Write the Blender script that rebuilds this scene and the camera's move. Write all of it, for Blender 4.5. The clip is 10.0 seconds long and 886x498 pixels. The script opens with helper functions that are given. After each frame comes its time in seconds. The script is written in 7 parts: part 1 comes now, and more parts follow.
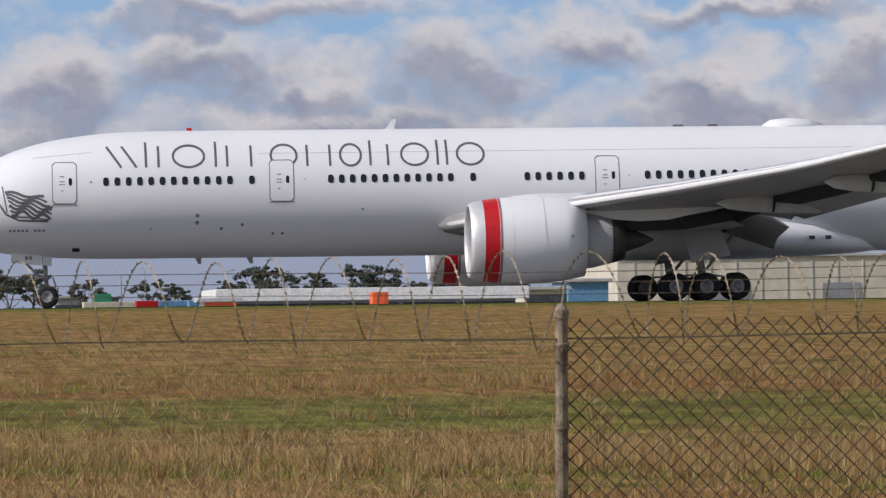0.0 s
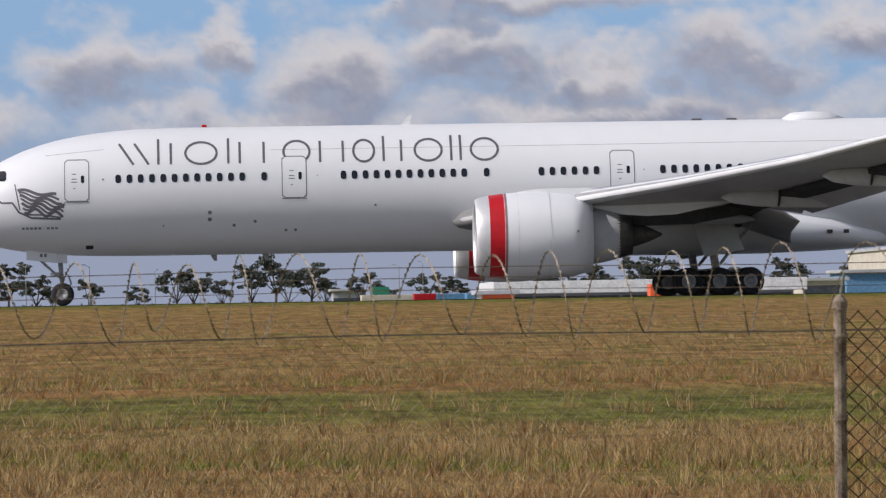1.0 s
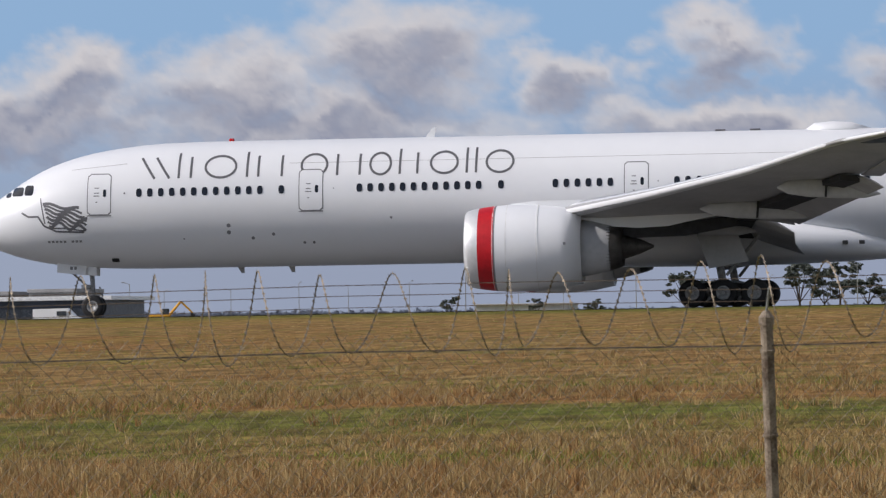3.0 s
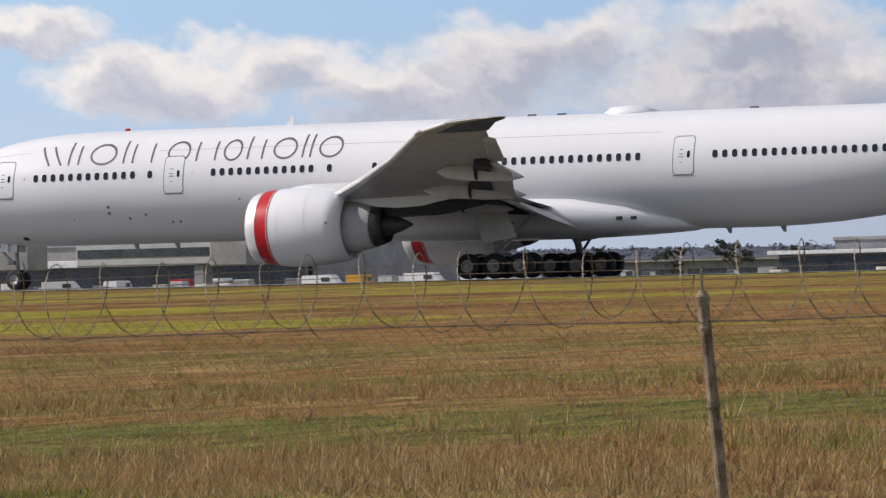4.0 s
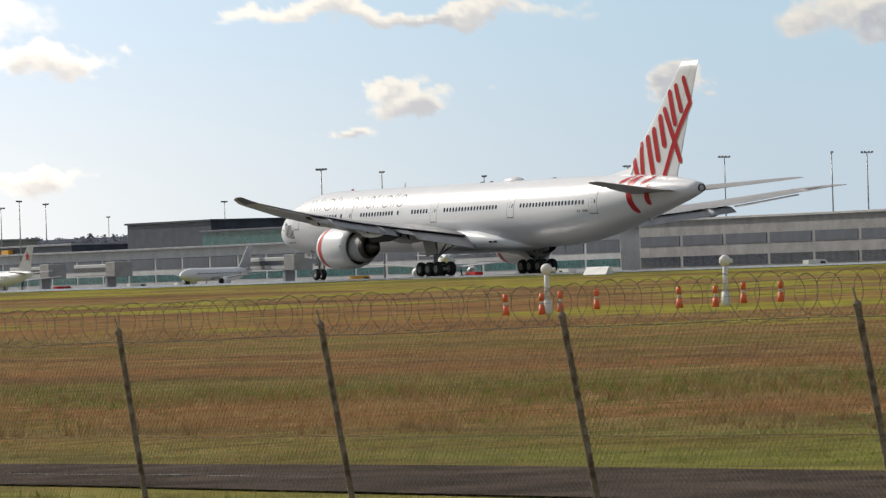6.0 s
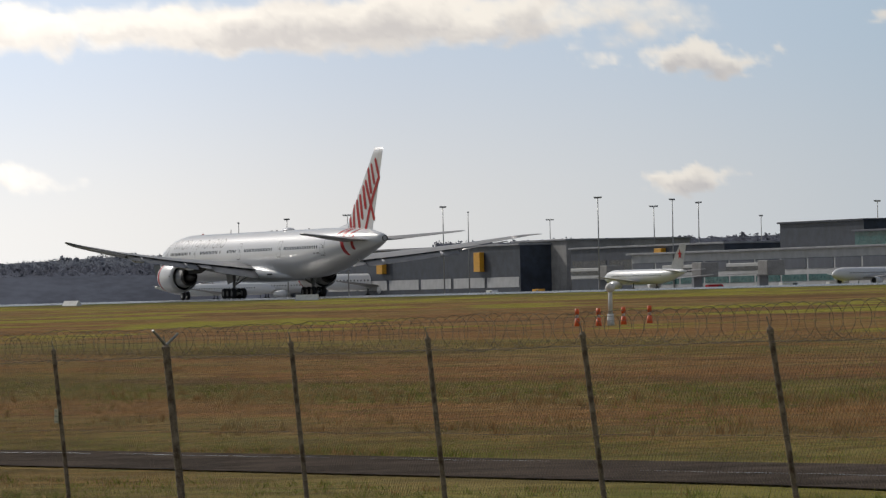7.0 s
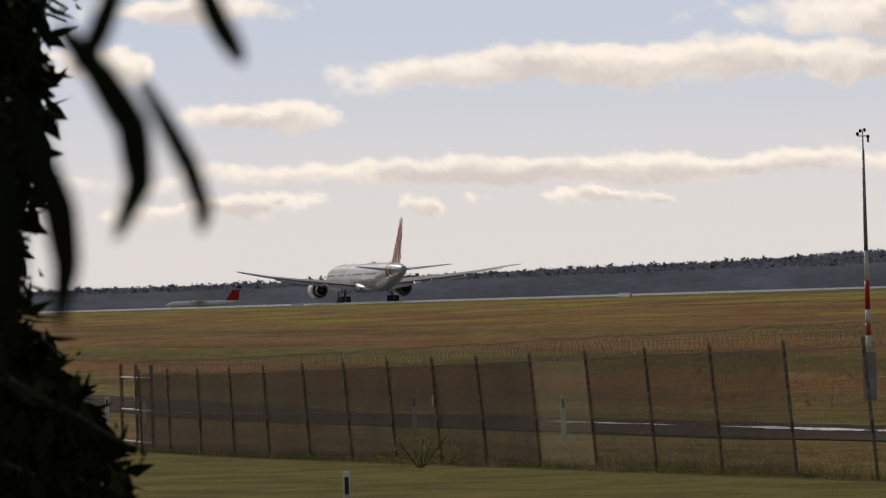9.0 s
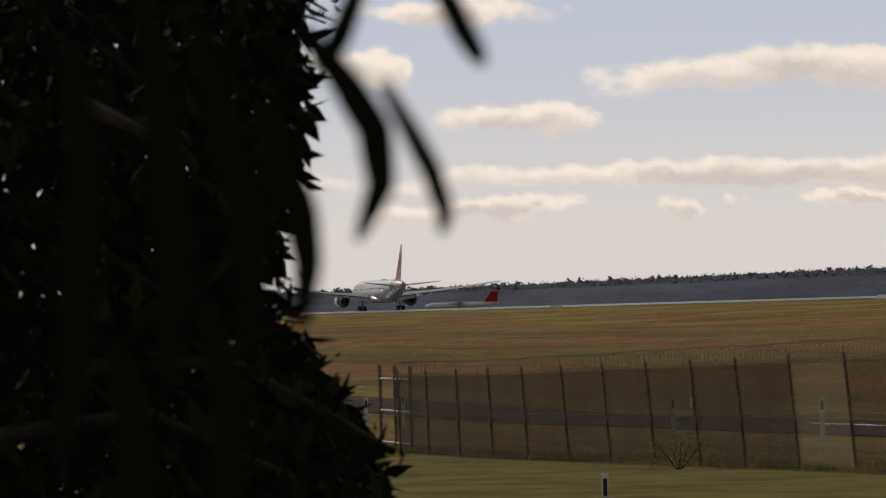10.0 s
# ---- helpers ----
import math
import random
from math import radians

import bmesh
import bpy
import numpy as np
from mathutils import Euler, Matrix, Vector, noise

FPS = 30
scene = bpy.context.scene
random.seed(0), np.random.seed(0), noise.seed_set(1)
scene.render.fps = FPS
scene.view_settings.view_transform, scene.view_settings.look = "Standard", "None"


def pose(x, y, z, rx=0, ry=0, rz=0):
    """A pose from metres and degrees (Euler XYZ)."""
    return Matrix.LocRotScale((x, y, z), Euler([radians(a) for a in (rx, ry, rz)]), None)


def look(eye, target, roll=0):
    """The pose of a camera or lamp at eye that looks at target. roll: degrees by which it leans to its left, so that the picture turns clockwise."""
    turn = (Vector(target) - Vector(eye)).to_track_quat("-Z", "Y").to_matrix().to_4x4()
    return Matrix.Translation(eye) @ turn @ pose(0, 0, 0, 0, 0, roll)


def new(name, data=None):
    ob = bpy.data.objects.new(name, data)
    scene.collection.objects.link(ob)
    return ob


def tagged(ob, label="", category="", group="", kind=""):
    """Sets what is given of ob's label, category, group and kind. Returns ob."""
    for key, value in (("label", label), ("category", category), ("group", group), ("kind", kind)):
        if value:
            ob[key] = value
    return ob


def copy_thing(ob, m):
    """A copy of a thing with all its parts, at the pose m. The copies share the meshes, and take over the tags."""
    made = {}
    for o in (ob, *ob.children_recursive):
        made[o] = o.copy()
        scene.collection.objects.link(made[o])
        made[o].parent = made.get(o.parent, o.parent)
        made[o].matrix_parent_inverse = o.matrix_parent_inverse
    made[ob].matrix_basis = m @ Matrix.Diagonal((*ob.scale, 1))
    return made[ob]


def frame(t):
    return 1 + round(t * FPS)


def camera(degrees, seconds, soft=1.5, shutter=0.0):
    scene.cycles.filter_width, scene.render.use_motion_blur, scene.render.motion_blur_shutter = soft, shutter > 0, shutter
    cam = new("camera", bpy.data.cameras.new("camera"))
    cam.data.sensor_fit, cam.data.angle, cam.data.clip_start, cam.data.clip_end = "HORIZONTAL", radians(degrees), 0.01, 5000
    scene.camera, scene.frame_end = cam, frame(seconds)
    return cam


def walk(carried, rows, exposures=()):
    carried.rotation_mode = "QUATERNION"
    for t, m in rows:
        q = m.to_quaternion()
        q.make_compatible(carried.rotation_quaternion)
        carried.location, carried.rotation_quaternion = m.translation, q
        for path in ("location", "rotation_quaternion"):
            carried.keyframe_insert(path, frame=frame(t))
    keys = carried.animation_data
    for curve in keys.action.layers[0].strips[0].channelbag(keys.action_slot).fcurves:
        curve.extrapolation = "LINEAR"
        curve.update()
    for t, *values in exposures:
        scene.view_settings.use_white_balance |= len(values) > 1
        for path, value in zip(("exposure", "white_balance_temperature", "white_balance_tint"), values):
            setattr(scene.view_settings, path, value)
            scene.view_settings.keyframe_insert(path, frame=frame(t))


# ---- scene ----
# ---------------------------------------------------------------- camera
EYE = 1.7                      # the eye's height over the lawn at the road side
RUNWAY_Y = 257.84              # runway centreline
cam = camera(9.517, 10.0, soft=1.3)
cam.data.dof.use_dof, cam.data.dof.focus_distance, cam.data.dof.aperture_fstop = True, 300.0, 46.0
PATH = [  # seconds, yaw, pitch, roll
    (0.0, -5.667, 0.695, 0.70), (0.5, -4.248, 0.658, 0.70), (1.0, -2.678, 0.653, 0.92),
    (1.5, -0.940, 0.668, 0.84), (2.0, 0.632, 0.681, 0.94), (2.2, 1.248, 0.699, 0.83),
    (3.3, 10.220, 0.877, 1.12), (3.5, 13.721, 0.874, 1.19), (4.0, 24.020, 0.425, 1.31),
    (4.5, 35.005, 0.795, 1.62), (5.0, 43.815, 0.049, 1.56), (5.5, 50.500, -0.081, 1.81),
    (6.0, 58.925, 0.332, 1.79), (6.2, 60.855, 0.404, 1.50), (7.3, 67.706, 0.439, 1.33),
    (7.5, 68.964, 0.354, 1.27), (8.0, 71.710, 0.358, 1.55), (8.5, 74.494, 0.454, 1.56),
    (9.0, 76.658, 0.551, 1.62), (9.5, 78.129, 0.588, 1.58), (10.0, 79.442, 0.644, 1.57),
]
walk(cam, [(t, pose(0, 0, EYE, 90 + p, r, y)) for t, y, p, r in PATH],
     exposures=[(0.0, -0.02, 6350, 15), (2.2, -0.02, 6350, 15), (3.5, 0.0, 6300, 14), (4.0, 0.12, 6500, 15), (4.5, 0.15, 6650, 14), (5.0, 0.22, 6850, 15), (5.5, 0.40, 6950, 15), (6.0, -0.06, 6800, 9), (7.3, -0.75, 6600, 10), (8.5, -1.05, 6700, 13), (9.5, -1.12, 7000, 14), (10.0, -1.2, 7000, 14)])

# ---------------------------------------------------------------- sky and sun
SUN_YAW, SUN_EL = 108.0, 34.0          # degrees left of the line across the runway; height
world = bpy.data.worlds.new("sky")
scene.world = world
world.use_nodes = True


class Nodes:
    """Short hand for node trees."""

    def __init__(self, tree):
        self.t = tree
        tree.nodes.clear()

    def link(self, a, b):
        self.t.links.new(a, b)

    def val(self, sock, v):
        if isinstance(v, bpy.types.NodeSocket):
            self.link(v, sock)
        else:
            sock.default_value = v

    def math(self, op, a, b=0.0, clamp=False):
        node = self.t.nodes.new("ShaderNodeMath")
        node.operation, node.use_clamp = op, clamp
        self.val(node.inputs[0], a)
        self.val(node.inputs[1], b)
        return node.outputs[0]

    def mix(self, f, a, b, blend="MIX"):
        node = self.t.nodes.new("ShaderNodeMix")
        node.data_type, node.blend_type = "RGBA", blend
        self.val(node.inputs[0], f)
        self.val(node.inputs[6], a)
        self.val(node.inputs[7], b)
        return node.outputs[2]

    def noise(self, vec, scale, detail=4.0, rough=0.55, distort=0.0):
        node = self.t.nodes.new("ShaderNodeTexNoise")
        self.val(node.inputs["Scale"], scale)
        self.val(node.inputs["Detail"], detail)
        self.val(node.inputs["Roughness"], rough)
        self.val(node.inputs["Distortion"], distort)
        if vec is not None:
            self.link(vec, node.inputs["Vector"])
        return node.outputs["Fac"]

    def ramp(self, f, lo, hi, a=0.0, b=1.0, smooth=True):
        node = self.t.nodes.new("ShaderNodeMapRange")
        node.interpolation_type = "SMOOTHSTEP" if smooth else "LINEAR"
        self.val(node.inputs[0], f)
        for i, v in enumerate((lo, hi, a, b)):
            self.val(node.inputs[i + 1], v)
        return node.outputs[0]

    def xyz(self, vec):
        node = self.t.nodes.new("ShaderNodeSeparateXYZ")
        self.link(vec, node.inputs[0])
        return node.outputs

    def vec(self, x, y, z):
        node = self.t.nodes.new("ShaderNodeCombineXYZ")
        for i, v in enumerate((x, y, z)):
            self.val(node.inputs[i], v)
        return node.outputs[0]


# clouds: degrees left, degrees up, half width, half height
BANK = [(-1.7, 2.65, 1.0, 0.55), (-3.2, 2.8, 1.1, 0.5), (-4.5, 2.5, 0.9, 0.3), (-6.0, 2.75, 0.8, 0.5), (-7.5, 2.9, 1.0, 0.35), (-8.8, 2.4, 0.9, 0.4),
        (-10.2, 2.75, 0.7, 0.5), (-5.0, 2.05, 2.6, 0.35), (-9.2, 2.1, 2.0, 0.4), (-1.0, 2.0, 2.2, 0.4), (3.2, 2.95, 0.7, 0.4), (4.6, 2.55, 0.6, 0.35),
        (0.9, 2.75, 1.0, 0.45), (-0.3, 3.0, 0.5, 0.3), (3.0, 2.1, 1.6, 0.35), (6.6, 2.85, 1.3, 0.65), (8.6, 2.6, 1.2, 0.5), (10.2, 2.65, 0.8, 0.4),
        (12.8, 2.7, 0.9, 0.45), (14.2, 2.6, 0.95, 0.45), (11.9, 2.15, 2.2, 0.45), (7.6, 2.1, 2.4, 0.45), (-3.6, 3.35, 2.2, 0.22), (-9.2, 3.3, 1.6, 0.2)]
FAIR = [(15.9, 2.35, 1.2, 0.5), (10.6, 2.3, 1.6, 0.55), (18.2, 2.25, 1.1, 0.5), (13.2, 3.0, 0.8, 0.3), (20.3, 2.15, 2.3, 0.6), (24.2, 2.1, 1.6, 0.5), (27.2, 2.2, 1.4, 0.5), (17.1, 3.2, 1.7, 0.3), (17.2, 2.15, 2.2, 0.5), (20.6, 2.65, 1.4, 0.5), (23.0, 2.5, 1.4, 0.5), (25.7, 2.35, 1.0, 0.45), (27.2, 2.05, 0.9, 0.35),
        (28.4, 2.85, 1.2, 0.35), (31.5, 2.2, 1.1, 0.35), (32.6, 2.95, 1.5, 0.35), (33.2, 2.1, 1.2, 0.3), (34.9, 3.1, 0.75, 0.3), (36.1, 2.55, 0.5, 0.4),
        (38.5, 2.05, 1.1, 0.35), (38.8, 3.15, 1.2, 0.45), (41.5, 1.8, 1.0, 0.38), (43.7, 2.3, 0.5, 0.2), (44.8, 2.25, 0.6, 0.18), (45.5, 1.6, 0.7, 0.4),
        (47.5, 1.45, 0.8, 0.35), (48.8, 2.4, 1.0, 0.28), (51.7, 2.1, 0.9, 0.2), (53.2, 2.4, 1.5, 0.2)]
BARS = [(54.3, 2.7, 0.75, 0.3), (56.5, 1.95, 0.35, 0.14), (59.1, 2.05, 0.6, 0.15), (60.0, 1.7, 0.45, 0.11), (59.3, 2.95, 2.1, 0.14), (63.2, 2.5, 0.9, 0.2),
        (63.0, 1.15, 0.7, 0.16), (67.0, 2.95, 3.8, 0.36), (72.3, 2.4, 1.5, 0.24), (71.4, 2.95, 2.2, 0.32), (74.8, 2.48, 2.9, 0.25), (78.5, 2.02, 1.3, 0.17),
        (75.2, 1.38, 5.4, 0.15), (76.8, 1.02, 0.55, 0.1), (75.1, 1.1, 0.55, 0.08), (79.3, 3.2, 1.3, 0.16), (79.3, 1.05, 0.9, 0.12), (80.3, 2.6, 0.5, 0.16)]


def make_sky():
    """Clear sky with broken cloud overhead; the clouds low over the horizon are the backdrop below."""
    k = Nodes(world.node_tree)
    out, bg = k.t.nodes.new("ShaderNodeOutputWorld"), k.t.nodes.new("ShaderNodeBackground")
    sky = k.t.nodes.new("ShaderNodeTexSky")
    sky.sky_type, sky.sun_disc = "NISHITA", False
    sky.sun_elevation, sky.sun_rotation = radians(SUN_EL), radians(-SUN_YAW)
    sky.air_density, sky.dust_density, sky.ozone_density = 1.0, 0.6, 1.5
    coord = k.t.nodes.new("ShaderNodeTexCoord").outputs["Generated"]
    x, y, z = k.xyz(coord)
    body = k.noise(k.vec(k.math("DIVIDE", x, k.math("ADD", k.math("ABSOLUTE", z), 0.12)), k.math("DIVIDE", y, k.math("ADD", k.math("ABSOLUTE", z), 0.12)), 0.0), 0.9, 5.0, 0.58)
    mask = k.ramp(body, 0.46, 0.60)
    cloud = k.mix(k.ramp(body, 0.52, 0.72), (0.82, 0.80, 0.77, 1), (0.42, 0.44, 0.50, 1))
    air = k.mix(1.0, sky.outputs[0], (0.074, 0.076, 0.080, 1), "MULTIPLY")
    k.link(k.mix(mask, air, cloud), bg.inputs["Color"])
    bg.inputs["Strength"].default_value = 1.0
    k.link(bg.outputs[0], out.inputs[0])


make_sky()
sun_data = bpy.data.lights.new("sun", "SUN")
sun_data.energy, sun_data.angle, sun_data.color = 3.7, radians(0.9), (1.0, 0.945, 0.88)
sun = new("sun", sun_data)
sd = Vector((-math.sin(radians(SUN_YAW)) * math.cos(radians(SUN_EL)), math.cos(radians(SUN_YAW)) * math.cos(radians(SUN_EL)), math.sin(radians(SUN_EL))))
sun.matrix_world = look(sd * 100, (0, 0, 0))


# ---------------------------------------------------------------- materials
def material(name, colour, rough=0.6, metal=0.0, vary=0.12, scale=3.0, bump=0.0, bump_scale=40.0, second=None, spec=0.5, coat=0.0, per_object=0.0, patchy=0.08):
    m = bpy.data.materials.new(name)
    m.use_nodes = True
    k = Nodes(m.node_tree)
    out, b = k.t.nodes.new("ShaderNodeOutputMaterial"), k.t.nodes.new("ShaderNodeBsdfPrincipled")
    k.link(b.outputs[0], out.inputs[0])
    pos = k.t.nodes.new("ShaderNodeTexCoord").outputs["Object"]
    big, fine = k.noise(pos, scale, 4.0, 0.6), k.noise(pos, scale * 9.0, 3.0, 0.6)
    f = k.math("ADD", k.math("MULTIPLY", big, 0.65), k.math("MULTIPLY", fine, 0.35))
    other = second or tuple(max(0.0, c * (1.0 - 2.2 * vary)) for c in colour)
    light = tuple(min(1.0, c * (1.0 + vary)) for c in colour)
    col = k.mix(k.ramp(f, 0.34, 0.66), (*other, 1), (*light, 1))
    if per_object:
        info = k.t.nodes.new("ShaderNodeObjectInfo").outputs["Random"]
        col = k.mix(1.0, col, k.mix(info, (1 - per_object,) * 3 + (1,), (1 + per_object,) * 3 + (1,)), "MULTIPLY")
    k.link(col, b.inputs["Base Color"])
    k.link(k.ramp(fine, 0.3, 0.7, max(0.02, rough - patchy), min(1.0, rough + patchy)), b.inputs["Roughness"])
    b.inputs["Metallic"].default_value = metal
    b.inputs["Specular IOR Level"].default_value = spec
    b.inputs["Coat Weight"].default_value = coat
    if bump:
        bn = k.t.nodes.new("ShaderNodeBump")
        bn.inputs["Strength"].default_value, bn.inputs["Distance"].default_value = bump, 0.02
        k.link(k.noise(pos, bump_scale, 3.0, 0.6), bn.inputs["Height"])
        k.link(bn.outputs[0], b.inputs["Normal"])
    return m


def grass_ground():
    m = bpy.data.materials.new("rough grass")
    m.use_nodes = True
    k = Nodes(m.node_tree)
    out, b = k.t.nodes.new("ShaderNodeOutputMaterial"), k.t.nodes.new("ShaderNodeBsdfPrincipled")
    k.link(b.outputs[0], out.inputs[0])
    pos = k.t.nodes.new("ShaderNodeNewGeometry").outputs["Position"]
    x, y, z = k.xyz(pos)
    wob = k.noise(k.vec(k.math("MULTIPLY", x, 0.02), k.math("MULTIPLY", y, 0.08), 0.0), 1.0, 4.0, 0.6)
    yy = k.math("ADD", y, k.math("MULTIPLY", k.math("SUBTRACT", wob, 0.5), 16.0))
    tone = k.noise(k.vec(k.math("MULTIPLY", x, 0.055), k.math("MULTIPLY", y, 0.22), 3.0), 1.0, 5.0, 0.62)
    fine = k.noise(k.vec(x, k.math("MULTIPLY", y, 1.0), 0.0), 2.6, 5.0, 0.7)
    dry = k.mix(fine, (0.19, 0.118, 0.042, 1), (0.40, 0.28, 0.12, 1))
    rust = k.mix(fine, (0.19, 0.088, 0.030, 1), (0.37, 0.20, 0.072, 1))
    green = k.mix(fine, (0.078, 0.092, 0.014, 1), (0.20, 0.21, 0.042, 1))
    gold = k.mix(fine, (0.19, 0.18, 0.020, 1), (0.42, 0.40, 0.055, 1))
    col = k.mix(k.math("MULTIPLY", k.ramp(tone, 0.42, 0.60), k.ramp(x, -45.0, -10.0, 1.0, 0.4)), dry, rust)
    clump = k.noise(k.vec(k.math("MULTIPLY", x, 0.55), k.math("MULTIPLY", y, 0.35), 5.0), 1.0, 4.0, 0.65)
    col = k.mix(k.math("MULTIPLY", k.ramp(clump, 0.52, 0.66), 0.7), col, green)
    col = k.mix(k.math("MULTIPLY", k.ramp(clump, 0.46, 0.34), 0.6), col, rust)
    # wide worn and lush patches towards the runway's far end
    wide = k.noise(k.vec(k.math("MULTIPLY", x, 0.013), k.math("MULTIPLY", y, 0.10), 21.0), 1.0, 5.0, 0.6)
    far = k.ramp(x, -70.0, -35.0, 0.85, 0.0)
    col = k.mix(k.math("MULTIPLY", far, k.ramp(wide, 0.54, 0.64, 0.0, 0.6)), col, green)
    col = k.mix(k.math("MULTIPLY", far, k.ramp(wide, 0.52, 0.40)), col, k.mix(fine, (0.09, 0.045, 0.017, 1), (0.22, 0.12, 0.045, 1)))
    # a greener mown strip, nearer to the fence towards the runway's far end
    centre = k.ramp(x, -50.0, -5.0, 41.0, 68.0)
    off = k.math("ABSOLUTE", k.math("SUBTRACT", yy, centre))
    strip = k.math("MULTIPLY", k.math("MULTIPLY", k.ramp(off, 3.0, 10.5, 1.0, 0.0), k.ramp(x, -75.0, -45.0, 0.35, 1.0)), k.ramp(tone, 0.25, 0.62, 1.0, 0.5))
    col = k.mix(strip, col, k.mix(fine, (0.060, 0.085, 0.012, 1), (0.165, 0.20, 0.036, 1)))
    lush = k.mix(fine, (0.12, 0.15, 0.018, 1), (0.34, 0.36, 0.065, 1))
    edge = k.math("ADD", y, k.ramp(x, -22.0, -8.0, -4.0, 0.0))
    near = k.math("MULTIPLY", k.math("MULTIPLY", k.ramp(edge, 34.5, 38.5, 0.95, 0.0), k.ramp(x, -62.0, -46.0, 0.30, 1.0)), k.ramp(tone, 0.3, 0.6, 1.0, 0.7))
    col = k.mix(near, col, lush)
    verge = k.math("MULTIPLY", k.ramp(yy, 198.0, 216.0, 0.0, 0.9), k.ramp(k.math("ABSOLUTE", k.math("ADD", x, 150.0)), 70.0, 140.0, 0.35, 1.0))
    col = k.mix(verge, col, green)
    # bands of rust, straw and green that follow the mown strip
    u = k.math("ADD", yy, k.math("SUBTRACT", 41.0, centre))
    for lo, hi, tint, amount in ((47.0, 53.0, rust, 0.85), (56.0, 66.0, green, 0.6), (68.5, 75.0, rust, 0.8), (84.0, 92.0, green, 0.45), (100.0, 140.0, rust, 0.55)):
        band = k.math("MULTIPLY", k.ramp(u, lo - 1.5, lo + 1.5), k.ramp(u, hi - 2.0, hi + 2.0, 1.0, 0.0))
        if lo > 50.0:
            band = k.math("MULTIPLY", band, k.ramp(x, -45.0, -14.0, 1.0, 0.22))
        col = k.mix(k.math("MULTIPLY", band, k.ramp(tone, 0.30, 0.55, 0.3 * amount, amount)), col, tint)
    bloom = k.math("MULTIPLY", k.ramp(yy, 176.0, 184.0), k.ramp(yy, 196.0, 206.0, 1.0, 0.0))
    col = k.mix(k.math("MULTIPLY", k.math("MULTIPLY", bloom, k.ramp(x, -60.0, -15.0, 1.0, 0.1)), k.ramp(tone, 0.46, 0.58, 0.0, 0.9)), col, gold)
    flower = k.math("MULTIPLY", k.ramp(k.noise(k.vec(k.math("MULTIPLY", x, 0.03), k.math("MULTIPLY", y, 0.06), 9.0), 1.0, 3.0), 0.52, 0.58), k.ramp(y, 92.0, 110.0))
    flower = k.math("MULTIPLY", flower, k.ramp(x, -70.0, -20.0, 1.0, 0.12))
    col = k.mix(flower, col, gold)
    lawn = k.ramp(y, 19.6, 19.9, 1.0, 0.0)
    col = k.mix(lawn, col, k.mix(fine, (0.115, 0.104, 0.018, 1), (0.24, 0.205, 0.048, 1)))
    # random mottling puts small shadows between grass clumps into the colour
    shade_mottle = k.noise(k.vec(k.math("MULTIPLY", x, 0.35), k.math("MULTIPLY", y, 0.55), 7.0), 1.0, 5.0, 0.68)
    col = k.mix(1.0, col, k.mix(k.ramp(shade_mottle, 0.36, 0.62), (0.70, 0.68, 0.63, 1), (1.18, 1.16, 1.11, 1)), "MULTIPLY")
    tuft = k.noise(k.vec(k.math("MULTIPLY", x, 2.4), k.math("MULTIPLY", y, 0.30), 11.0), 1.0, 5.0, 0.7)
    col = k.mix(k.ramp(y, 34.0, 40.0), col, k.mix(1.0, col, k.mix(k.ramp(tuft, 0.36, 0.64), (0.66, 0.62, 0.56, 1), (1.26, 1.24, 1.20, 1)), "MULTIPLY"))
    # soil edge and the shade along the fence's foot, painted as one strip
    soil_shade = k.math("MULTIPLY", k.ramp(k.math("ADD", y, k.math("MULTIPLY", fine, 0.3)), 19.85, 20.0), k.ramp(k.math("ADD", y, k.math("MULTIPLY", fine, 0.5)), 20.45, 20.75, 1.0, 0.0))
    col = k.mix(k.math("MULTIPLY", soil_shade, 0.85), col, (0.045, 0.032, 0.019, 1))
    k.link(col, b.inputs["Base Color"])
    b.inputs["Roughness"].default_value = 0.95
    b.inputs["Specular IOR Level"].default_value = 0.1
    bn = k.t.nodes.new("ShaderNodeBump")
    bn.inputs["Strength"].default_value, bn.inputs["Distance"].default_value = 0.9, 0.25
    k.link(k.noise(pos, 4.0, 5.0, 0.7), bn.inputs["Height"])
    k.link(bn.outputs[0], b.inputs["Normal"])
    return m


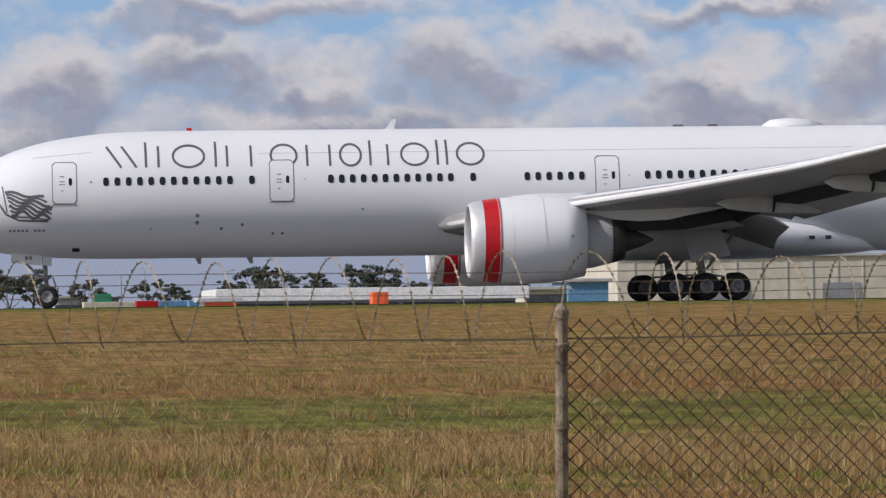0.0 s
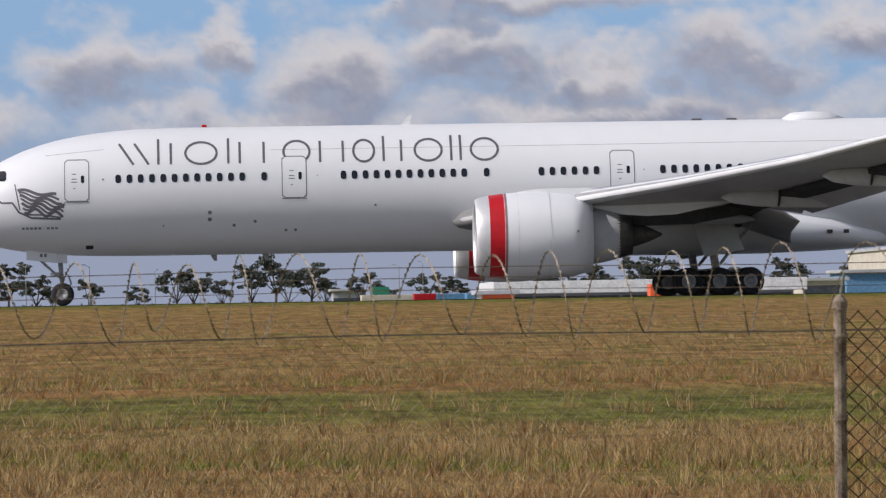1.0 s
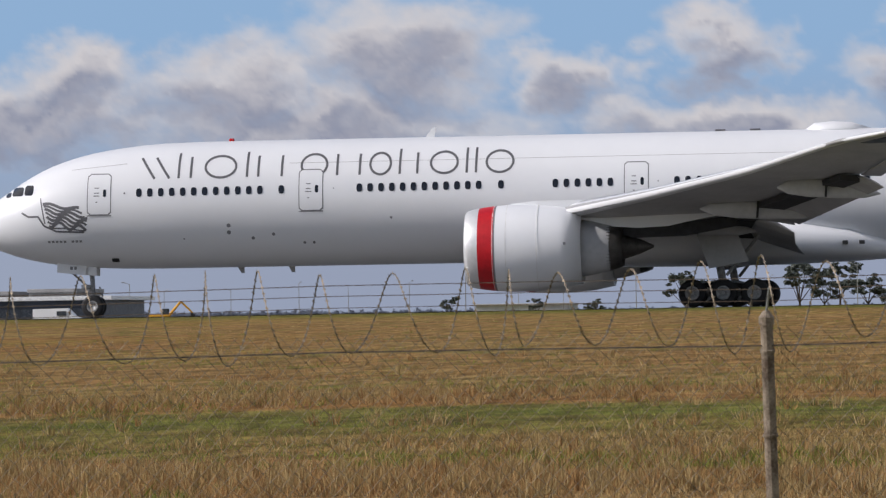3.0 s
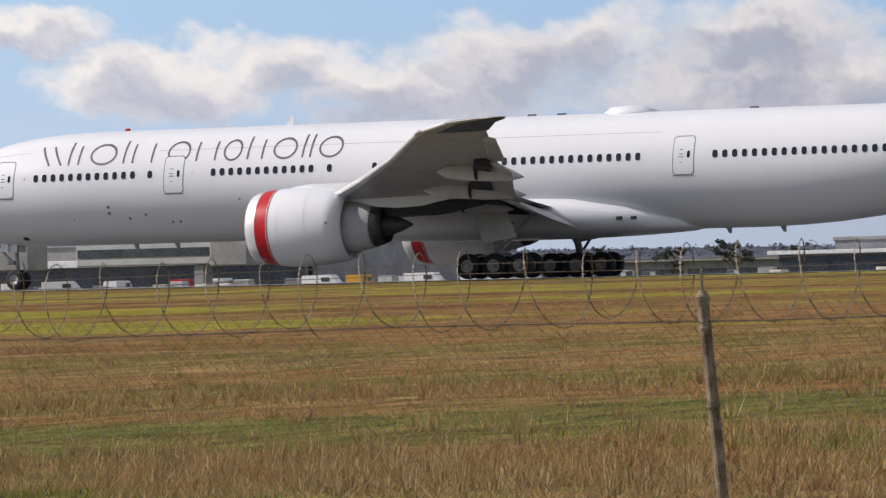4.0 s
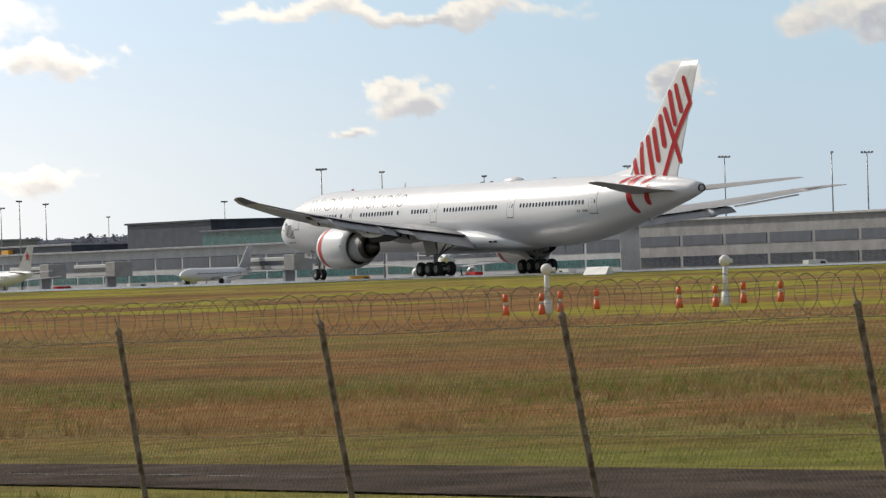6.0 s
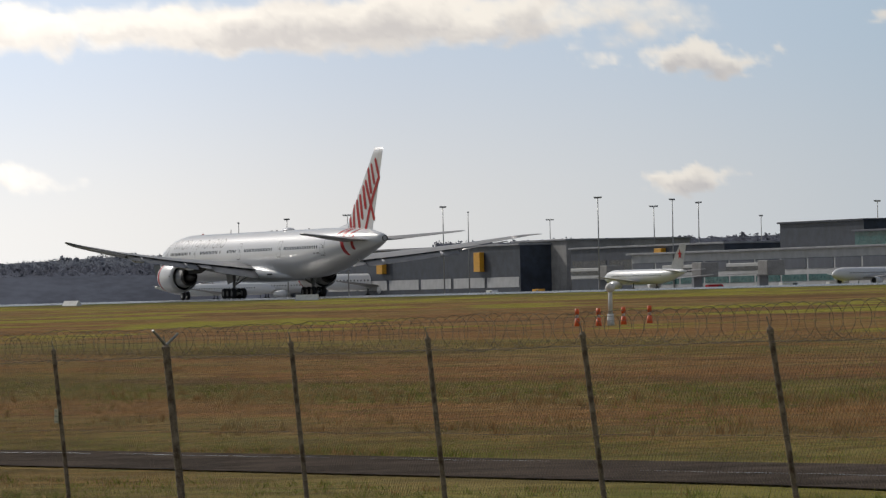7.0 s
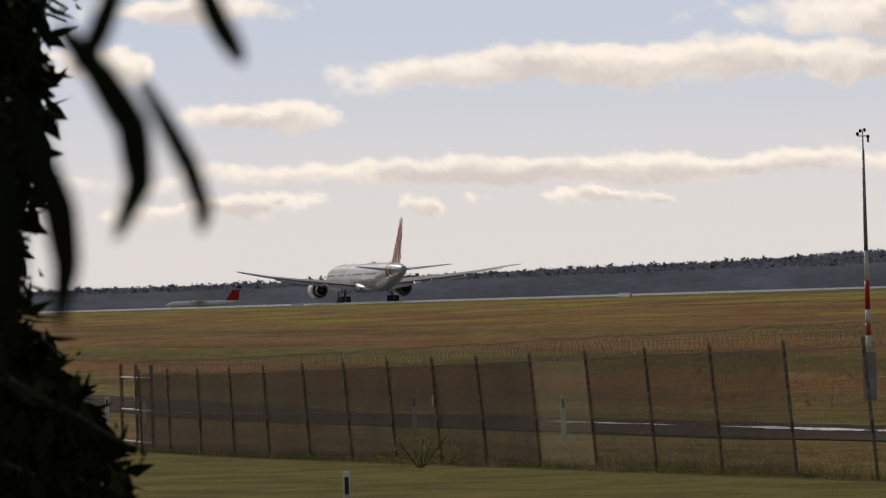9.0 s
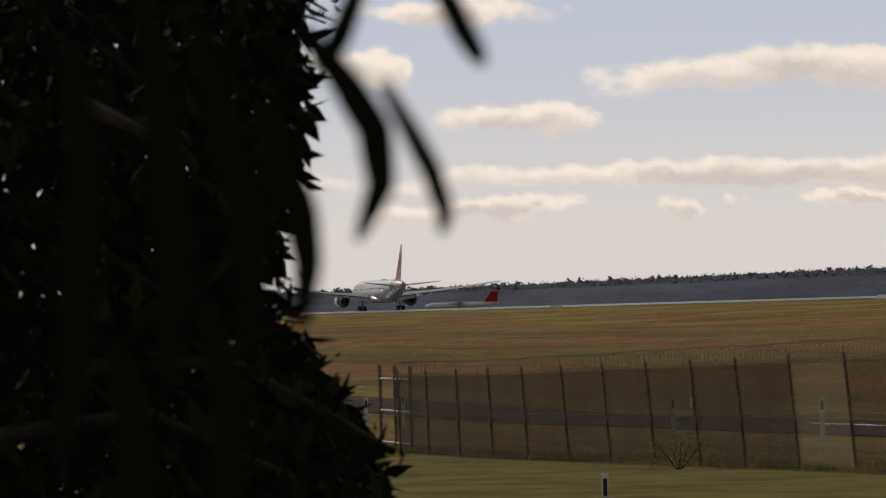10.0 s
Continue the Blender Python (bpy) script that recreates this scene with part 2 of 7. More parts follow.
def blade_material(name, a, b_, c, upright=0.0):
    """Grass and leaves: a colour of its own for each island."""
    m = bpy.data.materials.new(name)
    m.use_nodes = True
    k = Nodes(m.node_tree)
    out, b = k.t.nodes.new("ShaderNodeOutputMaterial"), k.t.nodes.new("ShaderNodeBsdfPrincipled")
    k.link(b.outputs[0], out.inputs[0])
    r = k.t.nodes.new("ShaderNodeNewGeometry").outputs["Random Per Island"]
    col = k.mix(k.ramp(r, 0.0, 0.6), (*a, 1), (*b_, 1))
    col = k.mix(k.ramp(r, 0.6, 1.0), col, (*c, 1))
    k.link(col, b.inputs["Base Color"])
    b.inputs["Roughness"].default_value = 0.85
    b.inputs["Specular IOR Level"].default_value = 0.08
    if upright:
        # thin blades and far crowns scatter light much as the sward they stand in
        vm = k.t.nodes.new("ShaderNodeVectorMath")
        vm.operation = "ADD"
        k.link(k.t.nodes.new("ShaderNodeNewGeometry").outputs["True Normal"], vm.inputs[0])
        vm.inputs[1].default_value = (0.0, 0.0, upright)
        nm = k.t.nodes.new("ShaderNodeVectorMath")
        nm.operation = "NORMALIZE"
        k.link(vm.outputs[0], nm.inputs[0])
        k.link(nm.outputs[0], b.inputs["Normal"])
        glow, both = k.t.nodes.new("ShaderNodeBsdfTranslucent"), k.t.nodes.new("ShaderNodeMixShader")
        k.link(col, glow.inputs["Color"])
        both.inputs[0].default_value = 0.45 if upright < 2.1 else 0.22
        k.link(b.outputs[0], both.inputs[1])
        k.link(glow.outputs[0], both.inputs[2])
        k.link(both.outputs[0], out.inputs[0])
    return m


def screen_material(name, a, c, lo, hi):
    """Shade cloth: a fine weave that lets about half of the light through."""
    m = bpy.data.materials.new(name)
    m.use_nodes = True
    k = Nodes(m.node_tree)
    out, b = k.t.nodes.new("ShaderNodeOutputMaterial"), k.t.nodes.new("ShaderNodeBsdfPrincipled")
    clear, mixer = k.t.nodes.new("ShaderNodeBsdfTransparent"), k.t.nodes.new("ShaderNodeMixShader")
    pos = k.t.nodes.new("ShaderNodeTexCoord").outputs["Object"]
    f = k.noise(pos, 1.3, 4.0, 0.6)
    k.link(k.mix(f, (*a, 1), (*c, 1)), b.inputs["Base Color"])
    b.inputs["Roughness"].default_value = 0.9
    k.link(k.ramp(f, 0.3, 0.7, lo, hi), mixer.inputs[0])
    k.link(clear.outputs[0], mixer.inputs[1])
    k.link(b.outputs[0], mixer.inputs[2])
    k.link(mixer.outputs[0], out.inputs[0])
    return m


M = {
    "white": material("white aircraft paint", (0.755, 0.765, 0.78), 0.32, vary=0.012, scale=0.10, spec=0.45, coat=0.15, patchy=0.012),
    "wing": material("grey wing paint", (0.34, 0.335, 0.335), 0.40, vary=0.08, scale=0.8),
    "grey": material("grey lettering paint", (0.115, 0.115, 0.125), 0.5, vary=0.1),
    "line": material("door seam", (0.20, 0.20, 0.21), 0.6, vary=0.1),
    "red": material("red paint", (0.48, 0.012, 0.018), 0.4, vary=0.08, spec=0.3),
    "metal": material("bare metal lip", (0.70, 0.70, 0.70), 0.42, metal=0.45, vary=0.04),
    "hot": material("heat stained nozzle", (0.085, 0.078, 0.072), 0.5, metal=0.5, vary=0.2, scale=2.0),
    "dark": material("dark cavity", (0.018, 0.018, 0.02), 0.7, vary=0.3),
    "glass": material("dark cabin glass", (0.02, 0.022, 0.028), 0.12, vary=0.2),
    "rubber": material("black tyre rubber", (0.016, 0.016, 0.017), 0.8, vary=0.25, scale=6.0),
    "hub": material("wheel hub", (0.34, 0.34, 0.335), 0.45, metal=0.3, vary=0.2, scale=8.0),
    "gear": material("landing gear paint", (0.34, 0.34, 0.34), 0.5, vary=0.2, scale=5.0),
    "asphalt": material("runway asphalt", (0.11, 0.108, 0.105), 0.27, vary=0.15, scale=0.4, bump=0.2),
    "paint": material("white road paint", (0.72, 0.72, 0.70), 0.6, vary=0.1),
    "gravel": material("grey brown gravel", (0.085, 0.065, 0.052), 0.95, vary=0.3, scale=0.7, bump=0.6, bump_scale=18.0, spec=0.02),
    "galv": material("galvanised steel", (0.33, 0.335, 0.33), 0.5, metal=0.55, vary=0.18, scale=9.0),
    "oldsteel": material("weathered steel post", (0.24, 0.195, 0.145), 0.8, vary=0.36, scale=11.0, bump=0.3, second=(0.075, 0.046, 0.027)),
    "wire": material("dull fence wire", (0.085, 0.064, 0.045), 0.85, vary=0.25, scale=20.0, spec=0.2),
    "newwire": material("thin galvanised wire", (0.22, 0.18, 0.125), 0.7, vary=0.3, scale=20.0, spec=0.3),
    "razor": material("razor wire", (0.30, 0.24, 0.17), 0.6, metal=0.1, vary=0.35, scale=30.0),
    "concrete": material("pale concrete", (0.30, 0.295, 0.29), 0.85, vary=0.12, scale=0.3),
    "cladding": material("pale metal cladding", (0.46, 0.465, 0.47), 0.6, vary=0.08, scale=0.3),
    "cream": material("cream wall", (0.60, 0.55, 0.46), 0.75, vary=0.08, scale=0.3),
    "charcoal": material("charcoal cladding", (0.085, 0.098, 0.125), 0.6, vary=0.12, scale=0.3),
    # roofgrey and window are lightened so their colour carries distance haze
    "roofgrey": material("grey roof sheet lifted for haze", (0.27, 0.28, 0.30), 0.6, vary=0.12, scale=0.3),
    "window": material("tinted window band lifted for haze", (0.055, 0.066, 0.085), 0.25, vary=0.2, scale=0.5),
    "slate": material("dark slate cladding", (0.034, 0.045, 0.068), 0.5, vary=0.2, scale=0.3),
    "water": material("muddy standing water", (0.035, 0.030, 0.024), 0.10, vary=0.2, scale=1.0, spec=0.6, patchy=0.05),
    "teal": material("teal glass cladding", (0.028, 0.12, 0.125), 0.3, vary=0.2, scale=0.3),
    "orange": material("orange plastic", (0.80, 0.13, 0.03), 0.5, vary=0.1, scale=6.0),
    "yellow": material("yellow paint", (0.72, 0.36, 0.03), 0.5, vary=0.12, scale=3.0),
    "blue": material("blue sheet", (0.13, 0.30, 0.50), 0.6, vary=0.15),
    "greenpaint": material("green sign", (0.02, 0.22, 0.13), 0.5, vary=0.1),
    "sock": material("white windsock cloth", (0.70, 0.68, 0.63), 0.85, vary=0.12, scale=4.0, bump=0.3, bump_scale=30.0),
    "bark": material("dark bark", (0.07, 0.052, 0.04), 0.9, vary=0.3, scale=10.0, bump=0.6),
    "signboard": material("faded sign board", (0.25, 0.24, 0.16), 0.6, vary=0.1, scale=20.0),
    "ground": grass_ground(),
    "screen": screen_material("brown shade cloth", (0.024, 0.010, 0.006), (0.048, 0.020, 0.012), 0.58, 0.72),
    "thinscreen": screen_material("worn brown shade cloth", (0.024, 0.010, 0.006), (0.048, 0.020, 0.012), 0.32, 0.46),
    "palescreen": screen_material("dusty pale shade cloth", (0.34, 0.30, 0.19), (0.42, 0.37, 0.25), 0.30, 0.40),
    "blade_dry": blade_material("dry grass blades", (0.27, 0.165, 0.060), (0.45, 0.31, 0.13), (0.56, 0.41, 0.20), 2.2),
    "blade_rust": blade_material("rust brown grass blades", (0.24, 0.118, 0.042), (0.41, 0.225, 0.085), (0.52, 0.35, 0.16), 2.2),
    "blade_green": blade_material("green grass blades", (0.10, 0.128, 0.016), (0.21, 0.235, 0.04), (0.35, 0.34, 0.085), 2.2),
    "shrub": blade_material("dark green shrub leaves", (0.028, 0.050, 0.010), (0.065, 0.10, 0.020), (0.14, 0.18, 0.045), 1.0),
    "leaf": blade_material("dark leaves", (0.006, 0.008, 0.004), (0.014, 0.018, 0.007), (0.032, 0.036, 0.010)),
    # gum leaves are lightened to take in the distance haze
    "gum": blade_material("gum tree leaves lifted for haze", (0.060, 0.072, 0.062), (0.098, 0.110, 0.094), (0.14, 0.15, 0.13)),
    "wood_far": blade_material("far woodland", (0.035, 0.042, 0.04), (0.06, 0.066, 0.06), (0.085, 0.09, 0.08)),
}


# ---------------------------------------------------------------- mesh helpers
def mesh(name, verts, faces, mat, smooth=False):
    me = bpy.data.meshes.new(name)
    me.from_pydata([tuple(v) for v in verts], [], [tuple(f) for f in faces])
    me.materials.append(M[mat])
    if smooth:
        me.polygons.foreach_set("use_smooth", [True] * len(me.polygons))
    me.update()
    return me


def piece(name, data, parent=None, label="", m=None):
    ob = new(name, data)
    if parent is not None:
        ob.parent = parent
    if m is not None:
        ob.matrix_local = m if parent is not None else m
    if label:
        tagged(ob, label)
    return ob


def part(name, bm, mat, parent, label="", smooth=False, m=None):
    me = bpy.data.meshes.new(name)
    bmesh.ops.recalc_face_normals(bm, faces=bm.faces)
    bm.to_mesh(me)
    bm.free()
    me.materials.append(M[mat])
    if smooth:
        me.polygons.foreach_set("use_smooth", [True] * len(me.polygons))
    return piece(name, me, parent, label, m)


def thing(name, label, category, x, y, z, rz=0.0, group="", kind=""):
    ob = new(name)
    ob.matrix_world = pose(x, y, z, 0, 0, rz)
    return tagged(ob, label, category, group, kind)


def box(bm, x0, x1, y0, y1, z0, z1, bevel=0.0):
    r = bmesh.ops.create_cube(bm, size=1.0)
    vs = r["verts"]
    for v in vs:
        v.co = Vector((x0 + (v.co.x + 0.5) * (x1 - x0), y0 + (v.co.y + 0.5) * (y1 - y0), z0 + (v.co.z + 0.5) * (z1 - z0)))
    if bevel:
        es = list({e for v in vs for e in v.link_edges})
        bmesh.ops.bevel(bm, geom=es, offset=bevel, segments=2, affect="EDGES", profile=0.5)
    return bm


def tube(bm, a, b, r0, r1=None, seg=12, caps=True):
    a, b = Vector(a), Vector(b)
    r1 = r0 if r1 is None else r1
    q = (b - a).to_track_quat("Z", "Y").to_matrix()
    rings = []
    for c, r in ((a, r0), (b, r1)):
        rings.append([bm.verts.new(c + q @ Vector((r * math.cos(2 * math.pi * i / seg), r * math.sin(2 * math.pi * i / seg), 0))) for i in range(seg)])
    for i in range(seg):
        j = (i + 1) % seg
        bm.faces.new((rings[0][i], rings[0][j], rings[1][j], rings[1][i]))
    if caps:
        bm.faces.new(rings[0][::-1])
        bm.faces.new(rings[1])
    return bm


def lathe(bm, axis_pts, seg=40, centre=(0, 0, 0)):
    """A body of turning about the x axis: (x, radius) pairs."""
    cx, cy, cz = centre
    rings = [[bm.verts.new((cx + x, cy + r * math.cos(2 * math.pi * i / seg), cz + r * math.sin(2 * math.pi * i / seg))) for i in range(seg)] for x, r in axis_pts]
    for a, b in zip(rings, rings[1:]):
        for i in range(seg):
            j = (i + 1) % seg
            bm.faces.new((a[i], a[j], b[j], b[i]))
    return bm


def loft(bm, rings, caps=True):
    vs = [[bm.verts.new(c) for c in r] for r in rings]
    n = len(vs[0])
    for a, b in zip(vs, vs[1:]):
        for i in range(n):
            j = (i + 1) % n
            bm.faces.new((a[i], a[j], b[j], b[i]))
    if caps:
        bm.faces.new(vs[0][::-1])
        bm.faces.new(vs[-1])
    return bm


def polar(yaw, dist):
    return -math.sin(radians(yaw)) * dist, math.cos(radians(yaw)) * dist


# ---------------------------------------------------------------- ground
def fence_top(x):
    return EYE + float(np.interp(-x, (-60, 0, 21, 55, 103, 160), (0.10, 0.04, -0.105, -0.47, -1.20, -1.75)))


def runway_z(x):
    return EYE + 0.444 + 0.000297 * max(min(x, 400.0), -2600.0)


def edge_drop(x):
    """How far the runway's edges lie below its crown."""
    return float(np.interp(-x, (0, 300, 1100), (0.04, 0.2, 0.50)))


def gz(x, y):
    low = fence_top(x) - 1.77
    high = runway_z(x) - edge_drop(x)
    if y <= 34:
        return low
    t = min(1.0, (y - 34.0) / (226.0 - 34.0))
    t = t + 0.10 * math.sin(math.pi * t)
    z = low + (high - low) * t
    if 226.0 < y < 290.0:
        z += edge_drop(x) * (1.0 - abs(y - RUNWAY_Y) / 32.0) - 0.04
    if y > 300:
        z -= min(0.5, (y - 300) * 0.01)
    return z


def spread(stops):
    out = []
    for (a, b, n) in stops:
        out += list(np.linspace(a, b, n, endpoint=False))
    return out + [stops[-1][1]]


def sheet(name, xs, ys, dz, mat):
    verts = [(x, y, gz(x, y) + dz) for y in ys for x in xs]
    w = len(xs)
    faces = [(j * w + i, j * w + i + 1, (j + 1) * w + i + 1, (j + 1) * w + i) for j in range(len(ys) - 1) for i in range(w - 1)]
    return mesh(name, verts, faces, mat, smooth=True)


XS = spread([(-4800, -2600, 8), (-2600, -300, 46), (-300, 60, 120), (60, 400, 12), (400, 3500, 8)])
ground = tagged(new("ground", sheet("ground", XS, spread([(-400, 0, 8), (0, 34, 12), (34, 60, 12), (60, 226, 24), (226, 290, 16), (290, 310, 4), (310, 4800, 16)]), 0.0, "ground")),
                "rough brown and green airfield grass", "grass", kind="structure")
runway = tagged(new("runway", sheet("runway", XS, [227.8, 240, 257.8, 275, 287.8], 0.07, "asphalt")), "grey asphalt runway with pale edges", "runway", kind="structure")
for y0 in (229.2, 285.2):
    line = new("edge_line", sheet("edge_line", XS, [y0, y0 + 0.9], 0.078, "paint"))
    line.parent = runway
apron = tagged(new("apron", sheet("apron", XS, [420, 520, 700], 0.03, "concrete")), "pale concrete apron before the terminals", "apron", kind="structure")
RXS = spread([(-330, 60, 160)])


def track_shift(x):
    """How far the track swings away from the fence."""
    return float(np.interp(-x, (28, 38, 60, 95, 135), (0.0, -0.8, 0.6, 2.9, 3.6)))


def make_track():
    ys = (27.4, 28.4, 29.8, 31.2, 32.5)
    verts = [(x, y + track_shift(x), gz(x, y + track_shift(x)) + 0.025) for y in ys for x in RXS]
    w = len(RXS)
    return mesh("road", verts, [(j * w + i, j * w + i + 1, (j + 1) * w + i + 1, (j + 1) * w + i) for j in range(len(ys) - 1) for i in range(w - 1)], "gravel", smooth=True)


track = tagged(new("road", make_track()), "worn grey gravel perimeter track inside the fence", "track", kind="structure")


def puddles():
    """Rain water in the far wheel rut of the track, and one wide puddle."""
    rng = random.Random(4)
    for x0, x1, yc, half in ((-117.5, -103.0, 31.7, 0.50), (-102.0, -93.0, 32.25, 0.11), (-92.5, -80.0, 32.3, 0.10), (-78.0, -70.0, 32.25, 0.06), (-135.0, -121.0, 31.6, 0.2), (-62.0, -52.0, 30.2, 0.04)):
        n = 40
        verts, faces = [], []
        for i in range(n + 1):
            x = x0 + (x1 - x0) * i / n
            w = half * (math.sin(math.pi * i / n) ** 0.5 + 0.02) * rng.uniform(0.55, 1.1)
            mid = yc - 0.6 + track_shift(x) + 0.06 * math.sin(x * 1.3)
            verts += [(x, mid - w, gz(x, mid) + 0.034), (x, mid + w, gz(x, mid) + 0.034)]
            if i:
                k = 2 * i
                faces.append((k - 2, k, k + 1, k - 1))
        tagged(new("puddle", mesh("puddle", verts, faces, "water")), "shallow muddy puddle in a rut of the track", "puddle", kind="structure")


puddles()


# ---------------------------------------------------------------- the airliner
# its own space: x aft from the nose, y to starboard, z up from the tarmac
BODY = [  # x, top, bottom, half width
    (0.00, 4.50, 4.40, 0.02), (0.12, 4.86, 4.08, 0.40), (0.45, 5.25, 3.78, 0.80), (1.0, 5.70, 3.47, 1.36), (2.0, 6.38, 3.08, 1.94),
    (3.0, 7.0, 2.82, 2.35), (4.0, 7.47, 2.64, 2.62), (5.0, 7.81, 2.52, 2.80), (6.0, 8.06, 2.44, 2.92), (7.5, 8.30, 2.38, 2.98),
    (9.5, 8.48, 2.35, 3.07), (12.0, 8.53, 2.35, 3.10), (30.0, 8.53, 2.35, 3.10), (50.0, 8.53, 2.36, 3.10), (54.0, 8.53, 2.55, 3.08),
    (58.0, 8.52, 3.08, 2.95), (62.0, 8.46, 3.90, 2.62), (66.0, 8.28, 4.82, 2.08), (69.5, 7.98, 5.62, 1.42), (72.0, 7.62, 6.22, 0.75), (73.05, 7.40, 6.55, 0.42)]
BX = np.array([r[0] for r in BODY])


def body_at(x):
    """Top, bottom and half width of the fuselage at x, rounded between the stations."""
    i = int(np.clip(np.searchsorted(BX, x) - 1, 0, len(BX) - 2))
    h = BX[i + 1] - BX[i]
    t = (x - BX[i]) / h
    out = []
    for c in (1, 2, 3):
        y = [r[c] for r in BODY]
        d = [(y[j + 1] - y[j]) / (BX[j + 1] - BX[j]) for j in range(len(y) - 1)]

        def slope(j):
            if j in (0, len(y) - 1):
                return d[0] if j == 0 else d[-1]
            return 0.0 if d[j - 1] * d[j] <= 0 else 2 * d[j - 1] * d[j] / (d[j - 1] + d[j])
        a, b = slope(i) * h, slope(i + 1) * h
        out.append((2 * t ** 3 - 3 * t * t + 1) * y[i] + (t ** 3 - 2 * t * t + t) * a + (3 * t * t - 2 * t ** 3) * y[i + 1] + (t ** 3 - t * t) * b)
    return out


def skin(x, z, off=0.0):
    """The point of the port side at x and height z, lifted off the skin."""
    top, bot, w = body_at(x)
    zc, h = (top + bot) / 2, (top - bot) / 2
    s = max(-0.999, min(0.999, (z - zc) / h))
    c = math.sqrt(1 - s * s)
    n = Vector((0, -c / w, s / h)).normalized()
    return Vector((x, -w * c, z)) + n * off


def round_patch(bm, x0, x1, z0, z1, r, off, rows=10, surf=skin, cols=4):
    """A plate with rounded corners that follows the skin."""
    grid = []
    for i in range(rows + 1):
        z = z0 + (z1 - z0) * i / rows
        e = min(z - z0, z1 - z)
        cut = r - math.sqrt(max(0.0, r * r - (r - e) ** 2)) if e < r else 0.0
        grid.append([bm.verts.new(surf(x0 + cut + (x1 - x0 - 2 * cut) * j / cols, z, off)) for j in range(cols + 1)])
    for a, b in zip(grid, grid[1:]):
        for j in range(cols):
            bm.faces.new((a[j], a[j + 1], b[j + 1], b[j]))
    return bm


def stroke(bm, pts, width, off=0.006, surf=skin, step=0.12, rounded=False):
    """A painted stroke of even width along (x, z) points on a surface, with square or rounded ends."""
    fine = []
    for (xa, za), (xb, zb) in zip(pts, pts[1:]):
        n = max(1, int(math.hypot(xb - xa, zb - za) / step))
        fine += [(xa + (xb - xa) * k / n, za + (zb - za) * k / n) for k in range(n)]
    fine.append(pts[-1])
    last = None
    for i, (x, z) in enumerate(fine):
        xa, za = fine[max(0, i - 1)]
        xb, zb = fine[min(len(fine) - 1, i + 1)]
        d = math.hypot(xb - xa, zb - za) or 1.0
        nx, nz = -(zb - za) / d * width / 2, (xb - xa) / d * width / 2
        pair = bm.verts.new(surf(x + nx, z + nz, off)), bm.verts.new(surf(x - nx, z - nz, off))
        if last:
            bm.faces.new((last[0], last[1], pair[1], pair[0]))
        last = pair
    if rounded:
        for (x, z), (xn, zn) in ((fine[0], fine[1]), (fine[-1], fine[-2])):
            a0 = math.atan2(z - zn, x - xn)
            turn = [a0 + math.pi * (i / 8 - 0.5) for i in range(9)]
            mid = bm.verts.new(surf(x, z, off))
            rim = [bm.verts.new(surf(x + width / 2 * math.cos(a), z + width / 2 * math.sin(a), off)) for a in turn]
            for u, v in zip(rim, rim[1:]):
                bm.faces.new((mid, u, v))
        bmesh.ops.remove_doubles(bm, verts=bm.verts, dist=0.001)
    return bm


def arc(cx, cz, rx, rz, a0, a1, n=14):
    return [(cx + rx * math.cos(radians(a0 + (a1 - a0) * i / n)), cz + rz * math.sin(radians(a0 + (a1 - a0) * i / n))) for i in range(n + 1)]


def ring(x, n=56):
    top, bot, w = body_at(x)
    zc, h = (top + bot) / 2, (top - bot) / 2
    return [(x, w * math.sin(2 * math.pi * i / n), zc + h * math.cos(2 * math.pi * i / n)) for i in range(n)]


def aerofoil(x, y, z, chord, thick, droop=0.0, n=11):
    """A closed wing section in the plane of y: nose at x, z."""
    up, low = [], []
    for i in range(n):
        c = (1 - math.cos(math.pi * i / (n - 1))) / 2
        t = 5 * thick * (0.2969 * math.sqrt(c) - 0.126 * c - 0.3516 * c * c + 0.2843 * c ** 3 - 0.1036 * c ** 4)
        camber = 0.02 * chord * math.sin(math.pi * c) - droop * c
        up.append((x + c * chord, y, z + camber + t * chord))
        low.append((x + c * chord, y, z + camber - t * chord * 0.85))
    return up + low[-2:0:-1]


WING = [  # y, leading edge x, chord, z, thickness
    (2.6, 24.6, 14.6, 3.75, 0.125), (6.0, 27.0, 12.0, 4.15, 0.115), (10.0, 29.8, 9.6, 4.55, 0.105), (16.0, 34.0, 7.6, 5.12, 0.098),
    (23.0, 38.9, 5.7, 5.92, 0.092), (29.4, 43.3, 3.6, 6.95, 0.09), (31.2, 45.6, 2.5, 7.27, 0.09), (32.1, 47.5, 1.5, 7.38, 0.09), (32.45, 48.7, 0.55, 7.42, 0.09)]


def wing_at(y):
    c = np.array(WING)
    return [float(np.interp(y, c[:, 0], c[:, k])) for k in range(1, 5)]


def fin_half(x, z):
    t = max(0.0, min(1.0, (z - 8.2) / 9.8))
    x0, x1 = 61.0 + (70.55 - 61.0) * t, 69.45 + (73.2 - 69.45) * t
    c = max(0.0, min(1.0, (x - x0) / (x1 - x0)))
    th = 0.052 * (x1 - x0) * (1.0 - 0.15 * t)
    return th * 2.6 * (0.2969 * math.sqrt(c) - 0.126 * c - 0.3516 * c * c + 0.2843 * c ** 3 - 0.1015 * c ** 4) * 3.6 / 2


def fin_skin(x, z, off=0.0):
    return Vector((x, -fin_half(x, z) - off - 0.004, z))


